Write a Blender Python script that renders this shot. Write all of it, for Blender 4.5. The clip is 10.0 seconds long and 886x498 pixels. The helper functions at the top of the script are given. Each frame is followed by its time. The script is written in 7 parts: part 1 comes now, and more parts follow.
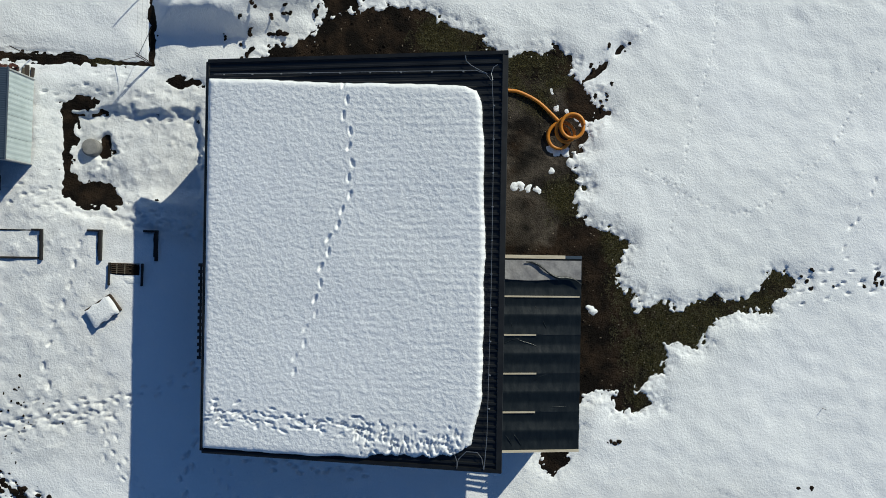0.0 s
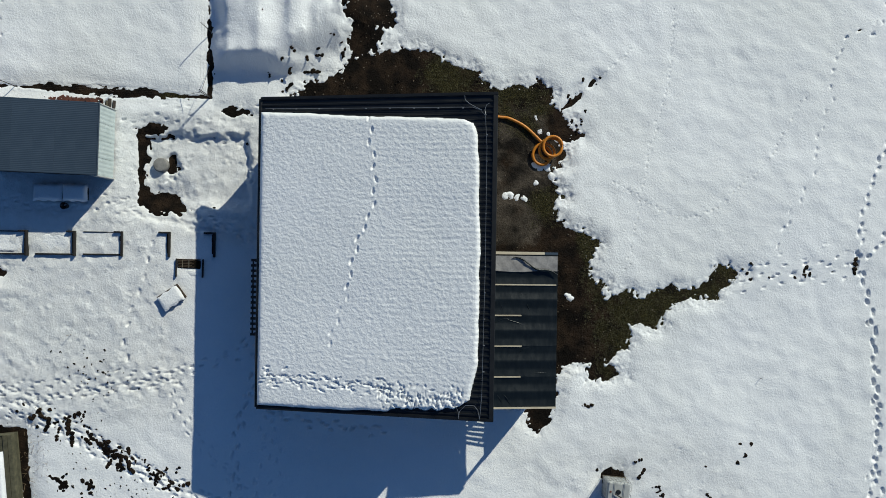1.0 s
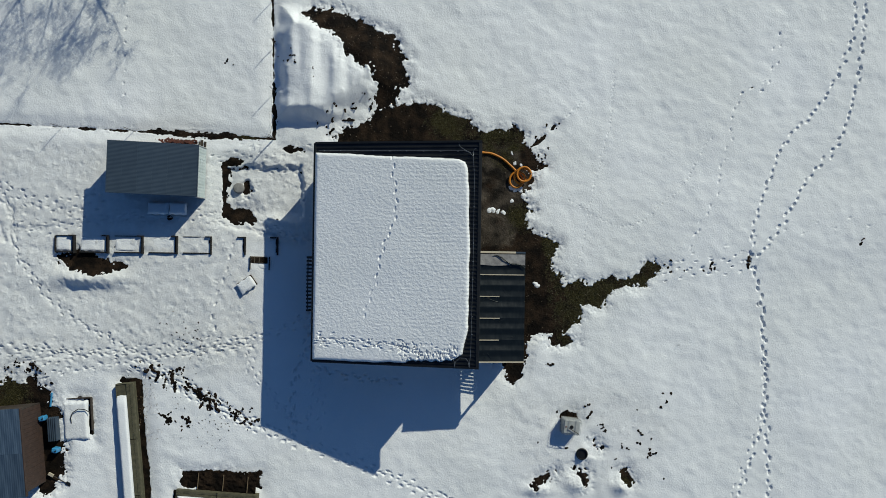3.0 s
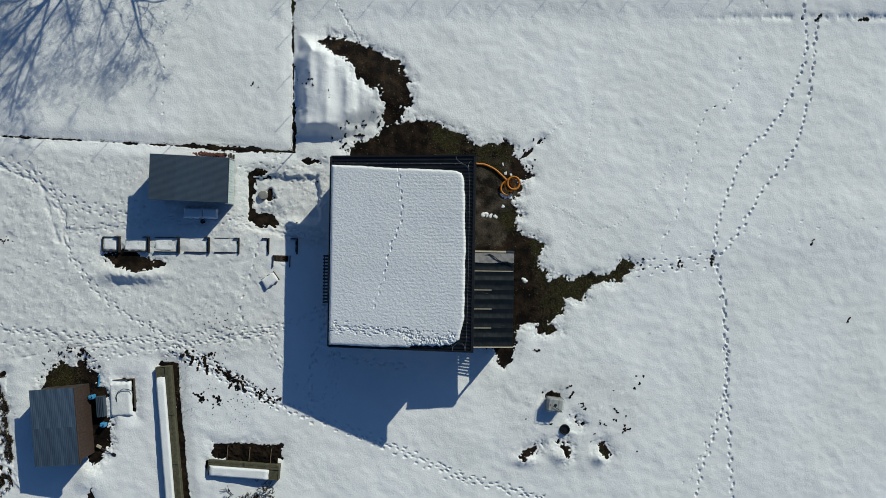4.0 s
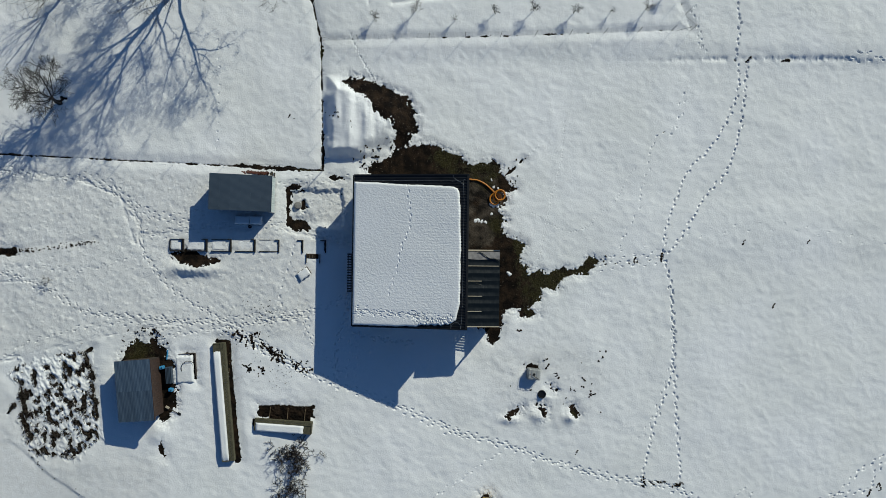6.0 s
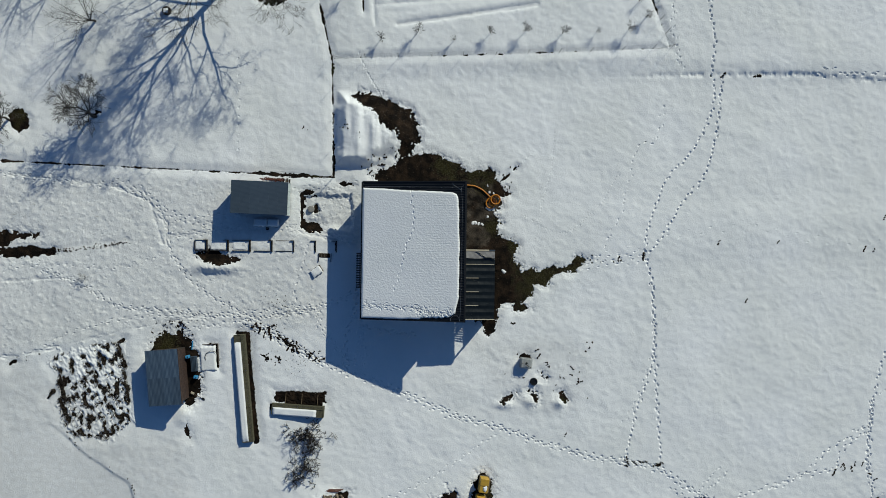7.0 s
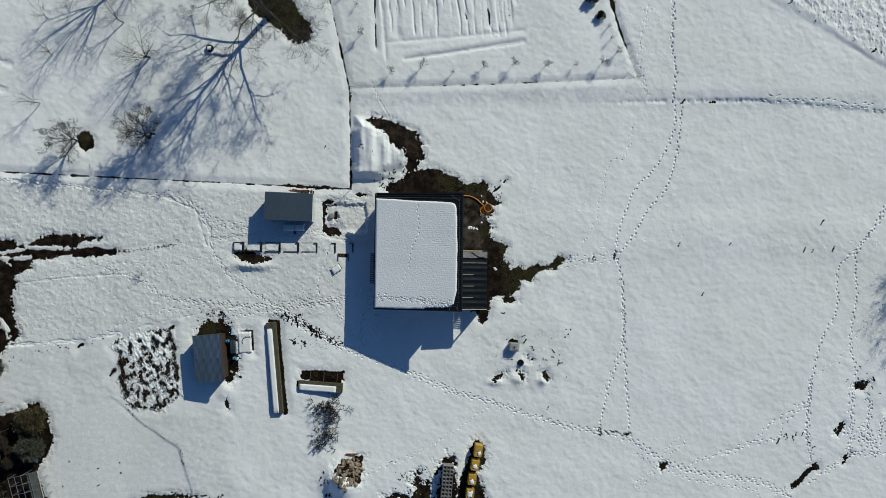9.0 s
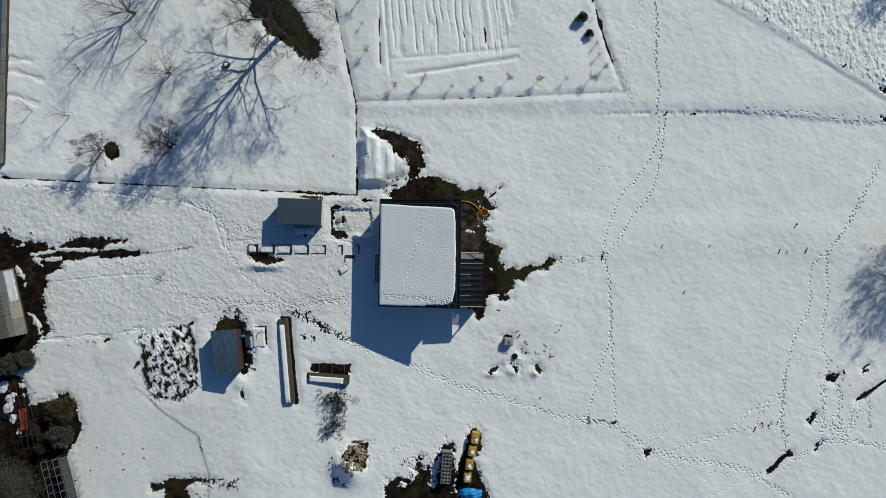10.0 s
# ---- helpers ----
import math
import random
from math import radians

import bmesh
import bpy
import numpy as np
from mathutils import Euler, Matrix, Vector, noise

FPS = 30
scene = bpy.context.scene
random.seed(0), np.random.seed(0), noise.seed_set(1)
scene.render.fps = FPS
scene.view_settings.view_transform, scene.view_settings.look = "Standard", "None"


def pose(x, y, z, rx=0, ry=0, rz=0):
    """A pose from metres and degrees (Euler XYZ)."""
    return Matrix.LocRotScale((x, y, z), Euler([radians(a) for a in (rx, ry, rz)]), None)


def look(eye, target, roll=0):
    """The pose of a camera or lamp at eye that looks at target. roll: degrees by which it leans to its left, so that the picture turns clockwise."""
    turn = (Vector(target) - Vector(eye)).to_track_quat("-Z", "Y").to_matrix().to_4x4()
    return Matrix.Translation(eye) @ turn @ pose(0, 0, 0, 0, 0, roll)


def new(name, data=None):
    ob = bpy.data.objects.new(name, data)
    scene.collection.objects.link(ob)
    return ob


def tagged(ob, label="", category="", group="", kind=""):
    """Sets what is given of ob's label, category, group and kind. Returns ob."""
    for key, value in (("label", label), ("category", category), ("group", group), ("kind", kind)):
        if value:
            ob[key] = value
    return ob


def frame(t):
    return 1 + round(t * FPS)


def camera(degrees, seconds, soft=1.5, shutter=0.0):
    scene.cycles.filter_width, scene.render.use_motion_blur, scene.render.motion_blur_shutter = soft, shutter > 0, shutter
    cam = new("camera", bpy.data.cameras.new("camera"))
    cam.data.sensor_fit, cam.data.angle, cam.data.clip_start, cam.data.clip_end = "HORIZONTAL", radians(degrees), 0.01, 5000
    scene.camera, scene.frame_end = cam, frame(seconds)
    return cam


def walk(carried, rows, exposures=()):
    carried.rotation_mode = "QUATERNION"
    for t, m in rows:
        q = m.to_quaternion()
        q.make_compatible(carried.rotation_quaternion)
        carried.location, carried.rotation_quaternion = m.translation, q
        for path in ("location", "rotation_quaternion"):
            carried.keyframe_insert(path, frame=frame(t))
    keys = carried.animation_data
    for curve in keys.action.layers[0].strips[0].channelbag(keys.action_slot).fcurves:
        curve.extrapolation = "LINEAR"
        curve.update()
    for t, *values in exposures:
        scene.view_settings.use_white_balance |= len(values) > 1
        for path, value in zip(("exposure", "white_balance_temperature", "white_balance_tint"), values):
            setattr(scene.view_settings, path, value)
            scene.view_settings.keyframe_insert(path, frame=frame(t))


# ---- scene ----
cam = camera(62.0, 10.0, soft=0.76)
# seconds, x, y, height, tilt, lean, turn: a climb straight up over the house
PATH = [
    (0.0, 0.000, 0.000, 29.834, 0.044, -0.032, 0.000),
    (0.5, -0.131, -0.076, 33.080, -0.019, 0.095, -0.044),
    (1.0, -0.088, -0.052, 36.447, -0.026, 0.142, -0.091),
    (1.5, -0.057, -0.059, 39.691, -0.044, 0.152, -0.089),
    (2.0, -0.048, -0.064, 43.074, -0.030, 0.105, -0.077),
    (2.5, -0.102, -0.061, 46.394, 0.013, 0.085, -0.058),
    (4.0, -0.223, -0.176, 56.542, 0.115, -0.050, -0.069),
    (4.5, -0.207, -0.178, 59.878, 0.132, -0.117, -0.116),
    (5.0, -0.256, -0.171, 63.291, 0.115, -0.110, -0.162),
    (5.5, -0.286, -0.174, 66.604, 0.074, -0.096, -0.161),
    (7.0, -0.287, -0.136, 76.573, 0.004, -0.054, -0.184),
    (7.5, -0.307, -0.103, 79.846, -0.024, -0.027, -0.188),
    (8.0, -0.317, -0.030, 83.234, -0.040, -0.033, -0.194),
    (8.5, -0.298, 0.066, 86.613, -0.045, -0.053, -0.195),
    (9.0, -0.294, 0.132, 90.071, -0.097, -0.010, -0.161),
    (9.5, -0.241, 0.213, 93.501, -0.105, -0.013, -0.140),
    (10.0, -0.207, 0.319, 97.000, -0.066, 0.005, -0.162),
]
walk(cam, [(t, pose(*row)) for t, *row in PATH], exposures=[(0.0, -0.14, 5980, 9.6), (2.5, -0.35, 5970, 8.8), (4.5, -0.39, 5970, 8.5), (6.2, -0.42, 5980, 8.4), (8.0, -0.42, 6000, 8.4), (10.0, -0.40, 6020, 8.4)])

# ---- light: a low clear sun behind a blue winter sky ----
SUN_AZ, SUN_EL = radians(49.95), radians(29.05)
TO_SUN = Vector((math.cos(SUN_EL) * math.cos(SUN_AZ), math.cos(SUN_EL) * math.sin(SUN_AZ), math.sin(SUN_EL)))
world = bpy.data.worlds.new("winter_sky")
scene.world = world
world.use_nodes = True
sky = world.node_tree.nodes.new("ShaderNodeTexSky")
sky.sky_type, sky.sun_disc = "NISHITA", False
sky.sun_elevation, sky.sun_rotation = SUN_EL, math.pi / 2 - SUN_AZ
sky.air_density, sky.dust_density, sky.ozone_density = 1.0, 0.6, 1.5
back = world.node_tree.nodes["Background"]
back.inputs["Strength"].default_value = 0.056
deep = world.node_tree.nodes.new("ShaderNodeMix")
deep.data_type, deep.blend_type = "RGBA", "MULTIPLY"
deep.inputs["Factor"].default_value, deep.inputs["B"].default_value = 1.0, (0.60, 0.90, 1.22, 1)
world.node_tree.links.new(sky.outputs["Color"], deep.inputs["A"])
world.node_tree.links.new(deep.outputs["Result"], back.inputs["Color"])
sun_data = bpy.data.lights.new("sun", "SUN")
sun_data.energy, sun_data.angle, sun_data.color = 4.3, radians(0.53), (1.0, 0.942, 0.735)
sun = new("sun", sun_data)
sun.matrix_basis = look(TO_SUN * 120, (0, 0, 0))


# ---- materials ----
def material(name, color, second=None, rough=0.7, metal=0.0, scale=3.0, fine=40.0, bump=0.1, distance=0.02,
             stretch=(1, 1, 1), amount=0.5, per_piece=0.0, coat=0.0):
    """A surface with two colours mixed by stains at one scale and grain at a finer one, with fine relief."""
    mat = bpy.data.materials.new(name)
    mat.use_nodes = True
    nt = mat.node_tree
    n, link = nt.nodes, nt.links.new
    bsdf = n["Principled BSDF"]
    bsdf.inputs["Metallic"].default_value = metal
    bsdf.inputs["Coat Weight"].default_value = coat
    coord = n.new("ShaderNodeTexCoord")
    mapping = n.new("ShaderNodeMapping")
    mapping.inputs["Scale"].default_value = stretch
    link(coord.outputs["Object"], mapping.inputs["Vector"])
    stain = n.new("ShaderNodeTexNoise")
    stain.inputs["Scale"].default_value, stain.inputs["Detail"].default_value = scale, 5.0
    grain = n.new("ShaderNodeTexNoise")
    grain.inputs["Scale"].default_value, grain.inputs["Detail"].default_value = fine, 3.0
    for node in (stain, grain):
        link(mapping.outputs["Vector"], node.inputs["Vector"])
    blend = n.new("ShaderNodeMath")
    blend.operation = "MULTIPLY_ADD"
    link(grain.outputs["Fac"], blend.inputs[0])
    blend.inputs[1].default_value = 0.45
    link(stain.outputs["Fac"], blend.inputs[2])
    ramp = n.new("ShaderNodeMapRange")
    ramp.inputs["From Min"].default_value = 0.72 - amount * 0.4
    ramp.inputs["From Max"].default_value = 0.72 + amount * 0.4
    link(blend.outputs[0], ramp.inputs["Value"])
    mix = n.new("ShaderNodeMix")
    mix.data_type = "RGBA"
    second = second or tuple(c * 0.6 for c in color)
    mix.inputs["A"].default_value, mix.inputs["B"].default_value = (*color, 1), (*second, 1)
    link(ramp.outputs["Result"], mix.inputs["Factor"])
    out = mix.outputs["Result"]
    if per_piece:
        info = n.new("ShaderNodeObjectInfo")
        vary = n.new("ShaderNodeHueSaturation")
        span = n.new("ShaderNodeMapRange")
        span.inputs["To Min"].default_value, span.inputs["To Max"].default_value = 1 - per_piece, 1 + per_piece
        link(info.outputs["Random"], span.inputs["Value"])
        link(span.outputs["Result"], vary.inputs["Value"])
        link(out, vary.inputs["Color"])
        out = vary.outputs["Color"]
    link(out, bsdf.inputs["Base Color"])
    gloss = n.new("ShaderNodeMapRange")
    gloss.inputs["To Min"].default_value, gloss.inputs["To Max"].default_value = max(rough - 0.12, 0.05), min(rough + 0.12, 1)
    link(stain.outputs["Fac"], gloss.inputs["Value"])
    link(gloss.outputs["Result"], bsdf.inputs["Roughness"])
    relief = n.new("ShaderNodeBump")
    relief.inputs["Strength"].default_value, relief.inputs["Distance"].default_value = bump, distance
    link(blend.outputs[0], relief.inputs["Height"])
    link(relief.outputs["Normal"], bsdf.inputs["Normal"])
    return mat


def snow_material(name, lump, grain_size, strength, weights=(0.6, 0.5, 0.30), clean=0.0):
    """Old snow: near white, faintly dirty, with melt dimples at three sizes."""
    mat = bpy.data.materials.new(name)
    mat.use_nodes = True
    nt = mat.node_tree
    n, link = nt.nodes, nt.links.new
    bsdf = n["Principled BSDF"]
    coord = n.new("ShaderNodeTexCoord")
    sizes = []
    for s in (lump, lump * 3.7, grain_size):
        tex = n.new("ShaderNodeTexNoise")
        tex.inputs["Scale"].default_value, tex.inputs["Detail"].default_value = s, 5.0
        link(coord.outputs["Object"], tex.inputs["Vector"])
        sizes.append(tex)
    total = None
    for tex, k in zip(sizes, weights):
        node = n.new("ShaderNodeMath")
        node.operation = "MULTIPLY_ADD"
        link(tex.outputs["Fac"], node.inputs[0])
        node.inputs[1].default_value = k
        if total:
            link(total.outputs[0], node.inputs[2])
        else:
            node.inputs[2].default_value = 0.0
        total = node
    relief = n.new("ShaderNodeBump")
    relief.inputs["Strength"].default_value, relief.inputs["Distance"].default_value = strength, 0.06
    link(total.outputs[0], relief.inputs["Height"])
    link(relief.outputs["Normal"], bsdf.inputs["Normal"])
    dirt = n.new("ShaderNodeTexNoise")
    dirt.inputs["Scale"].default_value, dirt.inputs["Detail"].default_value = 0.12, 6.0
    link(coord.outputs["Object"], dirt.inputs["Vector"])
    span = n.new("ShaderNodeMapRange")
    span.inputs["From Min"].default_value, span.inputs["From Max"].default_value = 0.35, 0.7
    link(dirt.outputs["Fac"], span.inputs["Value"])
    mix = n.new("ShaderNodeMix")
    mix.data_type = "RGBA"
    mix.inputs["A"].default_value, mix.inputs["B"].default_value = (0.86 + clean, 0.87 + clean, 0.88 + clean, 1), (0.80 + clean, 0.81 + clean, 0.80 + clean, 1)
    link(span.outputs["Result"], mix.inputs["Factor"])
    # this attribute mixes the snow colour towards grey
    worn = n.new("ShaderNodeAttribute")
    worn.attribute_name = "trodden"
    blotch = n.new("ShaderNodeMath")
    blotch.operation = "MULTIPLY"
    link(worn.outputs["Fac"], blotch.inputs[0])
    link(sizes[0].outputs["Fac"], blotch.inputs[1])
    grey = n.new("ShaderNodeMix")
    grey.data_type = "RGBA"
    grey.inputs["B"].default_value = (0.60, 0.595, 0.58, 1)
    link(blotch.outputs[0], grey.inputs["Factor"])
    link(mix.outputs["Result"], grey.inputs["A"])
    link(grey.outputs["Result"], bsdf.inputs["Base Color"])
    bsdf.inputs["Roughness"].default_value = 0.65
    bsdf.inputs["Specular IOR Level"].default_value = 0.25
    return mat


def earth_material():
    """Bare ground: wet brown soil, trodden grey gravel and matted winter grass, told apart by two attributes."""
    mat = bpy.data.materials.new("bare_earth")
    mat.use_nodes = True
    nt = mat.node_tree
    n, link = nt.nodes, nt.links.new
    bsdf = n["Principled BSDF"]
    coord = n.new("ShaderNodeTexCoord")

    def noise_node(scale, detail=5.0):
        tex = n.new("ShaderNodeTexNoise")
        tex.inputs["Scale"].default_value, tex.inputs["Detail"].default_value = scale, detail
        link(coord.outputs["Object"], tex.inputs["Vector"])
        return tex

    def two(a, b, tex, lo=0.35, hi=0.65):
        span = n.new("ShaderNodeMapRange")
        span.inputs["From Min"].default_value, span.inputs["From Max"].default_value = lo, hi
        link(tex.outputs["Fac"], span.inputs["Value"])
        mix = n.new("ShaderNodeMix")
        mix.data_type = "RGBA"
        mix.inputs["A"].default_value, mix.inputs["B"].default_value = (*a, 1), (*b, 1)
        link(span.outputs["Result"], mix.inputs["Factor"])
        return mix

    fine, mid, coarse, stain = noise_node(22.0), noise_node(5.0), noise_node(0.8), noise_node(1.3, 12.0)
    soil = two((0.005, 0.0034, 0.0022), (0.037, 0.023, 0.0135), stain, 0.42, 0.76)
    grass = two((0.007, 0.007, 0.003), (0.068, 0.058, 0.018), fine, 0.40, 0.74)
    gravel = two((0.012, 0.010, 0.008), (0.098, 0.080, 0.062), stain, 0.40, 0.74)
    last = soil.outputs["Result"]
    for name, layer in (("gravel", gravel), ("grass", grass)):
        attr = n.new("ShaderNodeAttribute")
        attr.attribute_name = name
        add = n.new("ShaderNodeMath")
        add.operation = "ADD"
        link(attr.outputs["Fac"], add.inputs[0])
        half = n.new("ShaderNodeMath")
        half.operation = "MULTIPLY_ADD"
        link(coarse.outputs["Fac"], half.inputs[0])
        half.inputs[1].default_value, half.inputs[2].default_value = 2.4, -1.42
        link(half.outputs[0], add.inputs[1])
        span = n.new("ShaderNodeMapRange")
        span.inputs["From Min"].default_value, span.inputs["From Max"].default_value = 0.3, 0.7
        link(add.outputs[0], span.inputs["Value"])
        mix = n.new("ShaderNodeMix")
        mix.data_type = "RGBA"
        link(span.outputs["Result"], mix.inputs["Factor"])
        link(last, mix.inputs["A"])
        link(layer.outputs["Result"], mix.inputs["B"])
        last = mix.outputs["Result"]
    link(last, bsdf.inputs["Base Color"])
    bsdf.inputs["Roughness"].default_value = 0.85
    bsdf.inputs["Specular IOR Level"].default_value = 0.12
    total = n.new("ShaderNodeMath")
    total.operation = "MULTIPLY_ADD"
    link(mid.outputs["Fac"], total.inputs[0])
    total.inputs[1].default_value = 1.5
    link(fine.outputs["Fac"], total.inputs[2])
    relief = n.new("ShaderNodeBump")
    relief.inputs["Strength"].default_value, relief.inputs["Distance"].default_value = 0.9, 0.06
    link(total.outputs[0], relief.inputs["Height"])
    link(relief.outputs["Normal"], bsdf.inputs["Normal"])
    return mat


SNOW = snow_material("old_snow", 2.4, 19.0, 0.74, (0.42, 0.46, 0.34))
ROOF_SNOW = snow_material("roof_snow", 3.6, 40.0, 0.36, (0.2, 0.95, 0.25), 0.055)
EARTH = earth_material()
BLACK_SHEET = material("black_coated_steel", (0.0075, 0.0088, 0.010), (0.013, 0.0145, 0.016), rough=0.42, scale=1.5, bump=0.05, per_piece=0.1)
BLACK_TRIM = material("black_trim_steel", (0.005, 0.0055, 0.006), (0.009, 0.010, 0.011), rough=0.5, bump=0.04)
FILM = material("black_roofing_film", (0.006, 0.0085, 0.009), (0.010, 0.0135, 0.0145), rough=0.34, scale=2.5, fine=14, bump=0.35, distance=0.02, stretch=(3, 1, 1))
GREY_FILM = material("grey_plastic_sheet", (0.30, 0.29, 0.28), (0.20, 0.19, 0.19), rough=0.5, scale=3, fine=12, bump=0.5, distance=0.03)
PLASTER = material("grey_plaster", (0.38, 0.37, 0.35), (0.30, 0.29, 0.28), rough=0.9, scale=0.8)
FRESH_WOOD = material("fresh_pine", (0.55, 0.49, 0.38), (0.42, 0.36, 0.26), rough=0.7, scale=4, fine=60, stretch=(0.4, 4, 4), per_piece=0.15)
OLD_WOOD = material("weathered_wood", (0.20, 0.175, 0.13), (0.085, 0.072, 0.05), rough=0.85, scale=4, fine=50, stretch=(1, 1, 1), bump=0.3, per_piece=0.25)
DARK_WOOD = material("dark_wet_wood", (0.028, 0.020, 0.014), (0.055, 0.042, 0.032), rough=0.75, scale=6, fine=50, bump=0.3, per_piece=0.25)
BLACK_WOOD = material("black_wet_boards", (0.007, 0.006, 0.005), (0.015, 0.012, 0.010), rough=0.75, scale=6, fine=50, bump=0.3, per_piece=0.2)
GREEN_WOOD = material("mossy_boards", (0.105, 0.096, 0.055), (0.050, 0.048, 0.028), rough=0.85, scale=5, fine=45, bump=0.3, per_piece=0.2)
# blue of the reflected sky is put into the base colour of both sheets
GREY_SHEET = material("blue_grey_steel_sheet", (0.034, 0.053, 0.079), (0.043, 0.065, 0.094), rough=0.5, scale=1.2, bump=0.04, per_piece=0.06)
FIBRE_SHEET = material("worn_blue_grey_sheet", (0.040, 0.066, 0.105), (0.085, 0.125, 0.175), rough=0.6, scale=1.1, fine=30, bump=0.15, per_piece=0.18, stretch=(3, 0.5, 1), amount=0.35)
RUST_SHEET = material("rust_brown_sheet", (0.055, 0.030, 0.021), (0.032, 0.019, 0.014), rough=0.8, scale=3)
POLYCARB = material("pale_polycarbonate", (0.56, 0.63, 0.62), (0.44, 0.51, 0.50), rough=0.3, scale=2, bump=0.03)
PALE_SHEET = material("pale_worn_panel", (0.44, 0.42, 0.36), (0.30, 0.29, 0.25), rough=0.7, scale=1.5, bump=0.1, per_piece=0.12)
CLOUDED_PANE = material("clouded_grey_panel", (0.15, 0.16, 0.145), (0.08, 0.085, 0.075), rough=0.4, scale=2, bump=0.05)
WHITE_PLASTIC = material("white_tank_plastic", (0.46, 0.47, 0.46), (0.36, 0.37, 0.35), rough=0.45, scale=3)
GALVANISED = material("galvanised_steel", (0.42, 0.43, 0.44), (0.30, 0.31, 0.32), rough=0.45, metal=0.7, scale=8, bump=0.03)
BLUE_PLASTIC = material("blue_plastic", (0.06, 0.30, 0.55), (0.05, 0.22, 0.42), rough=0.4, scale=5, bump=0.03)
BLUE_TARP = material("blue_tarpaulin", (0.015, 0.24, 0.62), (0.015, 0.17, 0.45), rough=0.45, scale=4, fine=10, bump=0.5, distance=0.03)
ORANGE_HOSE = material("orange_conduit", (0.62, 0.23, 0.015), (0.50, 0.17, 0.012), rough=0.45, scale=6, bump=0.03)
ORANGE_PLASTIC = material("orange_plastic", (0.27, 0.06, 0.025), (0.19, 0.045, 0.02), rough=0.5, scale=4)
YELLOW_PAINT = material("yellow_painted_wood", (0.56, 0.34, 0.035), (0.42, 0.25, 0.03), rough=0.55, scale=5, bump=0.08, per_piece=0.12)
CONCRETE = material("grey_concrete", (0.27, 0.26, 0.24), (0.17, 0.165, 0.155), rough=0.9, scale=4, bump=0.2, per_piece=0.15)
STONE = material("pale_rubble", (0.34, 0.275, 0.20), (0.15, 0.115, 0.08), rough=0.9, scale=5, bump=0.3, per_piece=0.35)
RED_BRICK = material("red_brick", (0.16, 0.052, 0.034), (0.075, 0.035, 0.026), rough=0.9, scale=8, bump=0.2, per_piece=0.25)
BARK = material("grey_bark", (0.052, 0.045, 0.039), (0.028, 0.024, 0.020), rough=0.95, scale=5, fine=30, bump=0.4)
DARK_BARK = material("dark_shrub_bark", (0.016, 0.013, 0.011), (0.032, 0.024, 0.019), rough=0.95, scale=6)
KALE = material("frosted_dark_leaves", (0.040, 0.027, 0.017), (0.026, 0.021, 0.012), rough=0.85, scale=6)
NEEDLES = material("blue_green_needles", (0.080, 0.082, 0.060), (0.045, 0.048, 0.034), rough=0.8, scale=3)
OLIVE_LEAVES = material("bronze_evergreen", (0.085, 0.062, 0.022), (0.05, 0.045, 0.02), rough=0.8, scale=3)
GRASS_BLADES = material("winter_grass", (0.045, 0.046, 0.015), (0.085, 0.072, 0.032), rough=0.9, scale=6)
STRAW = material("dry_stalks", (0.22, 0.16, 0.09), (0.12, 0.085, 0.05), rough=0.9, scale=8)


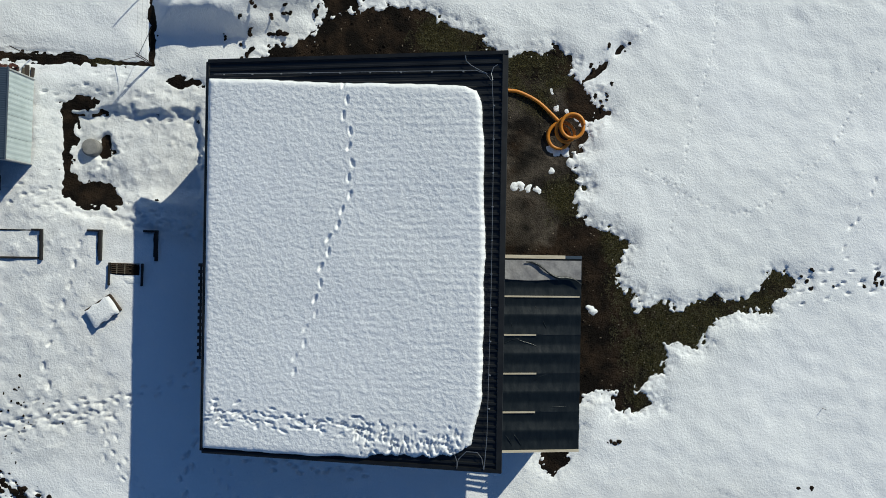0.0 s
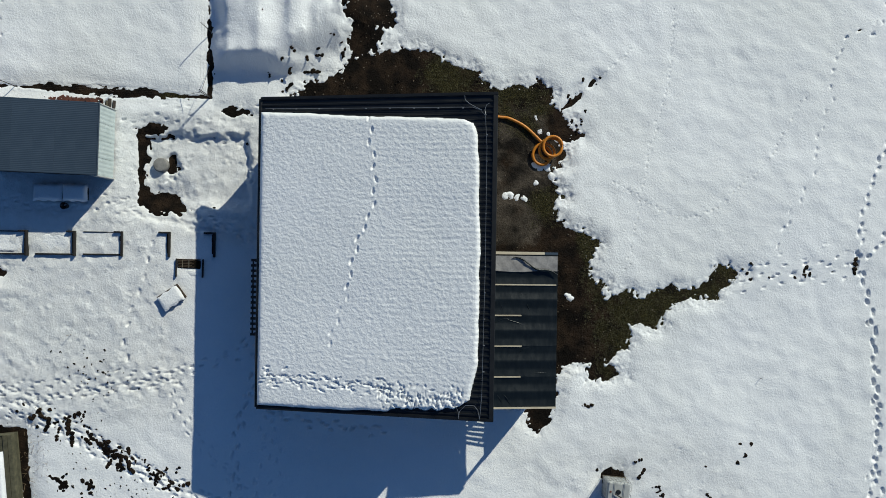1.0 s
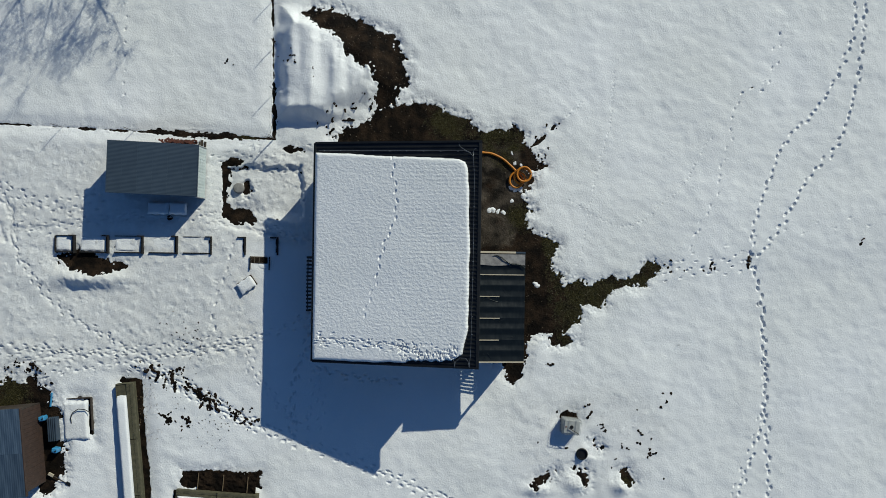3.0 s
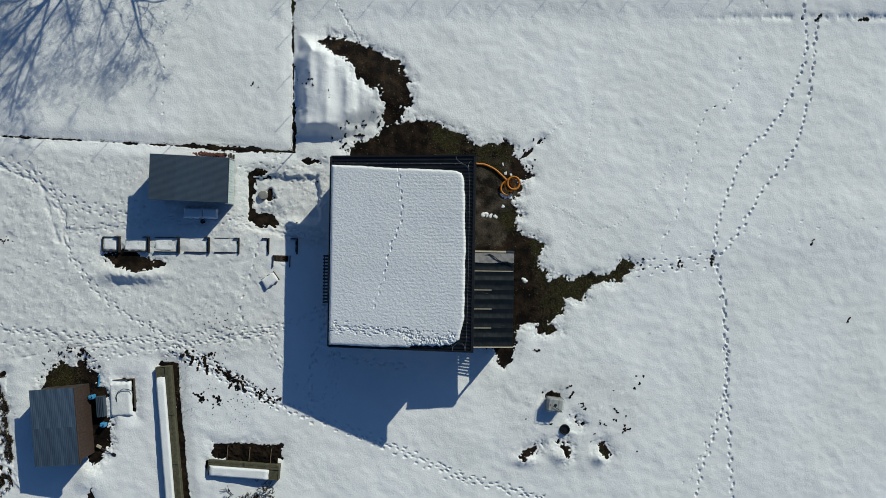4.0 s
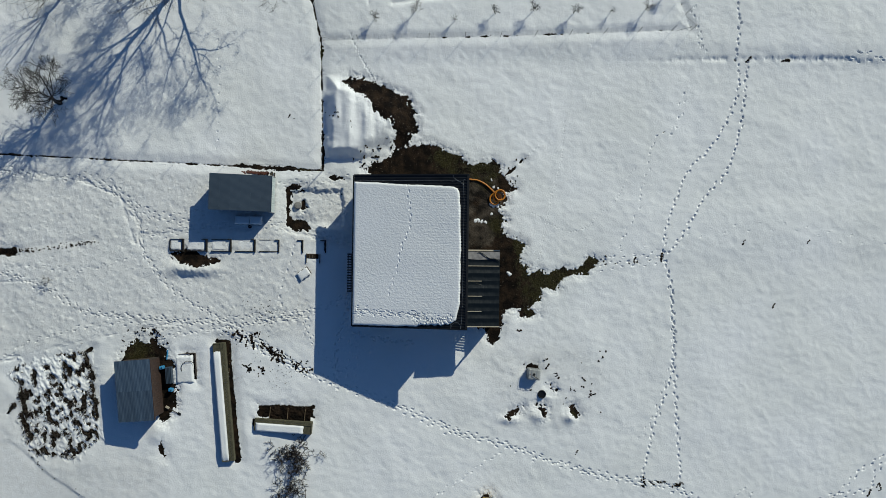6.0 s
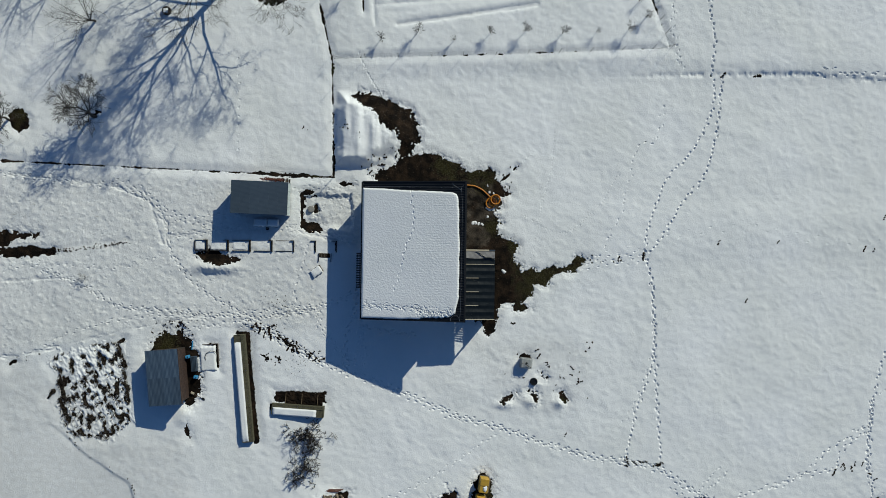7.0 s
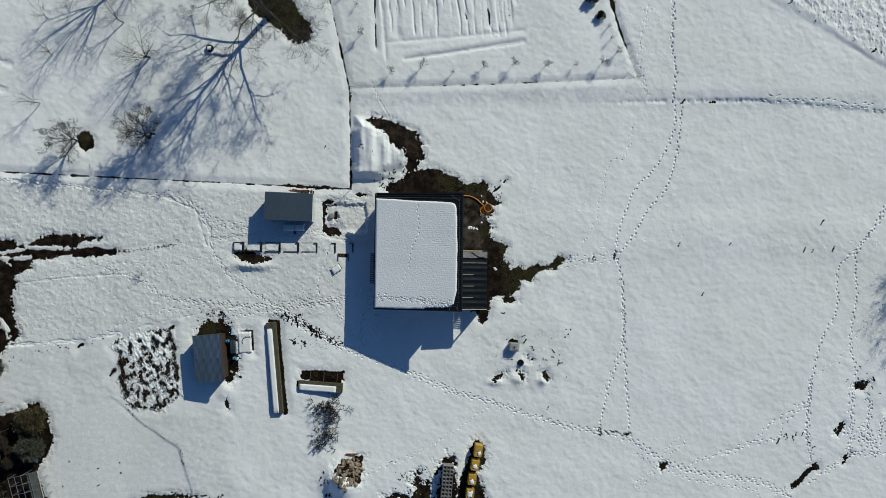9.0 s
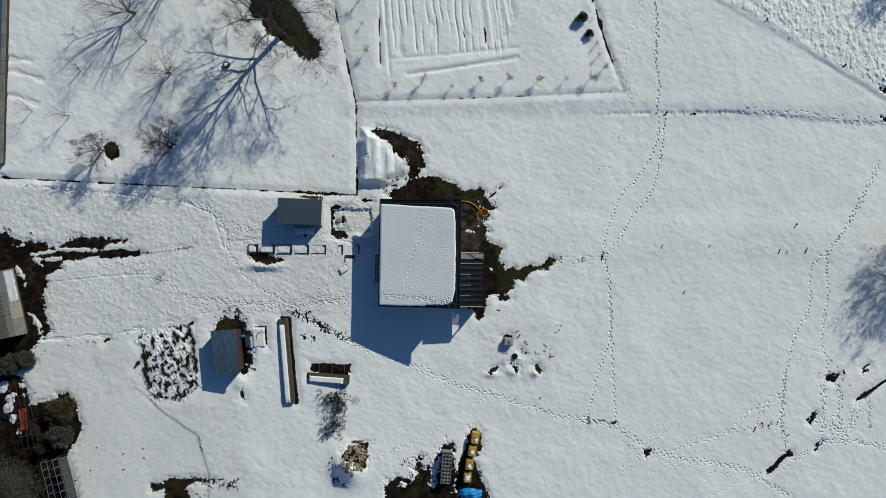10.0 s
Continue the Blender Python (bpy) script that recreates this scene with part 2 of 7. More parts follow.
# ---- mesh tools ----
class Build:
    """Collects the corners and faces of one mesh."""

    def __init__(self):
        self.v, self.f = [], []

    def add(self, verts, faces):
        k = len(self.v)
        self.v += [tuple(p) for p in verts]
        self.f += [tuple(i + k for i in face) for face in faces]
        return self

    def box(self, x0, x1, y0, y1, z0, z1, m=None, c=0.012):
        """A box with chamfered edges."""
        c = min(c, abs(x1 - x0) * 0.3, abs(y1 - y0) * 0.3, abs(z1 - z0) * 0.3)
        lo, hi = (x0, y0, z0), (x1, y1, z1)
        verts, index = [], {}
        for sx in (0, 1):
            for sy in (0, 1):
                for sz in (0, 1):
                    s = (sx, sy, sz)
                    for axis in range(3):
                        p = [(lo[i] + c, hi[i] - c)[s[i]] for i in range(3)]
                        p[axis] = (lo[axis], hi[axis])[s[axis]]
                        index[s, axis] = len(verts)
                        verts.append(Vector(p))
        faces = []
        for axis in range(3):
            a, b = (axis + 1) % 3, (axis + 2) % 3
            for side in (0, 1):
                ring = []
                for sa, sb in ((0, 0), (1, 0), (1, 1), (0, 1)):
                    s = [0, 0, 0]
                    s[axis], s[a], s[b] = side, sa, sb
                    ring.append(index[tuple(s), axis])
                faces.append(ring if side else ring[::-1])
            for sa in (0, 1):
                for sb in (0, 1):
                    s0, s1 = [0, 0, 0], [0, 0, 0]
                    s0[axis], s1[axis] = 0, 1
                    s0[a] = s1[a] = sa
                    s0[b] = s1[b] = sb
                    quad = [index[tuple(s0), a], index[tuple(s1), a], index[tuple(s1), b], index[tuple(s0), b]]
                    faces.append(quad if sa == sb else quad[::-1])
        for sx in (0, 1):
            for sy in (0, 1):
                for sz in (0, 1):
                    tri = [index[(sx, sy, sz), i] for i in range(3)]
                    faces.append(tri if (sx + sy + sz) % 2 else tri[::-1])
        if m is not None:
            verts = [m @ p for p in verts]
        return self.add(verts, faces)

    def tube(self, points, radii, sides=8, caps=True):
        """A round bar along a line, with a radius at each point."""
        points = [Vector(p) for p in points]
        if not isinstance(radii, (list, tuple)):
            radii = [radii] * len(points)
        verts, faces, side = [], [], None
        for i, p in enumerate(points):
            way = points[min(i + 1, len(points) - 1)] - points[max(i - 1, 0)]
            if way.length < 1e-6:
                way = Vector((0, 0, 1))
            way.normalize()
            if side is None:
                side = way.orthogonal().normalized()
            side = (side - way * side.dot(way))
            side = side.normalized() if side.length > 1e-6 else way.orthogonal().normalized()
            up = way.cross(side)
            for j in range(sides):
                a = 2 * math.pi * j / sides
                verts.append(p + radii[i] * (math.cos(a) * side + math.sin(a) * up))
        for i in range(len(points) - 1):
            for j in range(sides):
                k, q = i * sides + j, i * sides + (j + 1) % sides
                faces.append((k, q, q + sides, k + sides))
        if caps:
            faces.append(tuple(range(sides))[::-1])
            faces.append(tuple(range((len(points) - 1) * sides, len(points) * sides)))
        return self.add(verts, faces)

    def lathe(self, profile, sides=20, centre=(0, 0)):
        """A turned body from (radius, height) pairs, closed at both ends."""
        verts = [(centre[0] + r * math.cos(2 * math.pi * j / sides), centre[1] + r * math.sin(2 * math.pi * j / sides), z)
                 for r, z in profile for j in range(sides)]
        faces = [(i * sides + j, i * sides + (j + 1) % sides, (i + 1) * sides + (j + 1) % sides, (i + 1) * sides + j)
                 for i in range(len(profile) - 1) for j in range(sides)]
        faces.append(tuple(range(sides))[::-1])
        faces.append(tuple(range((len(profile) - 1) * sides, len(profile) * sides)))
        return self.add(verts, faces)

    def rock(self, at, size, rng, flat=0.7):
        """A lumpy stone or clod."""
        rings, sides = 4, 6
        verts = [(at[0], at[1], at[2] - size * flat * 0.6)]
        turn = rng.uniform(0, 6.28)
        long = rng.uniform(0.7, 1.3)
        for i in range(1, rings):
            phi = math.pi * i / rings
            for j in range(sides):
                a = 2 * math.pi * j / sides
                r = size * math.sin(phi) * rng.uniform(0.75, 1.2)
                x, y = r * math.cos(a) * long, r * math.sin(a) / long
                verts.append((at[0] + x * math.cos(turn) - y * math.sin(turn), at[1] + x * math.sin(turn) + y * math.cos(turn),
                              at[2] - size * flat * math.cos(phi) * rng.uniform(0.8, 1.1)))
        verts.append((at[0], at[1], at[2] + size * flat))
        faces = [(0, 1 + (j + 1) % sides, 1 + j) for j in range(sides)]
        for i in range(rings - 2):
            for j in range(sides):
                a, b = 1 + i * sides + j, 1 + i * sides + (j + 1) % sides
                faces.append((a, b, b + sides, a + sides))
        top, last = len(verts) - 1, 1 + (rings - 2) * sides
        faces += [(last + j, last + (j + 1) % sides, top) for j in range(sides)]
        return self.add(verts, faces)

    def mesh(self, name, smooth=False):
        data = bpy.data.meshes.new(name)
        data.from_pydata(self.v, [], self.f)
        data.update()
        if smooth:
            data.polygons.foreach_set("use_smooth", [True] * len(data.polygons))
        return data


def part(name, built, mat, parent, label="", smooth=False):
    """One mesh object under a thing or under a part."""
    data = built if isinstance(built, bpy.types.Mesh) else built.mesh(name, smooth)
    if not data.materials:
        data.materials.append(mat)
    ob = new(name, data)
    ob.parent = parent
    return tagged(ob, label=label)


def whole(name, built, mat, label, category, group="", kind="", m=None, smooth=False):
    """A thing that is one mesh."""
    data = built if isinstance(built, bpy.types.Mesh) else built.mesh(name, smooth)
    if not data.materials:
        data.materials.append(mat)
    ob = new(name, data)
    if m is not None:
        ob.matrix_basis = m
    return tagged(ob, label, category, group, kind)


def thing(name, m, label, category, group="", kind=""):
    """The Empty at the base of a thing made of parts."""
    ob = new(name)
    ob.empty_display_size = 0.2
    ob.matrix_basis = m
    return tagged(ob, label, category, group, kind)


# ---- the lie of the land ----
TABLE = np.random.RandomState(7).rand(256, 256)


def value_noise(x, y, seed=0):
    """Smooth noise from 0 to 1 with cells one unit wide."""
    x, y = x + seed * 17.31, y + seed * 9.77
    xi, yi = np.floor(x).astype(np.int64), np.floor(y).astype(np.int64)
    u, v = x - xi, y - yi
    u, v = u * u * u * (u * (u * 6 - 15) + 10), v * v * v * (v * (v * 6 - 15) + 10)
    a, b = TABLE[xi & 255, yi & 255], TABLE[(xi + 1) & 255, yi & 255]
    c, d = TABLE[xi & 255, (yi + 1) & 255], TABLE[(xi + 1) & 255, (yi + 1) & 255]
    return a + (b - a) * u + (c - a) * v + (a - b - c + d) * u * v


def fbm(x, y, size, octaves=3, seed=0):
    total, amp, norm = 0, 1.0, 0
    for k in range(octaves):
        ca, sa = math.cos(0.7 * k + 0.4), math.sin(0.7 * k + 0.4)
        total = total + amp * value_noise((x * ca - y * sa) / size, (x * sa + y * ca) / size, seed + k)
        norm, amp, size = norm + amp, amp * 0.5, size * 0.47
    return total / norm


def step(a, b, x):
    t = np.clip((x - a) / (b - a), 0.0, 1.0)
    return t * t * (3 - 2 * t)


def heap_form(x, y):
    """The dug earth: a steep end away from the sun, a long flank towards it."""
    wx, wy = x + (value_noise(x / 0.8, y / 0.8, 3) - 0.5) * 0.45, y + (value_noise(x / 0.8, y / 0.8, 4) - 0.5) * 0.35
    over = (x + 6.8) * 0.76 + (y - 13.6) * 0.65
    body = -outline_distance(wx, wy, HEAP_FOOT) / (1.35 + 1.1 * step(-3.0, 0.5, over))
    return step(0, 1, body) * (0.86 + 0.28 * value_noise(x / 0.9, y / 2.6, 6))


HEAP_FOOT = [(-11.35, 8.35), (-9.6, 8.15), (-7.9, 8.2), (-6.4, 8.9), (-4.6, 9.4), (-3.1, 10.2), (-2.4, 12.0), (-3.4, 14.6), (-7.2, 16.2), (-11.3, 16.3)]


POND = [(-39.5, -17.2), (-38.7, -17.8), (-35.9, -20.5), (-31.7, -23.5), (-30.9, -26.4), (-30.2, -28.6), (-30.4, -36), (-46, -36), (-47, -20)]


def land(x, y):
    """Height of the bare hillside, falling gently towards +x."""
    x, y = np.asarray(x, float), np.asarray(y, float)
    z = -0.081 * np.clip(x, -85, 85)
    # bank below the orchard fence, and its run past the corner
    z = z + 0.22 * step(17.2, 20.2, y) * step(-13, -9, x)
    # edge of the field beyond the lane, and the foot of the bank along it
    z = z + 0.15 * step(-0.5, 0.3, (x - 37.1) * 0.478 + (y - 33.8) * 0.878) * step(28, 34, x)
    z = z + 0.14 * step(-0.3, 0.35, y - np.interp(x, [22, 39.4, 50.6, 61], [18.4, 18.6, 17.6, 17.1])) * step(26, 42, x)
    # old terraces across the meadow
    z = z - 0.12 * step(2.0, 6.0, y) * step(12, 20, x) + 0.12 * step(-2.5, 1.0, y) * step(14, 22, x)
    # snow-covered heap of dug earth behind the house
    z = z + 1.05 * heap_form(x, y)
    # soil thrown up below the small beds, and lumps beside the tank
    for cx, cy, rx, ry, h in ((-23.2, -1.85, 2.2, 0.55, 0.55), (12.0, -16.3, 0.6, 0.55, 0.42), (9.1, -16.1, 0.7, 0.6, 0.42), (6.1, -16.35, 0.9, 0.4, 0.36),
                              (-12.5, -27.9, 1.7, 2.0, 1.9), (-26.2, -17.0, 0.9, 1.1, 0.35)):
        z = z + h * np.exp(-(((x - cx) / rx) ** 2 + ((y - cy) / ry) ** 2))
    # the sunken pad with the round stub
    wob = 0.45 * (value_noise(x / 0.7, y / 0.7, 5) - 0.5) + 0.2 * (value_noise(x / 0.25, y / 0.25, 8) - 0.5)
    z = z - 0.30 * step(0, 0.3, 5.6 - y + wob) * step(0, 0.4, -9.3 - x - wob) * step(0, 0.8, x + 14.9) * step(0, 0.9, y - 1.6)
    # frozen pond, a hand lower than its rim
    z = z - 0.11 * step(0.12, -0.2, outline_distance(x, y, POND)) * step(-42, -37, x)
    return z


def land_at(x, y):
    return float(land(x, y))


def set_on(x, y, turn=0.0, lift=0.0):
    """A pose upright on the ground."""
    return pose(x, y, land_at(x, y) + lift, 0, 0, turn)


def outline_distance(x, y, points):
    """Signed distance to a closed outline: negative inside."""
    best, inside = np.full(x.shape, 1e9), np.zeros(x.shape, bool)
    for (ax, ay), (bx, by) in zip(points, points[1:] + points[:1]):
        ex, ey = bx - ax, by - ay
        h = np.clip(((x - ax) * ex + (y - ay) * ey) / (ex * ex + ey * ey + 1e-9), 0, 1)
        best = np.minimum(best, (x - ax - ex * h) ** 2 + (y - ay - ey * h) ** 2)
        if ay != by:
            cross = ((ay > y) != (by > y)) & (x < (bx - ax) * (y - ay) / (by - ay) + ax)
            inside = inside ^ cross
    return np.where(inside, -1, 1) * np.sqrt(best)


def line_distance(x, y, points):
    best = np.full(x.shape, 1e9)
    for (ax, ay), (bx, by) in zip(points, points[1:]):
        ex, ey = bx - ax, by - ay
        h = np.clip(((x - ax) * ex + (y - ay) * ey) / (ex * ex + ey * ey + 1e-9), 0, 1)
        best = np.minimum(best, (x - ax - ex * h) ** 2 + (y - ay - ey * h) ** 2)
    return np.sqrt(best)


def grid_lines(lo, hi, fine, far):
    """Fine lines over the garden, then ever wider ones out to the horizon; and which of them bound the coarse cells."""
    count = int(round((hi - lo) / fine / 3)) * 3
    inner = list(lo + fine * np.arange(count + 1))
    a, b, gap, before, after = inner[0], inner[-1], 0.3, [], []
    while b < far:
        a, b, gap = a - gap, b + gap, gap * 1.4
        before.append(a)
        after.append(b)
    n = len(before)
    coarse = list(range(n)) + list(range(n, n + count + 1, 3)) + list(range(n + count + 1, 2 * n + count + 1))
    return np.array(before[::-1] + inner + after), np.array(coarse), n, n + count


# ---- ground and snow ----
FINE = 0.05
GX, CX, X_FROM, X_TO = grid_lines(-57.0, 61.5, FINE, 1600)
GY, CY, Y_FROM, Y_TO = grid_lines(-33.5, 35.0, FINE, 1600)
XX, YY = np.meshgrid(GX.astype(np.float32), GY.astype(np.float32), indexing="ij")
rng = np.random.RandomState(11)

# bare patches: outlines in metres on the plan
YARD = [(2.68, 7.85), (3.49, 8.05), (4.31, 8.16), (4.54, 8.31), (5.01, 8.02), (5.24, 7.91), (5.36, 7.22), (5.71, 6.76), (6.18, 6.35), (6.18, 6.03), (6.54, 5.96),
        (6.89, 5.62), (6.42, 5.43), (6.11, 5.1), (5.95, 4.68), (5.95, 4.17), (5.66, 3.87), (5.43, 3.52), (5.66, 2.87), (5.9, 2.48), (5.48, 2.24), (5.52, 1.32),
        (5.95, 1.2), (6.42, 0.93), (6.89, 0.91), (7.55, 0.28), (7.17, -0.53), (7.41, -1.46), (7.96, -1.82), (7.89, -2.23), (8.15, -2.47), (8.91, -1.98), (9.51, -2.41),
        (9.99, -2.41), (11.44, -1.95), (12.17, -2.19), (13.14, -1.72), (13.88, -0.95), (14.25, -0.9), (14.99, -1.38), (14.25, -1.97)]
YARD += [(13.83, -2.51), (13.34, -2.79), (13.19, -2.43), (12.78, -2.67), (12.36, -2.54), (10.83, -3.47), (10.95, -3.99), (10.71, -3.82), (10.35, -4.12), (9.87, -3.86),
         (9.27, -3.97), (9.32, -4.63), (8.79, -5.27), (8.31, -5.66), (7.96, -5.84), (8.84, -6.3), (8.55, -6.53), (7.01, -6.64), (7.13, -5.99), (6.42, -5.75), (5.59, -6.3),
         (5.2, -8.2), (5.05, -8.62), (4.42, -9.18), (4.19, -8.76), (3.9, -8.0), (2.5, -6.9), (-2.5, -6.0), (-5.3, 3.8), (-7.48, 7.52), (-6.62, 8.06), (-5.22, 8.5),
         (-4.6, 9.4), (-3.5, 9.55), (-2.42, 9.88), (-1.54, 9.89), (0.05, 9.28), (1.47, 8.7), (2.19, 8.1)]
HEAP = [(-9.5, 15.5), (-8.9, 15.0), (-8.2, 14.4), (-7.2, 13.8), (-6.8, 13.2), (-6.1, 12.4), (-5.3, 11.7), (-4.7, 11.1), (-4.4, 10.6), (-4.8, 9.8), (-4.5, 9.4), (-3.4, 9.6),
        (-3.1, 10.4), (-3.3, 10.8), (-2.6, 10.9), (-2.5, 11.5), (-2.6, 12.0), (-2.9, 12.5), (-2.6, 12.8), (-3.2, 13.5), (-3.5, 14.3), (-4.6, 14.7), (-5.6, 15.2), (-7.3, 15.8), (-8.9, 16.2)]
PAD = [(-14.7, 5.7), (-13.6, 5.8), (-13.6, 5.5), (-14.4, 5.4), (-14.5, 3.1), (-14.1, 2.6), (-12.9, 2.5), (-12.5, 1.7), (-13.9, 1.8), (-14.9, 2.1)]
DUG = [(-25.4, -0.4), (-24.8, -0.35), (-23.2, -0.2), (-22.6, -0.6), (-21.7, -0.9), (-21.0, -1.1), (-21.7, -1.5), (-22.9, -1.7), (-24.1, -1.4), (-24.8, -1.0)]
SHED_YARD = [(-30.0, -11.7), (-29.8, -9.7), (-29.0, -8.9), (-28.3, -8.3), (-27.6, -8.6), (-26.8, -8.2), (-26.3, -8.9), (-25.7, -9.2), (-25.1, -10.6), (-24.7, -14.1), (-25.6, -15.9), (-26.6, -15.2), (-28.2, -14.0)]
TREE_FOOT = [(-25.3, 31.2), (-24.1, 33.0), (-20.5, 33.4), (-19.4, 31.4), (-18.3, 30.3), (-17.8, 28.9), (-16.8, 27.6), (-16.2, 27.3), (-15.8, 26.1), (-16.6, 25.0), (-17.6, 24.9), (-18.7, 25.2),
             (-19.6, 26.3), (-20.5, 27.0), (-21.6, 27.6), (-22.9, 28.2), (-23.6, 29.8), (-24.6, 30.0)]
LANE = [(-75, 4.0), (-57.1, 2.3), (-55.0, 2.3), (-53.4, 1.3), (-50.6, 1.0), (-49.3, 0.3), (-48.2, 0.7), (-46.9, 1.8), (-43.8, 1.8), (-40.5, 1.5), (-40.6, 1.25), (-42.8, 1.0), (-43.4, 0.3),
        (-46.2, 0.6), (-45.5, 0.1), (-39.3, -0.1), (-39.3, -0.4), (-44.1, -0.4), (-48.3, -1.2), (-48.6, -2.3), (-50.3, -3.0), (-50.2, -4.2), (-50.7, -5.3), (-50.5, -7.0), (-50.0, -8.8),
        (-49.8, -10.1), (-50.9, -11.0), (-52.4, -12.7), (-51.6, -13.8), (-53.8, -15.2), (-75, -14.4)]
GARDEN = [(-60, -15.6), (-54.4, -15.2), (-53.1, -15.9), (-52.3, -19.3), (-51.0, -18.9), (-49.0, -18.5), (-48.9, -17.9), (-47.8, -17.9), (-46.6, -19.2), (-46.4, -20.9), (-45.9, -21.9), (-46.3, -23.5),
          (-46.8, -24.4), (-47.6, -24.9), (-47.8, -26.3), (-47.0, -28.8), (-46.5, -31.5), (-46.3, -38), (-60, -38)]
STORE = [(3.3, -23.6), (4.0, -23.2), (4.6, -24.0), (4.9, -25.8), (4.6, -26.6), (3.9, -27.3), (4.3, -28.8), (4.8, -30.3), (5.5, -32.2), (6.3, -33.8), (6.6, -36), (1.6, -36), (1.3, -30.2), (1.8, -28.0), (2.5, -26.2)]
STORE_LOW = [(-7.8, -31.4), (-7.2, -30.1), (-6.1, -29.9), (-5.6, -30.9), (-5.0, -30.0), (-3.9, -29.5), (-3.6, -27.5), (-3.2, -27.1), (-3.0, -28.4), (-2.1, -28.5), (-2.1, -29.8), (-1.6, -30.9), (-0.9, -29.5),
             (-0.7, -26.0), (0.3, -25.4), (1.0, -25.8), (1.0, -29.0), (1.6, -30.0), (1.7, -36), (-7.6, -36)]
FAR_BED = [(-37.5, -29.7), (-37.4, -30.6), (-36.7, -30.7), (-35.9, -30.5), (-35.7, -34), (-32.2, -34), (-33.1, -30.1), (-32.0, -29.6), (-29.6, -29.6), (-29.6, -29.3), (-32.7, -29.0), (-35.2, -29.1), (-36.6, -29.5)]
CLUMPS = [[(5.7, -16.2), (5.94, -15.79), (6.49, -15.37), (7.39, -15.18), (7.03, -15.82), (6.3, -16.2)], [(8.67, -14.97), (9.22, -15.23), (9.48, -15.02), (9.77, -16.2), (9.3, -16.3), (8.85, -15.44)],
          [(9.88, -13.19), (10.14, -13.02), (10.32, -13.38), (10.69, -13.68), (10.14, -13.74)], [(11.9, -15.3), (12.35, -15.24), (12.9, -16.06), (12.5, -16.5), (11.98, -15.81)]]

snow = np.full(XX.shape, 9.0)


def melt(distance, window):
    i0, i1, j0, j1 = window
    snow[i0:i1, j0:j1] = np.minimum(snow[i0:i1, j0:j1], distance)


def window_of(x0, x1, y0, y1):
    return (max(int(np.searchsorted(GX, x0)) - 1, 0), int(np.searchsorted(GX, x1)) + 1,
            max(int(np.searchsorted(GY, y0)) - 1, 0), int(np.searchsorted(GY, y1)) + 1)


def cut(w):
    return XX[w[0]:w[1], w[2]:w[3]], YY[w[0]:w[1], w[2]:w[3]]


def melt_patch(points, ragged=0.5, seed=0, size=1.1, wider=0.0):
    xs, ys = [p[0] for p in points], [p[1] for p in points]
    w = window_of(min(xs) - 2, max(xs) + 2, min(ys) - 2, max(ys) + 2)
    x, y = cut(w)
    rough = (fbm(x, y, size, 5, seed) - 0.5) * 1.9 * ragged + (fbm(x, y, 0.26, 3, seed + 5) - 0.5) * 0.55 * max(ragged, 0.35)
    melt(outline_distance(x, y, points) - wider + rough, w)


def melt_line(points, width, ragged=0.3, seed=0):
    xs, ys = [p[0] for p in points], [p[1] for p in points]
    w = window_of(min(xs) - 2, max(xs) + 2, min(ys) - 2, max(ys) + 2)
    x, y = cut(w)
    melt(line_distance(x, y, points) - width + (fbm(x, y, 0.9, 3, seed) - 0.5) * 2 * ragged, w)


LUMPS = []


def melt_spot(cx, cy, r, stretch=1.0, turn=0.0):
    # small spots become dark clods on the snow instead of holes
    if r < 0.31:
        LUMPS.append((cx, cy, r, stretch, turn))
        return
    w = window_of(cx - (r + 1.3) * stretch, cx + (r + 1.3) * stretch, cy - (r + 1.3) * stretch, cy + (r + 1.3) * stretch)
    x, y = cut(w)
    dx, dy = x - cx, y - cy
    u, v = dx * math.cos(turn) + dy * math.sin(turn), -dx * math.sin(turn) + dy * math.cos(turn)
    melt(((np.hypot(u / stretch, v * stretch) - r) + (fbm(x, y, 0.34, 3, 3) - 0.5) * (r * 2.0 + 0.14)) * min(max(1.3 / (r + 0.12), 1.0), 5.0), w)


def melt_scatter(points, count, width, lo, hi, seed):
    """Small thawed spots strewn along a line."""
    r = np.random.RandomState(seed)
    lo, hi = lo * 0.8, hi * 0.75
    for _ in range(count):
        k = r.randint(len(points) - 1)
        h = r.rand()
        melt_spot(points[k][0] * (1 - h) + points[k + 1][0] * h + r.normal(0, width), points[k][1] * (1 - h) + points[k + 1][1] * h + r.normal(0, width),
                  r.uniform(lo, hi), r.uniform(1, 1.5), r.uniform(0, 3))


for outline, ragged, seed in ((YARD, 0.24, 1), (HEAP, 0.26, 2), (DUG, 0.25, 4), (SHED_YARD, 0.42, 5), (TREE_FOOT, 0.3, 6), (LANE, 0.42, 7),
                              (GARDEN, 0.28, 8), (STORE, 0.4, 9), (STORE_LOW, 1.25, 10), (FAR_BED, 0.35, 12)):
    melt_patch(outline, ragged, seed, 0.6)
for k, outline in enumerate(CLUMPS):
    melt_patch(outline, 0.15, 110 + k, 0.5)
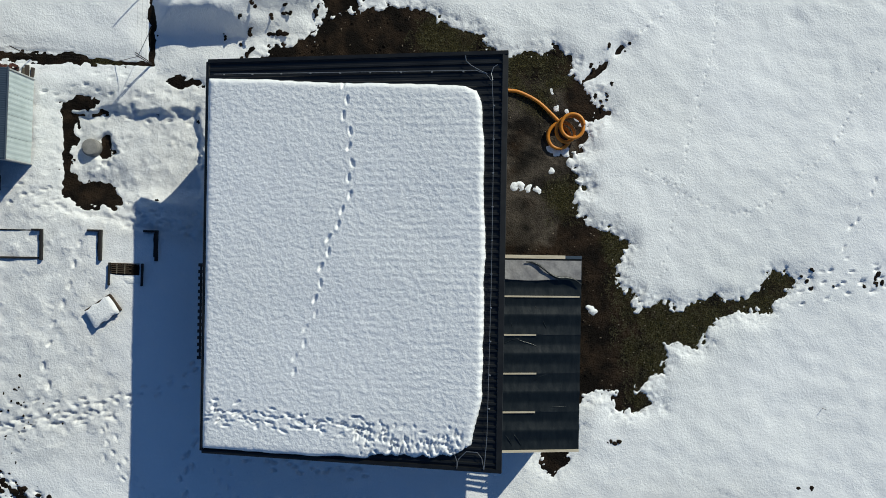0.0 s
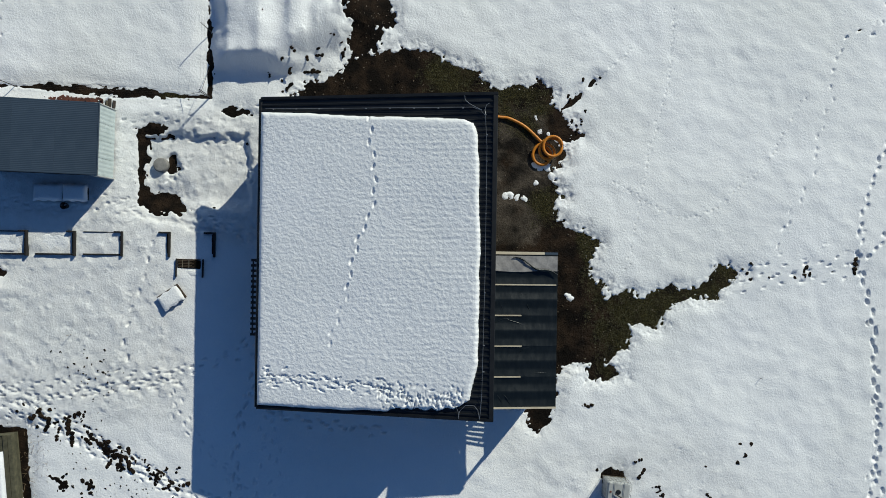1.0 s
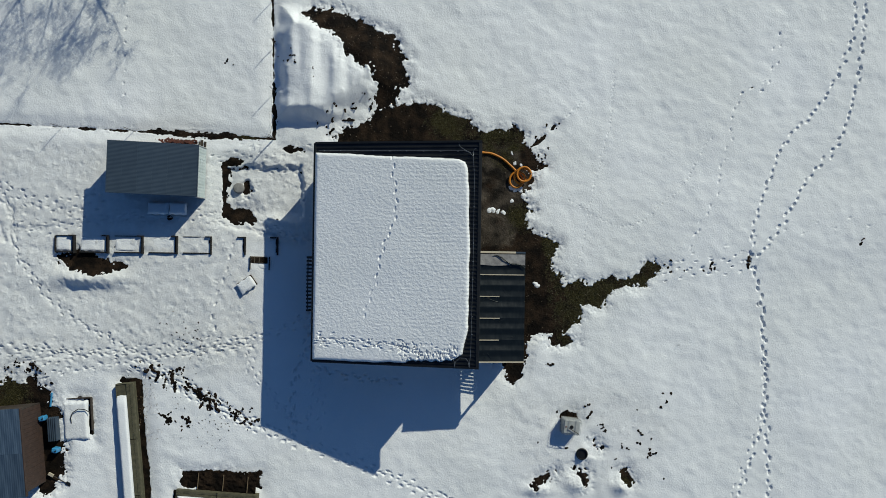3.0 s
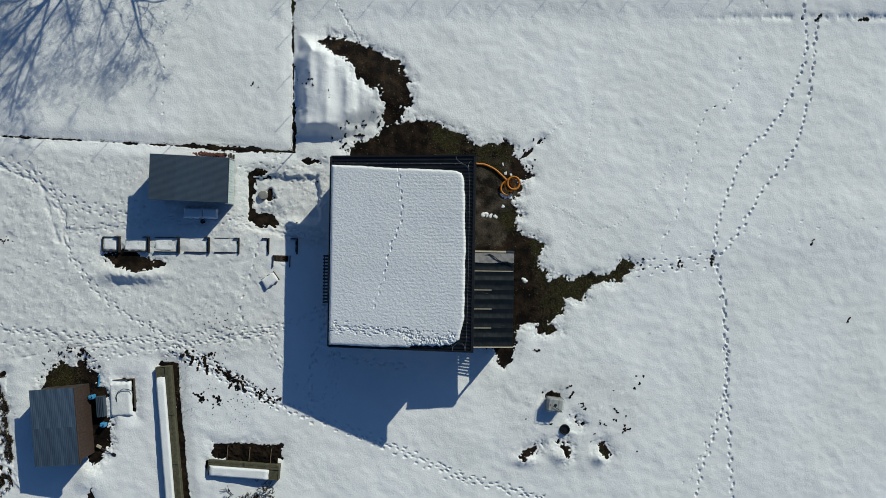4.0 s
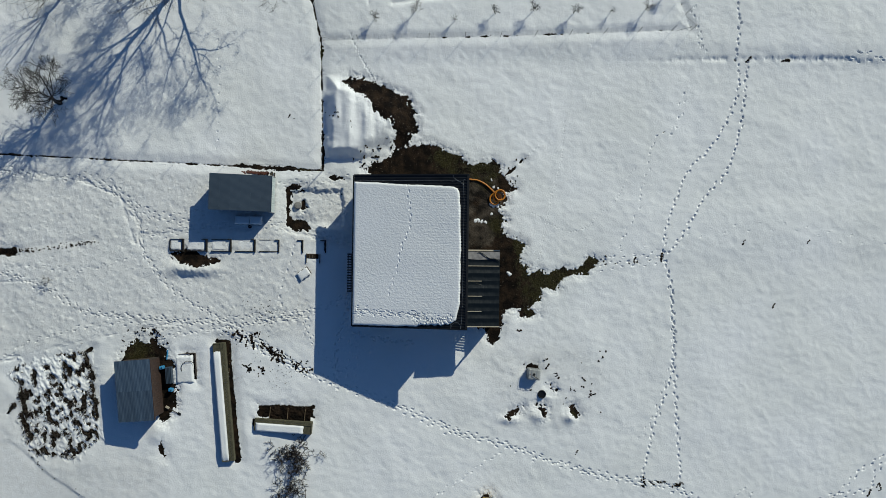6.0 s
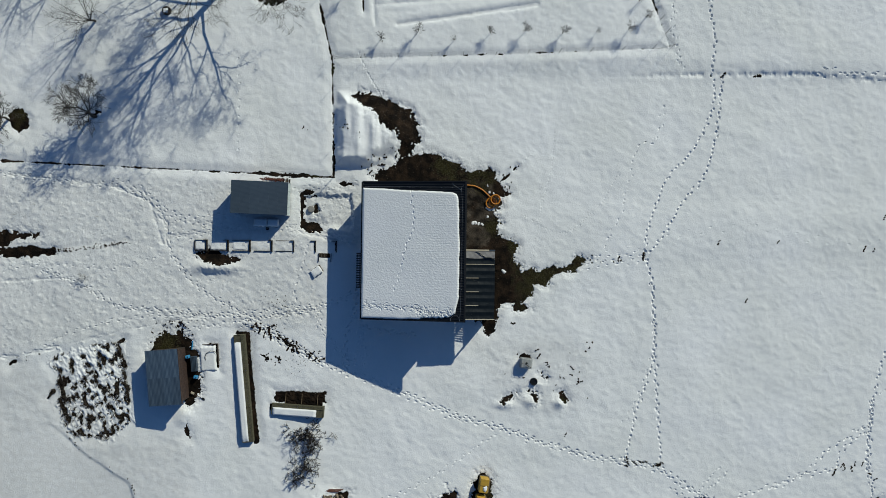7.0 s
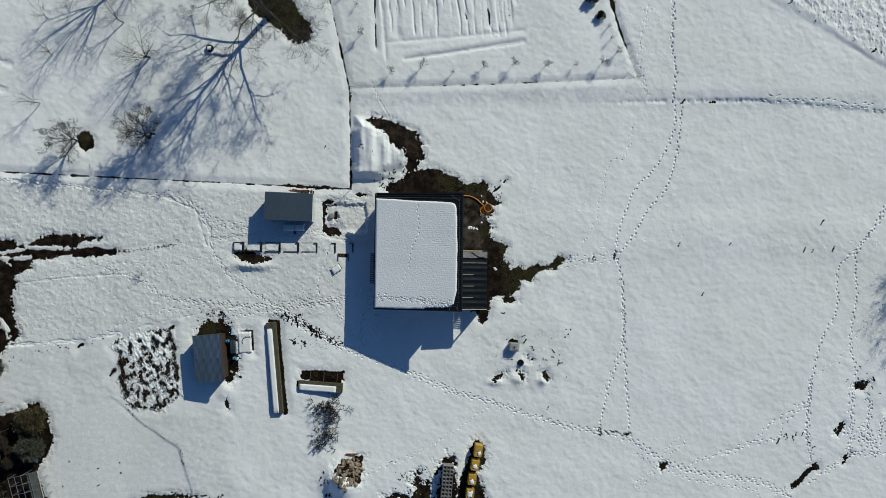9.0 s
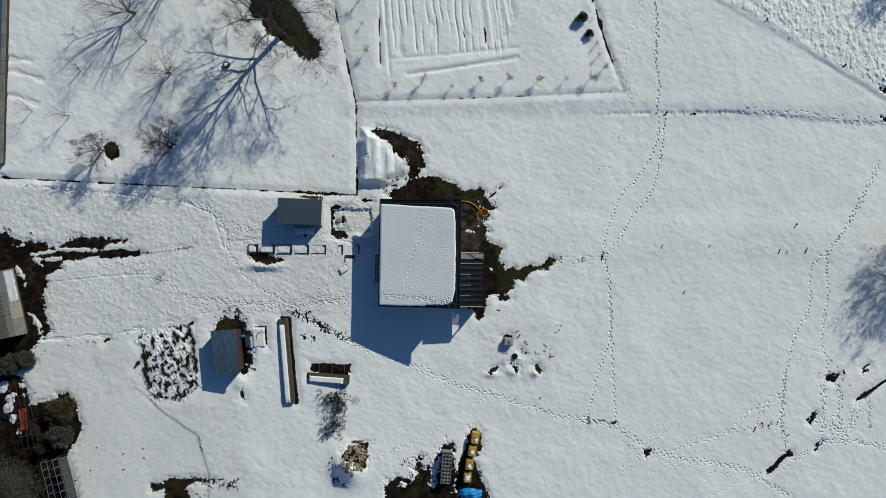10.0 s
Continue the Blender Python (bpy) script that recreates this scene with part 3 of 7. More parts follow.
# thawing rims: small holes in the thin edge and fragments before it
fleck = fbm(XX, YY, 0.17, 2, 65)
rim = np.exp(-((snow / 0.30) ** 2))
snow += -rim * np.clip(fleck - 0.55, 0, 1) * 0.9 + rim * (snow < 0) * np.clip(0.36 - fleck, 0, 1) * 1.2
melt_patch(PAD, 0.12, 3, 1.1, 0.07)
melt_line([(-56, 9.3), (-34.1, 8.3), (-11.4, 7.25), (-11.5, 19.3), (-14.6, 33.5)], 0.10, 0.10, 20)
melt_line([(-11.4, 7.25), (-16, 7.5), (-21, 7.7)], 0.08, 0.12, 21)
melt_line([(-56, 1.0), (-49.0, -0.5), (-39.3, -0.4)], 0.35, 0.5, 22)
melt_scatter([(-39.6, -0.4), (-36.0, 0.1), (-31.6, 0.7)], 90, 0.12, 0.05, 0.16, 23)
melt_line([(23.9, 21.3), (21.8, 27.0), (19.7, 34)], 0.12, 0.30, 24)
melt_line([(-11.4, 19.4), (6.0, 20.15), (24.0, 21.15)], 0.02, 0.09, 28)
for k, line in enumerate(([(44.1, -30.3), (45.3, -29.3), (46.5, -28.2), (47.3, -27.9)], [(56.8, -20.7), (57.8, -20.1), (59.0, -19.4), (60.9, -18.2)], [(49.9, -23.6), (50.5, -22.9), (51.0, -22.6)],
                          [(51.0, -27.4), (51.7, -26.4)], [(52.6, -17.9), (53.4, -18.1), (54.2, -17.3)], [(57.5, -16.5), (58.5, -15.9)])):
    melt_line(line, 0.30 if k < 2 else 0.16, 0.16, 54 + k)
for k, (ax, ay, bx, by) in enumerate(((4.8, 33.4, 5.5, 27.5), (6.2, 33.6, 6.9, 28.0), (7.3, 33.4, 7.9, 28.6), (8.2, 33.4, 8.8, 30.4), (8.7, 33.6, 9.2, 30.8), (-1.4, 29.4, -1.35, 28.2), (-5.9, 29.3, -5.6, 25.6), (-8.45, 30.2, -8.3, 24.3), (2.5, 28.8, 2.7, 28.1))):
    melt_line([(ax, ay), (bx, by)], -0.03 - 0.07 * (k > 4), 0.15, 56 + k)
melt_patch([(7.7, -11.25), (8.3, -11.0), (8.95, -11.25), (9.05, -11.7), (7.6, -11.7)], 0.08, 113, 0.4)
melt_patch([(-10.8, 6.75), (-9.75, 6.8), (-9.6, 6.5), (-10.0, 6.25), (-10.5, 6.3)], 0.15, 115, 0.4)
melt_patch([(-43.3, 13.2), (-42.6, 13.9), (-41.8, 13.8), (-41.3, 12.9), (-41.4, 12.0), (-42.2, 11.6), (-42.9, 12.1)], 0.2, 114, 0.5)
melt_patch([(-17.4, -14.45), (-12.4, -14.9), (-12.3, -15.9), (-17.4, -15.6)], 0.3, 13)
melt_line([(-21.1, -8.6), (-20.15, -8.72), (-19.25, -19.6)], 0.26, 0.10, 25)
melt_line([(-17.8, -15.9), (-17.8, -16.6)], 0.06, 0.15, 26)
melt_patch([(-24.3, -9.55), (-22.95, -9.55), (-22.85, -12.5), (-23.3, -12.0), (-23.35, -10.0)], 0.15, 27)
melt_patch([(-26.0, -17.3), (-26.35, -18.1), (-26.2, -18.7), (-25.8, -19.2)], 0.2, 28)
melt_scatter([(-14.6, -18.9), (-13.8, -19.5)], 10, 0.35, 0.12, 0.4, 45)
melt_patch([(-13.4, -25.9), (-12.3, -25.4), (-10.3, -25.2), (-10.1, -26.8), (-10.4, -28.3), (-11.2, -28.0), (-11.9, -27.3), (-12.7, -27.6), (-13.4, -26.8)], 0.7, 14, 0.6)
melt_scatter([(-14.6, -27.2), (-14.4, -29.4), (-12.6, -30.6)], 22, 0.3, 0.1, 0.3, 46)
melt_scatter([(15.0, -1.1), (16.6, -1.5), (18.6, -1.4)], 9, 0.2, 0.08, 0.16, 47)
melt_scatter([(-8.1, 8.3), (-6.4, 9.3), (-4.3, 10.5)], 14, 0.35, 0.10, 0.36, 31)
melt_scatter([(5.6, 8.4), (6.6, 7.9), (7.5, 8.2), (6.6, 6.4), (6.4, 5.6)], 7, 0.2, 0.08, 0.26, 32)
melt_line([(5.8, 6.9), (6.7, 7.6), (7.4, 8.4)], 0.10, 0.3, 64)
melt_scatter([(-20.0, -7.6), (-17.6, -8.6), (-15.4, -10.2)], 34, 0.30, 0.08, 0.36, 33)
melt_scatter([(-18.6, -10.9), (-17.2, -11.4)], 10, 0.3, 0.10, 0.36, 34)
melt_scatter([(-17.6, -8.6), (-14.2, -10.7), (-12.8, -11.5)], 28, 0.32, 0.08, 0.34, 134)
melt_scatter([(-20.0, -8.4), (-16.6, -9.2), (-15.4, -11.4), (-15.2, -12.6)], 80, 0.7, 0.02, 0.07, 135)
melt_scatter([(-18.0, -5.6), (-15.5, -6.6)], 40, 0.6, 0.03, 0.10, 136)
for cx, cy, r in ((9.59, -10.73, 0.13), (9.77, -11.39, 0.18), (10.5, -12.1, 0.13), (10.65, -12.3, 0.12), (10.87, -12.5, 0.10), (13.1, -11.1, 0.06), (14.77, -10.94, 0.10), (13.28, -12.66, 0.15), (13.1, -13.36, 0.08),
                  (13.3, -13.42, 0.10), (14.1, -13.1, 0.07), (14.0, -13.84, 0.09), (13.91, -14.35, 0.15), (12.05, -13.6, 0.12), (12.35, -13.7, 0.11), (11.61, -14.43, 0.07), (10.69, -13.57, 0.08), (7.51, -11.16, 0.09),
                  (6.2, -13.18, 0.07), (8.16, -13.6, 0.10), (14.95, -15.89, 0.07), (9.6, -12.9, 0.05), (11.3, -15.0, 0.06)):
    melt_spot(cx, cy, r * 1.15, 1.25, cx * 3)
melt_scatter([(43.0, -24.0), (46.5, -24.6)], 8, 0.4, 0.15, 0.3, 48)
melt_scatter([(17.6, -22.5), (22.9, -23.1)], 16, 0.15, 0.08, 0.25, 49)
melt_scatter([(52, -16), (55.5, -17.5), (54, -20)], 12, 1.0, 0.08, 0.26, 50)
melt_scatter([(-11.0, 12.8), (-8.2, 10.6), (-9.4, 14)], 8, 0.4, 0.06, 0.2, 51)
melt_scatter([(39.5, 34), (44.6, 30.8), (50, 28.2), (57.5, 24.0), (61, 22.3)], 34, 0.55, 0.05, 0.19, 37)
melt_scatter([(44, 34), (50, 31.5), (60, 27)], 40, 1.7, 0.05, 0.15, 38)
melt_spot(54.6, 25.0, 0.3, 1.4, 0.6)
melt_spot(-14.5, 12.3, 0.16, 1.2, 1.0)
melt_spot(-14.0, 12.1, 0.06, 1.2, 1.0)
melt_spot(60.6, 21.8, 0.5, 1.6, 2.6)
melt_spot(60.8, 17.9, 0.35, 1.8, 2.6)
melt_scatter([(-29.6, -8.4), (-27.5, -7.6), (-25.4, -8.3)], 34, 0.4, 0.06, 0.2, 39)
melt_scatter([(-39.5, -10.5), (-42.9, -11.0), (-48, -12.0), (-52, -13.2)], 20, 0.25, 0.05, 0.16, 40)
melt_scatter([(-39.0, -17.2), (-35.9, -20.5), (-31.5, -23.5), (-30.9, -26.0)], 20, 0.12, 0.06, 0.15, 41)
melt_scatter([(-5, -27), (-3, -31)], 30, 1.2, 0.08, 0.25, 42)
melt_scatter([(-51, 2.2), (-56, 3.0)], 4, 0.4, 0.1, 0.3, 43)
melt_scatter([(-31.8, -29.5), (-30.3, -29.8), (-28.2, -29.8), (-26.4, -30.1)], 30, 0.3, 0.1, 0.36, 44)
melt_scatter([(-32.5, -31.5), (-29.0, -31.0)], 12, 0.7, 0.06, 0.2, 144)
# meadow marks; the small slanting ones stand for short stakes' shadows
SPOTS = []
SPOTS += [(53.4, -17.6, 0.55, 1.5, 0.5), (50.2, -22.9, 0.42, 1.7, 0.9), (51.2, -27.0, 0.4, 1.6, 0.9), (59.1, -19.4, 0.55, 2.6, 0.6), (45.9, -28.6, 0.55, 2.6, 0.75), (27.2, -27.3, 0.4, 1.2, 1),
          (21.3, 11.2, 0.22, 1.6, 1.2), (21.0, -1.0, 0.3, 1.2, 1.5), (19.8, -1.3, 0.18, 1.3, 1), (18.3, -1.2, 0.18, 1.3, 1), (28.4, 18.2, 0.26, 1.2, 1.4), (29.8, 18.4, 0.28, 1.2, 0.8),
          (33.5, 18.3, 0.3, 1.5, 0.2), (32.3, -5.8, 0.2, 1.2, 1), (45.6, -0.3, 0.24, 1.3, 1.1), (46.7, -0.4, 0.15, 1.3, 1), (49.4, -0.1, 0.26, 1.3, 1.1), (47.9, 3.2, 0.26, 1.4, 1.0)]
SPOTS += [(29.2, 0.5, 0.2, 1.5, 1.2), (35.8, 0.5, 0.18, 1.4, 0.8), (58.7, 0.1, 0.2, 1.3, 1), (-11.2, 1.9, 0.1, 1.3, 0), (-13.25, 3.9, 0.35, 1.3, 1.4), (-34.9, 13.5, 0.32, 1.2, 0.3),
          (18.6, -1.4, 0.12, 1, 0), (7.0, -7.9, 0.2, 1.4, 0), (51.0, -26.9, 0.36, 1.3, 0.8), (50.4, -23.2, 0.5, 1.25, 0.9), (53.0, -17.7, 0.62, 1.35, 0.3), (57.9, -16.7, 0.4, 1.3, 0.8),
          (42.1, -24.5, 0.26, 1.2, 1), (27.0, -27.4, 0.4, 1.2, 1.4), (22.4, -23.2, 0.3, 1.3, 0.2), (-44.1, -24.8, 0.12, 1, 0), (-40.9, -25.7, 0.12, 1.1, 1), (-38.5, -25.1, 0.12, 1, 0)]
SPOTS += [(-38.4, -26.3, 0.1, 1, 0), (-40.9, -27.7, 0.16, 1.2, 0.4), (-44.9, -27.7, 0.12, 1, 0), (14.9, -10.0, 0.10, 1.4, 1.2), (15.5, -10.0, 0.11, 1.2, 0.2), (15.2, -10.6, 0.12, 1.5, 1.2),
          (14.1, -14.1, 0.2, 1.2, 0), (12.6, -19.7, 0.14, 1.2, 1)]
for cx, cy, r, stretch, turn in SPOTS:
    melt_spot(cx, cy, r, stretch, turn)

# the vegetable patch: plants standing through the snow
w = window_of(-41, -30.5, -20.5, -8)
x, y = cut(w)
BEDS = [(-39.4, -11.4), (-38.4, -10.2), (-37.6, -10.4), (-35.9, -10.0), (-34.7, -9.4), (-32.4, -9.3), (-32.1, -11.8), (-31.9, -14.8), (-31.6, -17.4), (-32.5, -18.0), (-33.9, -19.1), (-35.3, -18.7), (-37.0, -18.8), (-37.9, -17.6), (-38.6, -14.9), (-38.2, -12.6)]
rows = (fbm(x * 1.25 + y * 0.35, y * 0.78, 0.44, 2, 61) - 0.43) * 1.4 + (fbm(x, y, 0.24, 2, 63) - 0.5) * 0.4
melt(np.maximum(outline_distance(x, y, BEDS) * 0.7, rows), w)
for k, line in enumerate(([(-38.4, -12.6), (-38.2, -14.0), (-37.9, -15.2)], [(-32.7, -10.0), (-32.3, -11.2), (-32.2, -11.8)], [(-33.3, -9.5), (-32.4, -9.2)], [(-32.2, -12.4), (-31.9, -14.2), (-31.8, -15.4)],
                          [(-33.5, -14.6), (-32.9, -15.0)], [(-39.5, -14.8), (-39.0, -14.1)], [(-43.1, -11.3), (-42.7, -11.1)])):
    melt_line(line, 0.22, 0.24, 120 + k)

# crumbs of snow left on the bare ground
CRUMBS = []
CRUMBS += [(2.95, 2.57, 0.13), (3.2, 2.59, 0.14), (3.5, 2.53, 0.14), (3.84, 2.46, 0.14), (3.95, 2.36, 0.12), (4.66, 5.75, 0.11), (4.72, 5.86, 0.09), (5.12, 5.66, 0.13),
           (6.10, -2.5, 0.09), (6.25, -2.57, 0.06), (6.02, -2.39, 0.05), (4.44, 6.5, 0.09), (4.5, 6.4, 0.05), (4.42, 4.1, 0.16), (4.7, 4.0, 0.18), (5.0, 3.98, 0.17),
           (5.36, 3.6, 0.2), (5.5, 5.4, 0.14), (5.85, 5.2, 0.16), (4.47, 3.21, 0.07), (-52.4, -6.5, 0.2), (-53.3, -16.8, 0.4), (-53.0, -18.0, 0.25), (-54.6, -18.4, 0.9),
           (-54.9, -19.6, 0.9), (-54.3, -21.0, 0.7), (-53.6, -22.6, 0.5), (-55.5, -17, 1.0), (-47.9, -24.6, 0.3), (-2.4, 10.2, 0.12)]
for cx, cy, r in CRUMBS:
    w = window_of(cx - 0.8, cx + 0.8, cy - 0.8, cy + 0.8)
    x, y = cut(w)
    snow[w[0]:w[1], w[2]:w[3]] = np.maximum(snow[w[0]:w[1], w[2]:w[3]], r * 0.7 - np.hypot(x - cx, y - cy) + (fbm(x, y, 0.10 + r * 0.5, 3, 4) - 0.5) * (0.06 + r * 0.9))

for line, wide in (([(-52, -0.4), (-50.4, 0.0), (-48.2, 0.2)], 0.16), ([(-51.7, -1.0), (-50.3, -0.9), (-48.4, -0.75)], 0.18), ([(-51.4, -1.2), (-50.8, -1.7)], 0.16), ([(-49.0, 0.3), (-46.8, 0.35), (-44.3, 0.3)], 0.28),
                   ([(-52.5, -7.75), (-51.8, -8.0), (-51.3, -9.2), (-51.0, -10.3)], 0.20), ([(-53.8, -2.0), (-53.0, -3.3), (-52.8, -4.2)], 0.26), ([(-54.4, 1.0), (-52.6, 0.9)], 0.1)):
    w = window_of(min(q[0] for q in line) - 1, max(q[0] for q in line) + 1, min(q[1] for q in line) - 1, max(q[1] for q in line) + 1)
    x, y = cut(w)
    snow[w[0]:w[1], w[2]:w[3]] = np.maximum(snow[w[0]:w[1], w[2]:w[3]], wide - line_distance(x, y, line) + (fbm(x, y, 0.5, 4, 140) - 0.5) * 0.75)

# depth of the snow, then what has pressed into it
rise = np.clip(snow / 0.85, 0, 1)
depth = np.where(snow > 0, 0.14 * (0.4 * (1 - (1 - rise) ** 2) + 0.6 * rise * rise * (3 - 2 * rise)), np.maximum(snow * 0.5, -0.12))
near = (1 - np.clip(snow / 1.0, 0, 1)) ** 2
wind_u, wind_v = XX * 0.87 - YY * 0.5, XX * 0.5 + YY * 0.87
lumps = (fbm(XX, YY, 6.5, 3, 71) - 0.5) * 0.20 + (fbm(XX, YY, 1.5, 2, 72) - 0.5) * 0.052 + (fbm(wind_u * 0.8, wind_v * 1.15, 0.62, 2, 74) - 0.5) * 0.044 + (fbm(wind_u * 0.7, wind_v * 1.3, 0.34, 2, 73) - 0.5) * 0.040
calm = 1 - 0.6 * step(0.3, -1.0, outline_distance(XX, YY, POND))
depth = depth + np.where(snow > -0.25, lumps * calm * (1 - 0.6 * near), 0) + np.where(snow < 1, (fbm(XX, YY, 0.13, 1, 75) - 0.5) * 0.035 * near, 0)


def press(cx, cy, turn, long, wide, deep, rim=0.04):
    """One print: a dent with a small rim."""
    w = window_of(cx - long * 1.6, cx + long * 1.6, cy - long * 1.6, cy + long * 1.6)
    x, y = cut(w)
    dx, dy = x - cx, y - cy
    u, v = dx * math.cos(turn) + dy * math.sin(turn), -dx * math.sin(turn) + dy * math.cos(turn)
    q = (2 * u / long) ** 2 + (2 * v / wide) ** 2
    depth[w[0]:w[1], w[2]:w[3]] += deep * (-np.exp(-q ** 2.5) + rim * np.exp(-(q - 2.0) ** 2))


def along(points, gap):
    """Places and headings at even steps on a line."""
    carry, fine = 0.0, []
    for i in range(len(points) - 1):
        p0, p1, p2, p3 = (np.array(points[max(min(i + k, len(points) - 1), 0)], float) for k in (-1, 0, 1, 2))
        fine += [tuple(0.5 * (2 * p1 + (p2 - p0) * h + (2 * p0 - 5 * p1 + 4 * p2 - p3) * h * h + (3 * p1 - p0 - 3 * p2 + p3) * h ** 3)) for h in (0.0, 0.25, 0.5, 0.75)]
    fine.append(points[-1])
    for (ax, ay), (bx, by) in zip(fine, fine[1:]):
        length, turn = math.hypot(bx - ax, by - ay), math.atan2(by - ay, bx - ax)
        d = carry
        while d < length:
            yield ax + (bx - ax) * d / length, ay + (by - ay) * d / length, turn
            d += gap
        carry = d - length


def trail(points, gap=0.48, spread=0.12, long=0.25, wide=0.115, deep=0.095, wander=0.05, repeat=1, band=0.0):
    for _ in range(repeat):
        side, off, sway = 1, rng.normal(0, band), 0.0
        for px, py, turn in along(points, gap * rng.uniform(0.92, 1.08)):
            side, sway = -side, sway * 0.9 + rng.normal(0, band * 0.25)
            s = side * spread + off + sway
            press(px - s * math.sin(turn) + rng.normal(0, wander), py + s * math.cos(turn) + rng.normal(0, wander), turn + rng.normal(0, 0.2),
                  long * rng.uniform(0.85, 1.15), wide * rng.uniform(0.85, 1.15), 1.1 * deep * rng.uniform(0.5, 1.25))


MAIN = [(-19.1, -8.2), (-12.5, -11.8), (-4.7, -15.0), (0.8, -17.5), (4.3, -18.5), (9.3, -20.2), (14.5, -22.0), (19.4, -22.9), (22.5, -23.6), (26.6, -26.4), (31.4, -28.2), (39.3, -29.6), (42.5, -31.0), (47.5, -33.8), (56, -36)]
trail(MAIN, repeat=2, band=0.13, wander=0.07, long=0.29, wide=0.145, deep=0.135)
trail([(-20.4, -7.4), (-17.6, -8.6), (-14.2, -10.7), (-12.6, -11.6)], repeat=4, band=0.3, deep=0.12, wander=0.1)
trail(MAIN[2:9], gap=0.9, spread=0.3, deep=0.05, wander=0.12)
trail([(24.0, -25.5), (29.5, -28.5), (37.2, -30.2), (39.6, -31.2), (38.4, -32.5), (35.2, -33.4)], band=0.15, deep=0.08)
SINGLE = {"gap": 0.5, "spread": 0.09, "long": 0.31, "wide": 0.19, "deep": 0.14, "wander": 0.06}
trail([(28.4, 34), (28.6, 29.1), (28.3, 26.0), (28.8, 22.2), (28.6, 18.8), (28.8, 15.4), (26.8, 10.8), (23.7, 7.4), (23.0, 5.9), (21.4, 1.7), (21.2, -0.9)], **SINGLE)
trail([(28.4, 34), (28.5, 29.1), (28.4, 26.0)], **SINGLE)
trail([(29.8, 18.1), (29.3, 13.9), (28.8, 10.8), (27.6, 7.4), (25.3, 4.8), (23.0, 1.0), (21.2, -0.9)], **SINGLE)
trail([(21.2, -0.9), (22.0, -4.3), (22.2, -10.4), (21.4, -14.1), (20.3, -17.0), (19.0, -22.5)], **SINGLE)
trail([(21.2, -0.9), (22.0, -4.3), (22.2, -10.4), (22.4, -15.0), (22.9, -22.8)], **SINGLE)
trail([(21.8, -11.9), (20.6, -15.6), (18.6, -18.9)], deep=0.06, gap=0.6)
trail([(16.0, -1.6), (21.2, -1.1), (29.2, 0.5), (35.8, 0.5), (45.4, -0.1), (58, 0.1)], gap=1.1, spread=0.3, deep=0.035, band=0.6)
trail([(15.0, -1.6), (17.0, -1.3), (19.2, -1.2), (21.0, -1.0)], gap=0.5, spread=0.2, deep=0.09, repeat=2, band=0.35)
trail([(16.6, 0.2), (18.0, 2.3), (19.3, 6.0), (19.9, 9.2)], gap=0.7, spread=0.10, deep=0.05, wander=0.12)
trail([(-56, 9.7), (-51.8, 8.2), (-41.7, 7.3), (-33.3, 6.3), (-29.8, 4.8), (-28.1, 2.6), (-27.8, 0.1), (-26.7, -1.8), (-25.2, -3.6), (-23.8, -4.8), (-22.6, -5.4), (-20.9, -6.6), (-19.2, -8.0)], repeat=2, band=0.15)
trail([(-33.3, 6.3), (-31.0, 5.8), (-29.0, 4.0), (-26, 2.6), (-22, 2.9)], repeat=2, band=0.2, deep=0.09)
trail([(-56, -11.3), (-42.4, -10.6), (-38, -8.6), (-34.3, -7.44), (-32.2, -7.03), (-30.1, -6.83), (-28.0, -6.9), (-25.9, -7.0)], gap=0.6, spread=0.10, deep=0.09, wander=0.06)
trail([(-40, -2.0), (-36, -3.6), (-33.5, -5.2), (-32.2, -5.84), (-29.3, -5.9), (-26.3, -6.26), (-22.9, -6.6), (-18.1, -6.9), (-14.6, -6.25), (-11, -5.3), (-8.9, -4.05)], gap=0.55, spread=0.10, deep=0.11, wander=0.06, repeat=2, band=0.1)
trail([(-25.9, -8.1), (-23.75, -7.7), (-20.7, -7.2), (-17.3, -6.7), (-12.6, -6.3)], deep=0.08, repeat=3, band=0.25)
trail([(-26.1, -6.5), (-23.2, -6.9), (-20.3, -6.4), (-17.3, -6.6), (-12.6, -6.4)], deep=0.08, band=0.2)
trail([(-46, -3.0), (-41, -1.6), (-35, -4.2), (-31, -6.2), (-24, -7.0)], gap=0.6, deep=0.07)
trail([(-41, -1.2), (-33, -1.9), (-28.5, -0.6)], gap=0.7, deep=0.05)
trail([(-27.8, 1.2), (-20, 2.0), (-14, 1.6), (-9.4, 0.4)], repeat=2, band=0.25, deep=0.07)
for line in ([(-56, 9.7), (-51.8, 8.2), (-41.7, 7.3), (-33.3, 6.3), (-29.8, 4.8), (-28.1, 2.6), (-27.8, 0.1)], [(-27.8, 1.2), (-20, 2.05), (-14, 1.5), (-9.4, 0.3)], [(-29.6, 4.6), (-28.9, 2.2), (-28.4, 0.5)],
             [(-56, -11.3), (-42.4, -10.6), (-32.7, -8.3), (-24.2, -6.7)]):
    groove = line_distance(XX, YY, line) + (fbm(XX, YY, 0.8, 2, 89) - 0.5) * 0.5
    depth -= 0.095 * np.exp(-((groove / 0.14) ** 2)) * np.clip(fbm(XX, YY, 1.4, 2, 90) * 2 - 0.4, 0, 1.2)
trail([(-13.97, 0.25), (-14.19, -0.64), (-14.63, -1.76), (-14.98, -2.66), (-15.29, -3.78), (-15.3, -5.12), (-15.21, -6.02)], gap=0.8, spread=0.03, long=0.30, wide=0.15, deep=0.10)
trail([(-13.2, -6), (-12.4, -9), (-9, -12), (-8.6, -7.6)], repeat=2, band=0.4, deep=0.05)
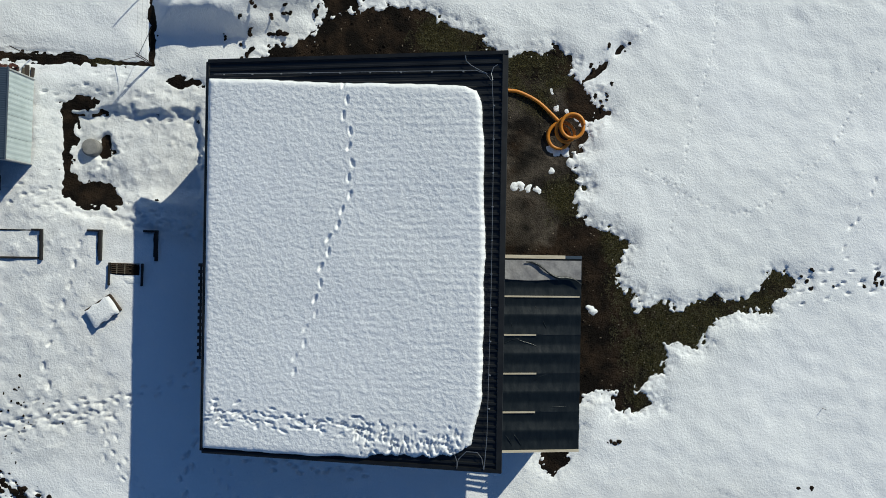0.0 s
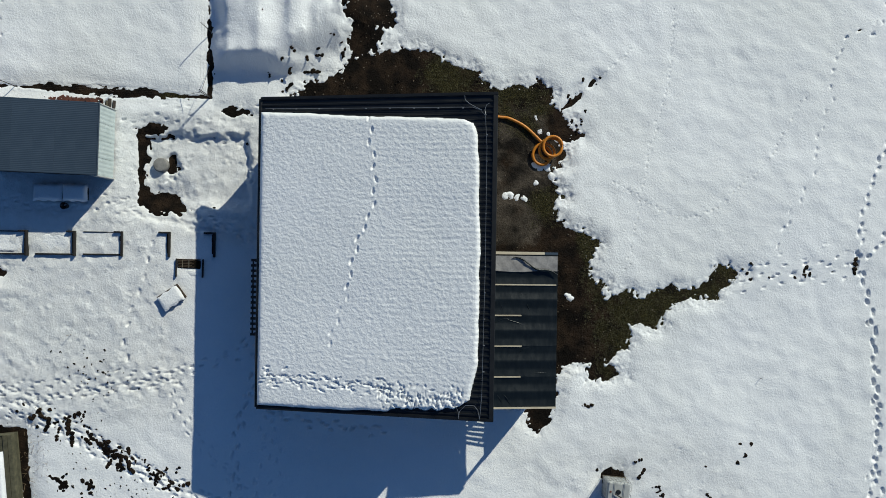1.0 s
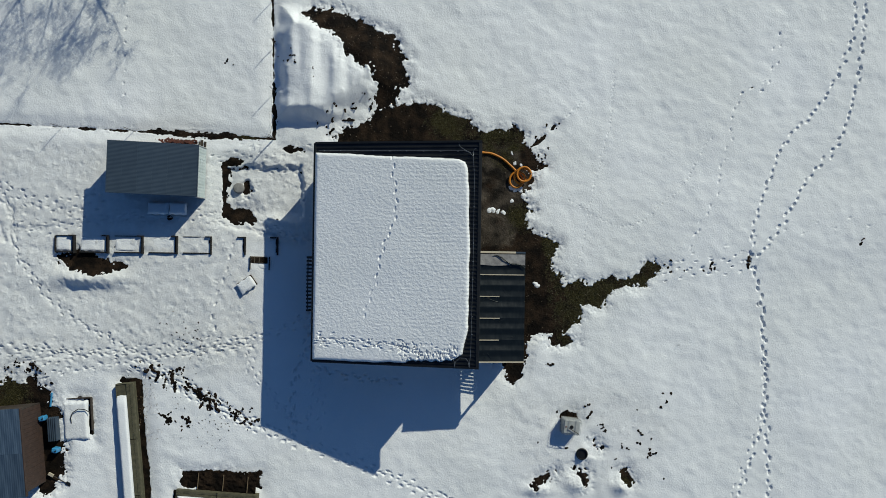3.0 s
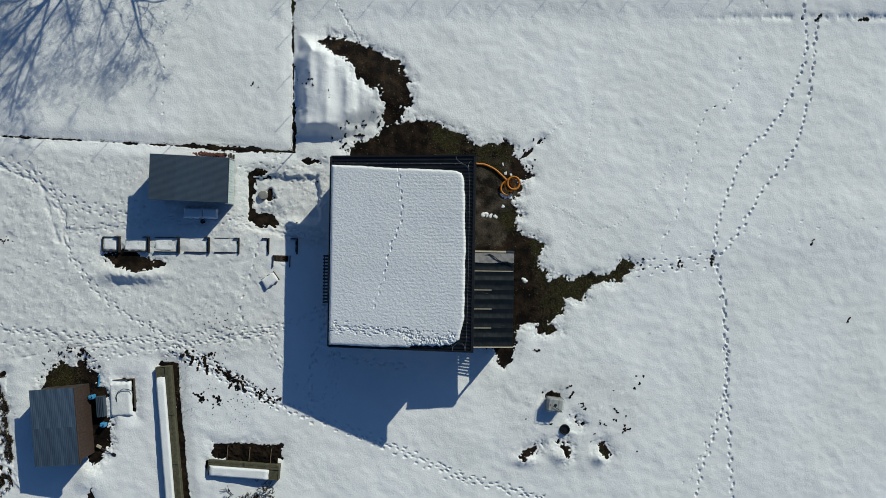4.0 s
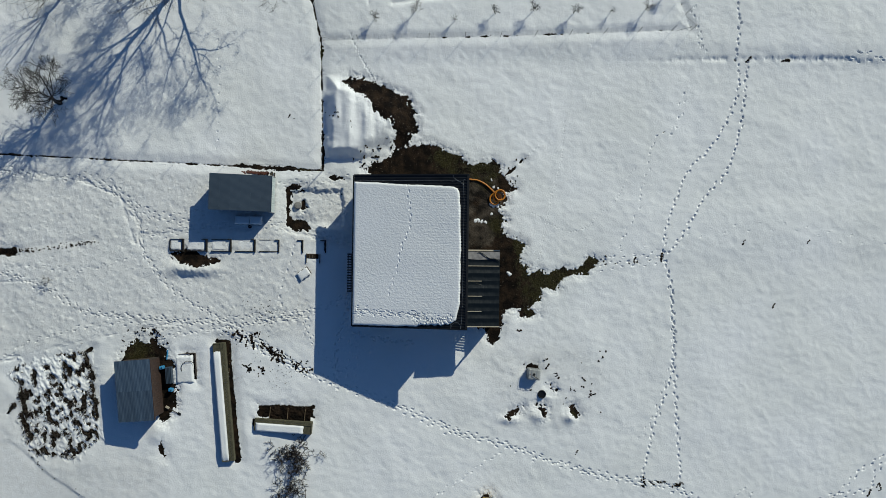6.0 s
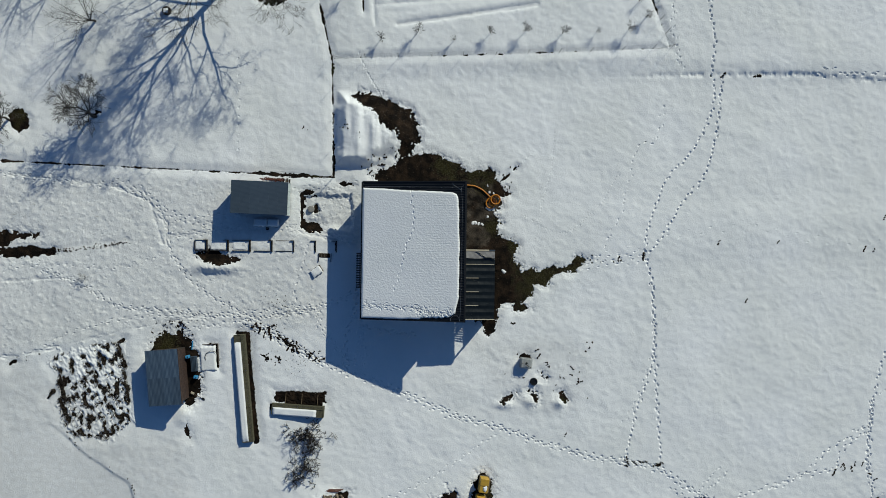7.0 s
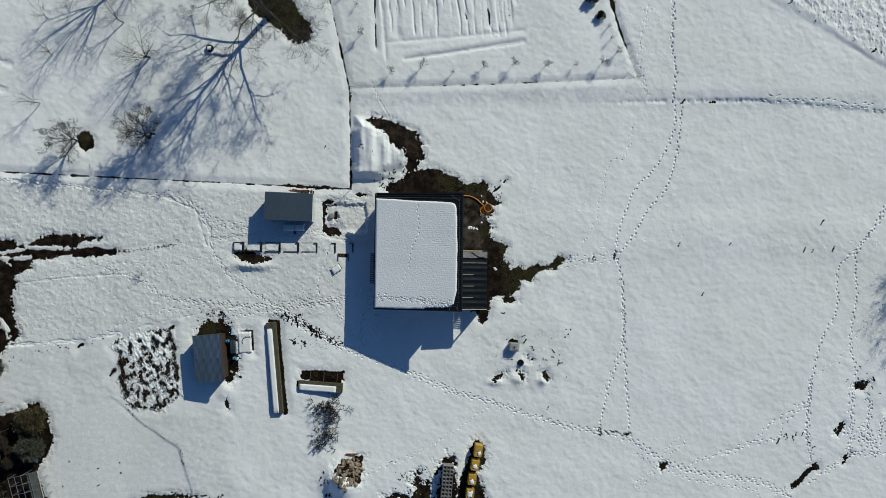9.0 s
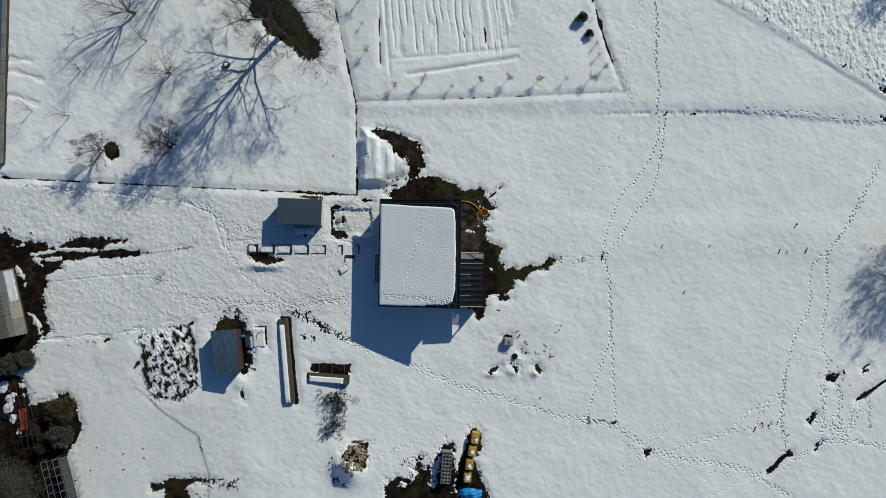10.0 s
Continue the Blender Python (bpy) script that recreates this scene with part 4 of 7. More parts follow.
trail([(-8.9, -4.2), (-9.3, -6.5), (-10.1, -9), (-10.2, -12.5)], repeat=2, band=0.15, deep=0.11)
trail([(-9.2, -5.2), (-8.8, -7.4), (-6.5, -8.4), (-3.0, -8.9)], repeat=2, band=0.2, deep=0.10)
trail([(60, 12), (55.4, 3.6), (53.0, 0.1), (50.6, -1.8), (50.0, -3.7), (49.9, -8.0), (48.1, -11.4), (46.9, -15.3), (46.1, -19.9), (45.8, -24.5)], **SINGLE)
trail([(60, 11.6), (55.6, 3.4), (52.7, 0.1), (52.4, -2.2), (52.6, -6.1), (52.0, -9.2), (51.7, -12.3), (52.4, -15.4), (52.5, -17.7)], **SINGLE)
trail([(58, -5), (55.4, -8.0), (53.0, -10.7), (51.3, -13.0), (48.9, -14.9), (47.3, -16.1)], gap=0.75, spread=0.04, deep=0.07)
for line, times in (([(46.6, -17.1), (45.8, -19.8), (43.6, -21.9), (42.0, -24.2), (38.4, -25.0), (36.0, -25.9), (30.5, -27.4)], 1), ([(45.2, -19.6), (41.2, -22.2), (37.6, -25.0), (34.8, -25.9)], 1),
                    ([(46.2, -16.9), (46.0, -20.4), (45.8, -23.9), (46.2, -26.6), (45.8, -27.7), (44.4, -30.0), (41.5, -31.0)], 2), ([(52.0, -17.8), (51.8, -21.3), (51.6, -24.8), (51.4, -26.5), (54.0, -26.4), (57.3, -26.8), (62, -28)], 3),
                    ([(54.0, -22.9), (52.8, -24.0), (54.0, -25.2), (55.7, -24.1), (56.5, -21.4), (58.1, -19.5)], 3), ([(58.9, -19.5), (58.5, -22.2), (58.7, -24.9)], 2), ([(51.4, -26.5), (49.6, -27.8), (47.6, -28.5), (43, -30.4)], 2),
                    ([(53.5, -17.5), (54.5, -20.5), (54.0, -23.5), (55.5, -26.5)], 3)):
    trail(line, long=0.29, wide=0.145, deep=0.125, repeat=times, band=0.3, wander=0.09)
trail([(24, -30), (30, -24)], deep=0.06, repeat=2, band=0.6)
trail([(-9.4, -27.0), (-2.1, -24.2), (5.4, -19.2)], gap=0.6, deep=0.06)
trail([(40.0, 18.5), (46, 18.0), (53.9, 17.6), (62, 17.2)], gap=0.6, spread=0.12, long=0.34, wide=0.16, deep=0.09, wander=0.2, repeat=2, band=0.3)
trail([(27, 33), (25.5, 29), (24.6, 24), (25.4, 19)], deep=0.06, gap=0.7, wander=0.15, repeat=2, band=0.5)
trail([(-13.2, 5.35), (-11.4, 5.2), (-9.7, 4.9), (-9.5, 3.0)], gap=0.4, deep=0.08)
trail([(-16, 2.0), (-12.5, 1.2), (-9.0, 0.6)], gap=0.42, deep=0.06, repeat=2, band=0.25)
trail([(-16, 6.2), (-13, 6.6), (-9, 6.9)], gap=0.5, deep=0.06, repeat=2, band=0.3)
trail([(-20.9, 19.3), (-20.9, 15.9), (-20.9, 13.4), (-20.9, 10.1), (-20.9, 8.6)], gap=0.8, spread=0.04, long=0.16, wide=0.1, deep=0.06, wander=0.05)
# small animal tracks over the meadow
for line in ([(11.5, 12.0), (11.4, 10.3), (11.0, 7.5), (10.3, 5.2), (9.8, 2.6), (9.3, 0.0), (9.0, -1.2)], [(8.4, 3.3), (10.1, 2.25), (11.9, 1.5), (13.0, 1.7)],
             [(18.4, 7.9), (16.6, 4.7), (15.4, 3.5), (13.5, 1.9), (13.0, 1.7)], [(9.6, 10.2), (8.2, 9.0), (7.4, 8.2)]):
    trail(line, gap=0.29, spread=0.03, long=0.10, wide=0.07, deep=0.04, wander=0.04)
trail([(-8.8, 20), (-7.6, 17.4), (-6.6, 15.8)], gap=0.15, spread=0.01, long=0.2, wide=0.09, deep=0.05)
trail([(23.2, 15), (22.65, 11.7), (20.8, 10.9), (20.0, 9.4)], gap=0.6, deep=0.07, wander=0.13)
# rough trodden snow between the beds, the shed and the house
trod = np.zeros(XX.shape)
w = window_of(-32, -6, -9.5, 8)
x, y = cut(w)
zone = np.minimum(outline_distance(x, y, [(-29, 3.6), (-15, 1.6), (-15, 6.3), (-8.6, 6.8), (-8.4, 0.0), (-24, 1.6), (-28.5, 0.5)]), outline_distance(x, y, [(-29, -5.2), (-12, -4.4), (-12, -7.6), (-29, -8.2)]) + 0.3)
trod[w[0]:w[1], w[2]:w[3]] = step(0.5, -0.5, zone)
wide_zone = 0.8 * step(0.8, -1.2, outline_distance(XX, YY, [(-57, 8.4), (-21, 7.0), (-15, 6.4), (-13, 0.5), (-12, -8.6), (-31, -8.4), (-43, -10.8), (-57, -11)]))
wide_zone = np.maximum(wide_zone, 0.5 * step(0.8, -1.5, outline_distance(XX, YY, [(2.5, -9.6), (13, -9), (16, -12), (14, -17.5), (5, -17.5)])))
trod = np.maximum(trod, wide_zone)
depth += trod * ((fbm(XX, YY, 0.40, 3, 95) - 0.5) * 0.105 + (fbm(XX, YY, 0.16, 1, 96) - 0.5) * 0.03)
# slumped furrows of the dug plot, and vehicle ruts on the lane beyond
u = XX * 0.99 + YY * 0.10
plot = step(-8.6, -8.0, XX - 0.13 * (30 - YY)) * (1 - step(8.2, 9.0, XX + 0.13 * (30 - YY))) * step(25.6, 26.4, YY)
u = u + (fbm(XX, YY, 3.0, 2, 82) - 0.5) * 0.35
phase = np.abs(u / 0.92 - np.round(u / 0.92))
depth -= plot * 0.11 * np.exp(-((phase / 0.13) ** 2)) * np.clip(fbm(XX * 1.5, YY * 0.35, 1.3, 3, 83) * 3.2 - 1.0, 0, 1.5)
# foot of the bank, a faint step across the meadow
crease = line_distance(XX, YY, [(12, 17.9), (28.4, 18.4), (39.5, 18.6), (53.9, 17.6), (66, 17.0)])
depth -= 0.12 * np.exp(-((crease / 0.25) ** 2)) * np.clip(fbm(XX * 1.6, YY * 0.6, 0.9, 3, 87) * 2.6 - 0.7, 0, 1.4) * step(14, 30, XX)
for line, wide, deep in (([(-4.8, 23.0), (9.7, 25.4)], 0.24, 0.16), ([(-6.8, 25.0), (1.1, 25.8), (9.7, 26.8)], 0.26, 0.08), ([(-7.8, 34), (-7.1, 22.9)], 0.2, 0.09), ([(-8.5, 34), (-8.3, 24.3)], 0.12, 0.06),
                         ([(-4.6, 23.8), (9.8, 26.1)], 0.3, -0.04)):
    furrow = line_distance(XX, YY, line) + (fbm(XX, YY, 0.7, 2, 84) - 0.5) * 0.12
    depth -= deep * np.exp(-((furrow / wide) ** 2)) * (0.5 + fbm(XX, YY, 1.1, 2, 97))
for shift in (-0.4, 1.3):
    rut = line_distance(XX, YY, [(34, 36.5 + shift), (47.5, 28.6 + shift), (55.5, 23.6 + shift), (66, 17.4 + shift)])
    depth -= 0.075 * np.exp(-((rut / 0.3) ** 2)) * fbm(XX, YY, 2.0, 3, 86)
clods = step(0.2, 0.9, (XX - 37.1) * 0.478 + (YY - 33.8) * 0.878) * step(34, 38, XX)
depth += clods * (fbm(XX * 1.3, YY * 0.8, 0.5, 2, 85) - 0.4) * 0.22
for line in ([(-57, 22.9), (-53, 22.5), (-50.5, 21.6)], [(-57, 19.9), (-53.5, 19.5), (-51.4, 18.6)], [(-57, 24.6), (-52, 24.0)]):
    ridge = line_distance(XX, YY, line) + (fbm(XX, YY, 1.1, 2, 98) - 0.5) * 0.5
    depth -= 0.13 * np.exp(-((ridge / 0.3) ** 2))
line = line_distance(XX, YY, [(-50, -3.9), (-44, -3.2), (-37, -2.8)]) + (fbm(XX, YY, 1.0, 2, 99) - 0.5) * 0.3
depth -= 0.05 * np.exp(-((line / 0.1) ** 2))
slump = np.exp(-(((XX + 23.3) / 1.9) ** 2) - (((YY + 2.35) / 0.75) ** 2))
depth += slump * 0.42 * (fbm(XX * 0.78 + YY * 0.62, (YY * 0.78 - XX * 0.62) * 0.3, 0.5, 2, 105) - 0.5)
lane = line_distance(XX, YY, [(-31.6, 0.9), (-39.3, 0.0), (-56, 1.5)])
depth -= 0.06 * np.exp(-((lane / 0.3) ** 2))
# streaks where snow slid on the heap
on_heap = heap_form(XX, YY)
depth += on_heap * 0.26 * (fbm(XX, YY * 0.2, 0.75, 2, 88) - 0.5)
depth = np.where(snow > 0.15, np.maximum(depth, 0.012), depth)

BASE = land(XX, YY)


def sheet(name, xs, ys, z, mat, attributes=()):
    """One continuous surface over grid lines."""
    nx, ny = len(xs), len(ys)
    gx, gy = np.meshgrid(xs, ys, indexing="ij")
    co = np.stack([gx, gy, z], -1).reshape(-1, 3).astype(np.float32)
    idx = np.arange(nx * ny, dtype=np.int32).reshape(nx, ny)
    quads = np.stack([idx[:-1, :-1], idx[1:, :-1], idx[1:, 1:], idx[:-1, 1:]], -1).reshape(-1, 4)
    data = bpy.data.meshes.new(name)
    data.vertices.add(len(co))
    data.vertices.foreach_set("co", co.ravel())
    data.loops.add(quads.size)
    data.loops.foreach_set("vertex_index", quads.ravel())
    data.polygons.add(len(quads))
    data.polygons.foreach_set("loop_start", np.arange(0, quads.size, 4, dtype=np.int32))
    data.polygons.foreach_set("use_smooth", np.ones(len(quads), dtype=bool))
    data.update(calc_edges=True)
    for key, values in attributes:
        data.attributes.new(key, "FLOAT", "POINT").data.foreach_set("value", values.astype(np.float32).ravel())
    data.materials.append(mat)
    return new(name, data)




def graded_sheet(name, z, mat, pick, worn):
    """The snow: fine cells where prints, lumps and edges need them, coarse cells elsewhere, joined without gaps."""
    z = z.astype(np.float64)
    nx, ny = len(CX) - 1, len(CY) - 1
    corner = z[np.ix_(CX, CY)]
    fx, fy = (CX[:-1] >= X_FROM) & (CX[1:] <= X_TO), (CY[:-1] >= Y_FROM) & (CY[1:] <= Y_TO)
    i0, i1, j0, j1 = int(np.argmax(fx)), nx - int(np.argmax(fx[::-1])), int(np.argmax(fy)), ny - int(np.argmax(fy[::-1]))
    error = np.zeros((nx, ny))
    c00, c10, c01, c11 = (corner[a:a + i1 - i0, c:c + j1 - j0] for a, c in ((i0, j0), (i0 + 1, j0), (i0, j0 + 1), (i0 + 1, j0 + 1)))
    for a in range(4):
        for c in range(4):
            u, v = a / 3, c / 3
            flat = c00 * (1 - u) * (1 - v) + c10 * u * (1 - v) + c01 * (1 - u) * v + c11 * u * v
            here = z[X_FROM + a:X_FROM + a + 3 * (i1 - i0):3, Y_FROM + c:Y_FROM + c + 3 * (j1 - j0):3]
            error[i0:i1, j0:j1] = np.maximum(error[i0:i1, j0:j1], np.abs(here - flat))
    limit = np.partition(error.ravel(), -pick)[-pick]
    fine = error > max(limit, 0.004)
    # edges shared with a coarse cell stay straight
    both = np.zeros((nx, ny + 1), bool)
    both[:, 1:-1] = fine[:, 1:] & fine[:, :-1]
    rows = z[:, CY]
    for k in (1, 2):
        straight = corner[i0:i1, :] * (1 - k / 3) + corner[i0 + 1:i1 + 1, :] * (k / 3)
        part_of = rows[X_FROM + k:X_FROM + k + 3 * (i1 - i0):3, :]
        part_of[:] = np.where(both[i0:i1, :], part_of, straight)
    z[:, CY] = rows
    both = np.zeros((nx + 1, ny), bool)
    both[1:-1, :] = fine[1:, :] & fine[:-1, :]
    rows = z[CX, :]
    for k in (1, 2):
        straight = corner[:, j0:j1] * (1 - k / 3) + corner[:, j0 + 1:j1 + 1] * (k / 3)
        part_of = rows[:, Y_FROM + k:Y_FROM + k + 3 * (j1 - j0):3]
        part_of[:] = np.where(both[:, j0:j1], part_of, straight)
    z[CX, :] = rows
    idx = np.arange(z.size, dtype=np.int64).reshape(z.shape)
    grid = idx[np.ix_(CX, CY)]
    quads = [np.stack([grid[:-1, :-1], grid[1:, :-1], grid[1:, 1:], grid[:-1, 1:]], -1)[~fine]]
    gi, gj = np.nonzero(fine)
    si, sj = CX[gi], CY[gj]
    for a in range(3):
        for c in range(3):
            quads.append(np.stack([idx[si + a, sj + c], idx[si + a + 1, sj + c], idx[si + a + 1, sj + c + 1], idx[si + a, sj + c + 1]], -1))
    quads = np.concatenate(quads)
    used = np.unique(quads)
    renumber = np.zeros(z.size, dtype=np.int32)
    renumber[used] = np.arange(len(used), dtype=np.int32)
    quads = renumber[quads]
    co = np.stack([XX.ravel()[used], YY.ravel()[used], z.ravel()[used].astype(np.float32)], -1)
    data = bpy.data.meshes.new(name)
    data.vertices.add(len(co))
    data.vertices.foreach_set("co", co.ravel())
    data.loops.add(quads.size)
    data.loops.foreach_set("vertex_index", quads.ravel())
    data.polygons.add(len(quads))
    data.polygons.foreach_set("loop_start", np.arange(0, quads.size, 4, dtype=np.int32))
    data.polygons.foreach_set("use_smooth", np.ones(len(quads), dtype=bool))
    data.update(calc_edges=True)
    data.attributes.new("trodden", "FLOAT", "POINT").data.foreach_set("value", worn.ravel()[used].astype(np.float32))
    data.materials.append(mat)
    return new(name, data)


# the attribute greys the snow, also beyond the tread in the pond corner
tagged(graded_sheet("snow_cover", BASE + depth, SNOW, 53000, np.maximum(trod, 0.9 * step(2.5, -1.0, outline_distance(XX, YY, [(-57, -12), (-42, -11.5), (-33, -19.5), (-27, -20), (-24, -40), (-57, -40)])))), "old white snow with footprints and thawed edges over the meadow", "snow", kind="structure")
ex, ey = np.concatenate([GX[:X_FROM], GX[X_FROM:X_TO:6], GX[X_TO:]]), np.concatenate([GY[:Y_FROM], GY[Y_FROM:Y_TO:6], GY[Y_TO:]])
EX, EY = np.meshgrid(ex, ey, indexing="ij")
earth = land(EX, EY) + (fbm(EX, EY, 0.7, 3, 91) - 0.5) * 0.07 + (fbm(EX, EY, 0.2, 2, 92) - 0.5) * 0.035 - 0.02
grass_at = np.clip(1 - outline_distance(EX, EY, [(7.0, 1.0), (7.8, 0.6), (8.4, -1.8), (15, -0.6), (15, -2.4), (9.4, -5.6), (8.2, -6.4), (7.5, -3.2)]) / 0.7, 0, 1) * 0.9
for cx, cy, r in ((3.6, 7.4, 1.6), (0.5, 8.6, 1.5), (5.2, 2.2, 1.0), (-18.5, 28.5, 4.5), (-11.4, 18, 0.9), (-34, 8.3, 1.0), (-28.3, -9.3, 1.4), (4.5, -27, 2.2),
                  (-43, 12.7, 1.5), (-13, 8, 1), (12.2, -16.1, 1), (-48.6, -20.4, 2.2), (-3, -30.6, 1.6), (-35.2, -30.2, 2.2), (-32, -30.6, 2.0)):
    grass_at = np.maximum(grass_at, 0.8 * np.clip(1.6 - np.hypot(EX - cx, EY - cy) / r, 0, 1))
gravel_at = np.clip(1 - outline_distance(EX, EY, [(2.0, 6.8), (4.4, 7.0), (5.2, 5.2), (5.0, 3.2), (4.2, 0.4), (2.0, 0.2)]) / 0.8, 0, 1)
gravel_at = np.maximum(gravel_at, 0.35 * np.clip(1.4 - np.hypot(EX + 52, EY + 3) / 6, 0, 1))
tagged(sheet("ground", ex, ey, earth, EARTH, (("grass", grass_at), ("gravel", gravel_at))), "dark wet soil, trodden gravel and matted winter grass", "ground", kind="structure")


def snow_at(x, y):
    i, j = min(int(np.searchsorted(GX, x)), len(GX) - 1), min(int(np.searchsorted(GY, y)), len(GY) - 1)
    return float(snow[i, j])


def surface_at(x, y):
    """Height of whatever shows: snow or bare earth."""
    i, j = min(int(np.searchsorted(GX, x)), len(GX) - 1), min(int(np.searchsorted(GY, y)), len(GY) - 1)
    return float(BASE[i, j] + max(depth[i, j], 0.0))


# ---- the house ----
HOUSE = pose(-3.09, -0.31, 0, 0, 0, -0.95)
house = thing("house", HOUSE, "large building with a black ribbed steel shed roof", "house")
SLOPE = 1.79 / 10.15
HALF_U, HALF_V = 5.075, 6.70


def roof_z(u):
    return 5.34 + SLOPE * u


def wall_panel(u0, u1, v0, v1, base):
    """A wall with thickness whose top follows the roof."""
    b = Build()
    ring = ((u0, v0), (u1, v0), (u1, v1), (u0, v1))
    b.add([(u, v, base) for u, v in ring] + [(u, v, roof_z(u) - 0.24) for u, v in ring],
          [(3, 2, 1, 0), (4, 5, 6, 7), (0, 1, 5, 4), (1, 2, 6, 5), (2, 3, 7, 6), (3, 0, 4, 7)])
    return b


part("wall", wall_panel(-4.55, -4.25, -6.2, 6.2, -0.9), PLASTER, house)
part("wall", wall_panel(4.25, 4.55, -6.2, 6.2, -1.2), PLASTER, house)
part("wall", wall_panel(-4.25, 4.25, -6.2, -5.9, -1.2), PLASTER, house)
part("wall", wall_panel(-4.25, 4.25, 5.9, 6.2, -1.2), PLASTER, house)
deck = Build()
deck.add([(u, v, roof_z(u) + dz) for dz in (-0.24, -0.06) for u, v in ((-4.95, -6.6), (4.95, -6.6), (4.95, 6.6), (-4.95, 6.6))],
         [(3, 2, 1, 0), (4, 5, 6, 7), (0, 1, 5, 4), (1, 2, 6, 5), (2, 3, 7, 6), (3, 0, 4, 7)])
roof = part("roof", deck, DARK_WOOD, house, "black ribbed steel roof")
PITCH, SHEETS = 0.2436, 11


def ribbed_sheet(width, u0, u1, zf, pitch, rib, foot, crown, thick=0.012):
    """A profiled sheet with raised ribs along u, as a thin closed body."""
    line, v = [], 0.0
    while v < width - 1e-6:
        line += [(v, 0), (v + pitch - foot, 0), (v + pitch - (foot + crown) / 2, rib), (v + pitch - (foot - crown) / 2, rib)]
        v += pitch
    line.append((width, 0))
    n, b = len(line), Build()
    verts = [(u, v, zf(u) + z - d) for d in (0, thick) for u in (u0, u1) for v, z in line]
    faces = []
    for i in range(n - 1):
        faces += [(i, i + 1, n + i + 1, n + i)[::-1], (2 * n + i, 2 * n + i + 1, 3 * n + i + 1, 3 * n + i)]
        faces += [(i, 2 * n + i, 2 * n + i + 1, i + 1)[::-1], (n + i, n + i + 1, 3 * n + i + 1, 3 * n + i)[::-1]]
    return b.add(verts, faces)


sheet_mesh = ribbed_sheet(5 * PITCH, -5.02, 4.93, roof_z, PITCH, 0.045, 0.11, 0.06).mesh("roof_sheet")
for k in range(SHEETS):
    piece = part("roof_sheet", sheet_mesh, BLACK_SHEET, roof)
    piece.location = (0, -6.70 + k * 5 * PITCH, 0.002 * (k % 2))
for name, u0, u1, v0, v1 in (("verge_trim", -5.075, 5.075, -6.76, -6.64), ("verge_trim", -5.075, 5.075, 6.64, 6.76)):
    b = Build()
    ring = ((u0, v0), (u1, v0), (u1, v1), (u0, v1))
    b.add([(u, v, roof_z(u) + dz) for dz in (-0.26, 0.075) for u, v in ring],
          [(3, 2, 1, 0), (4, 5, 6, 7), (0, 1, 5, 4), (1, 2, 6, 5), (2, 3, 7, 6), (3, 0, 4, 7)])
    part(name, b, BLACK_TRIM, roof)
part("ridge_trim", Build().box(4.90, 5.09, -6.75, 6.75, roof_z(4.95) - 0.28, roof_z(5) + 0.06), BLACK_TRIM, roof)
part("eave_trim", Build().box(-5.10, -5.04, -6.72, 6.72, roof_z(-5) - 0.16, roof_z(-5) + 0.015), BLACK_TRIM, roof)
gutter = Build().tube([(-5.13, -6.7, roof_z(-5) - 0.1), (-5.13, 6.7, roof_z(-5) - 0.12)], 0.065, 10)
part("gutter", gutter, BLACK_TRIM, house, "dark half-round gutter")
# lightning conductor: a wire on clips, with looped ends at the corners
wire_line = [(-4.85, 6.24), (4.05, 6.14), (4.38, 6.02), (4.58, 5.78), (4.66, 4.5), (4.66, -0.6), (4.60, -5.6)]
rod = part("lightning_wire", Build().tube([(u, v, roof_z(u) + 0.10) for u, v in wire_line], 0.009, 5), GALVANISED, roof)
for loop in ([(3.72, 6.62), (3.74, 6.45), (3.90, 6.30), (4.20, 6.12), (4.42, 6.02)], [(4.75, 6.30), (4.62, 6.22), (4.55, 6.02), (4.60, 5.8)],
             [(3.05, -5.85), (3.35, -5.92), (3.55, -6.15), (3.66, -6.45), (3.66, -6.68)], [(3.66, -6.66), (3.70, -6.38), (3.95, -6.12), (4.30, -6.12), (4.45, -6.3), (4.52, -6.66)], [(4.60, -5.6), (4.56, -6.2), (4.52, -6.66)]):
    part("wire_loop", Build().tube([(u, v, roof_z(u) + 0.11) for u, v in loop], 0.011, 5), GALVANISED, rod)
clip_mesh = Build().box(-0.03, 0.03, -0.02, 0.02, 0, 0.05, c=0.006).tube([(0, 0, 0.04), (0, 0, 0.11)], 0.012, 6).mesh("clip")
for k in range(9):
    piece = part("clip", clip_mesh, GALVANISED, rod)
    u = -4.5 + k * 1.02
    piece.location = (u, 6.235 - 0.0135 * (u + 4.85), roof_z(u) + 0.02)
for k in range(10):
    piece = part("clip", clip_mesh, GALVANISED, rod)
    piece.location = (4.66, 5.0 - k * 1.08, roof_z(4.66) + 0.03)

# the slab of snow that lies on the roof
su, sv = np.arange(-5.12, 4.75, 0.038), np.arange(-6.75, 6.3, 0.038)
SU, SV = np.meshgrid(su, sv, indexing="ij")
SLAB = [(-5.06, 6.12), (-5.06, -6.60), (0.53, -6.58), (3.45, -6.42), (4.1, -5.93), (4.42, -4.4), (4.47, -1.0), (4.42, 1.3), (4.28, 5.1), (4.12, 5.5), (3.75, 5.68), (-0.44, 5.88)]
edge = -outline_distance(SU, SV, SLAB)
ridged = step(-3.0, 3.5, SU)
edge += (fbm(SU, SV, 0.9, 2, 101) - 0.5) * 0.12 * step(-4.4, -3.6, SU) + 0.008 * np.sin(SV * 2 * math.pi / PITCH) * step(4.5, 3.5, -SU + 8) * ridged * step(-5.2, -4.2, SV)
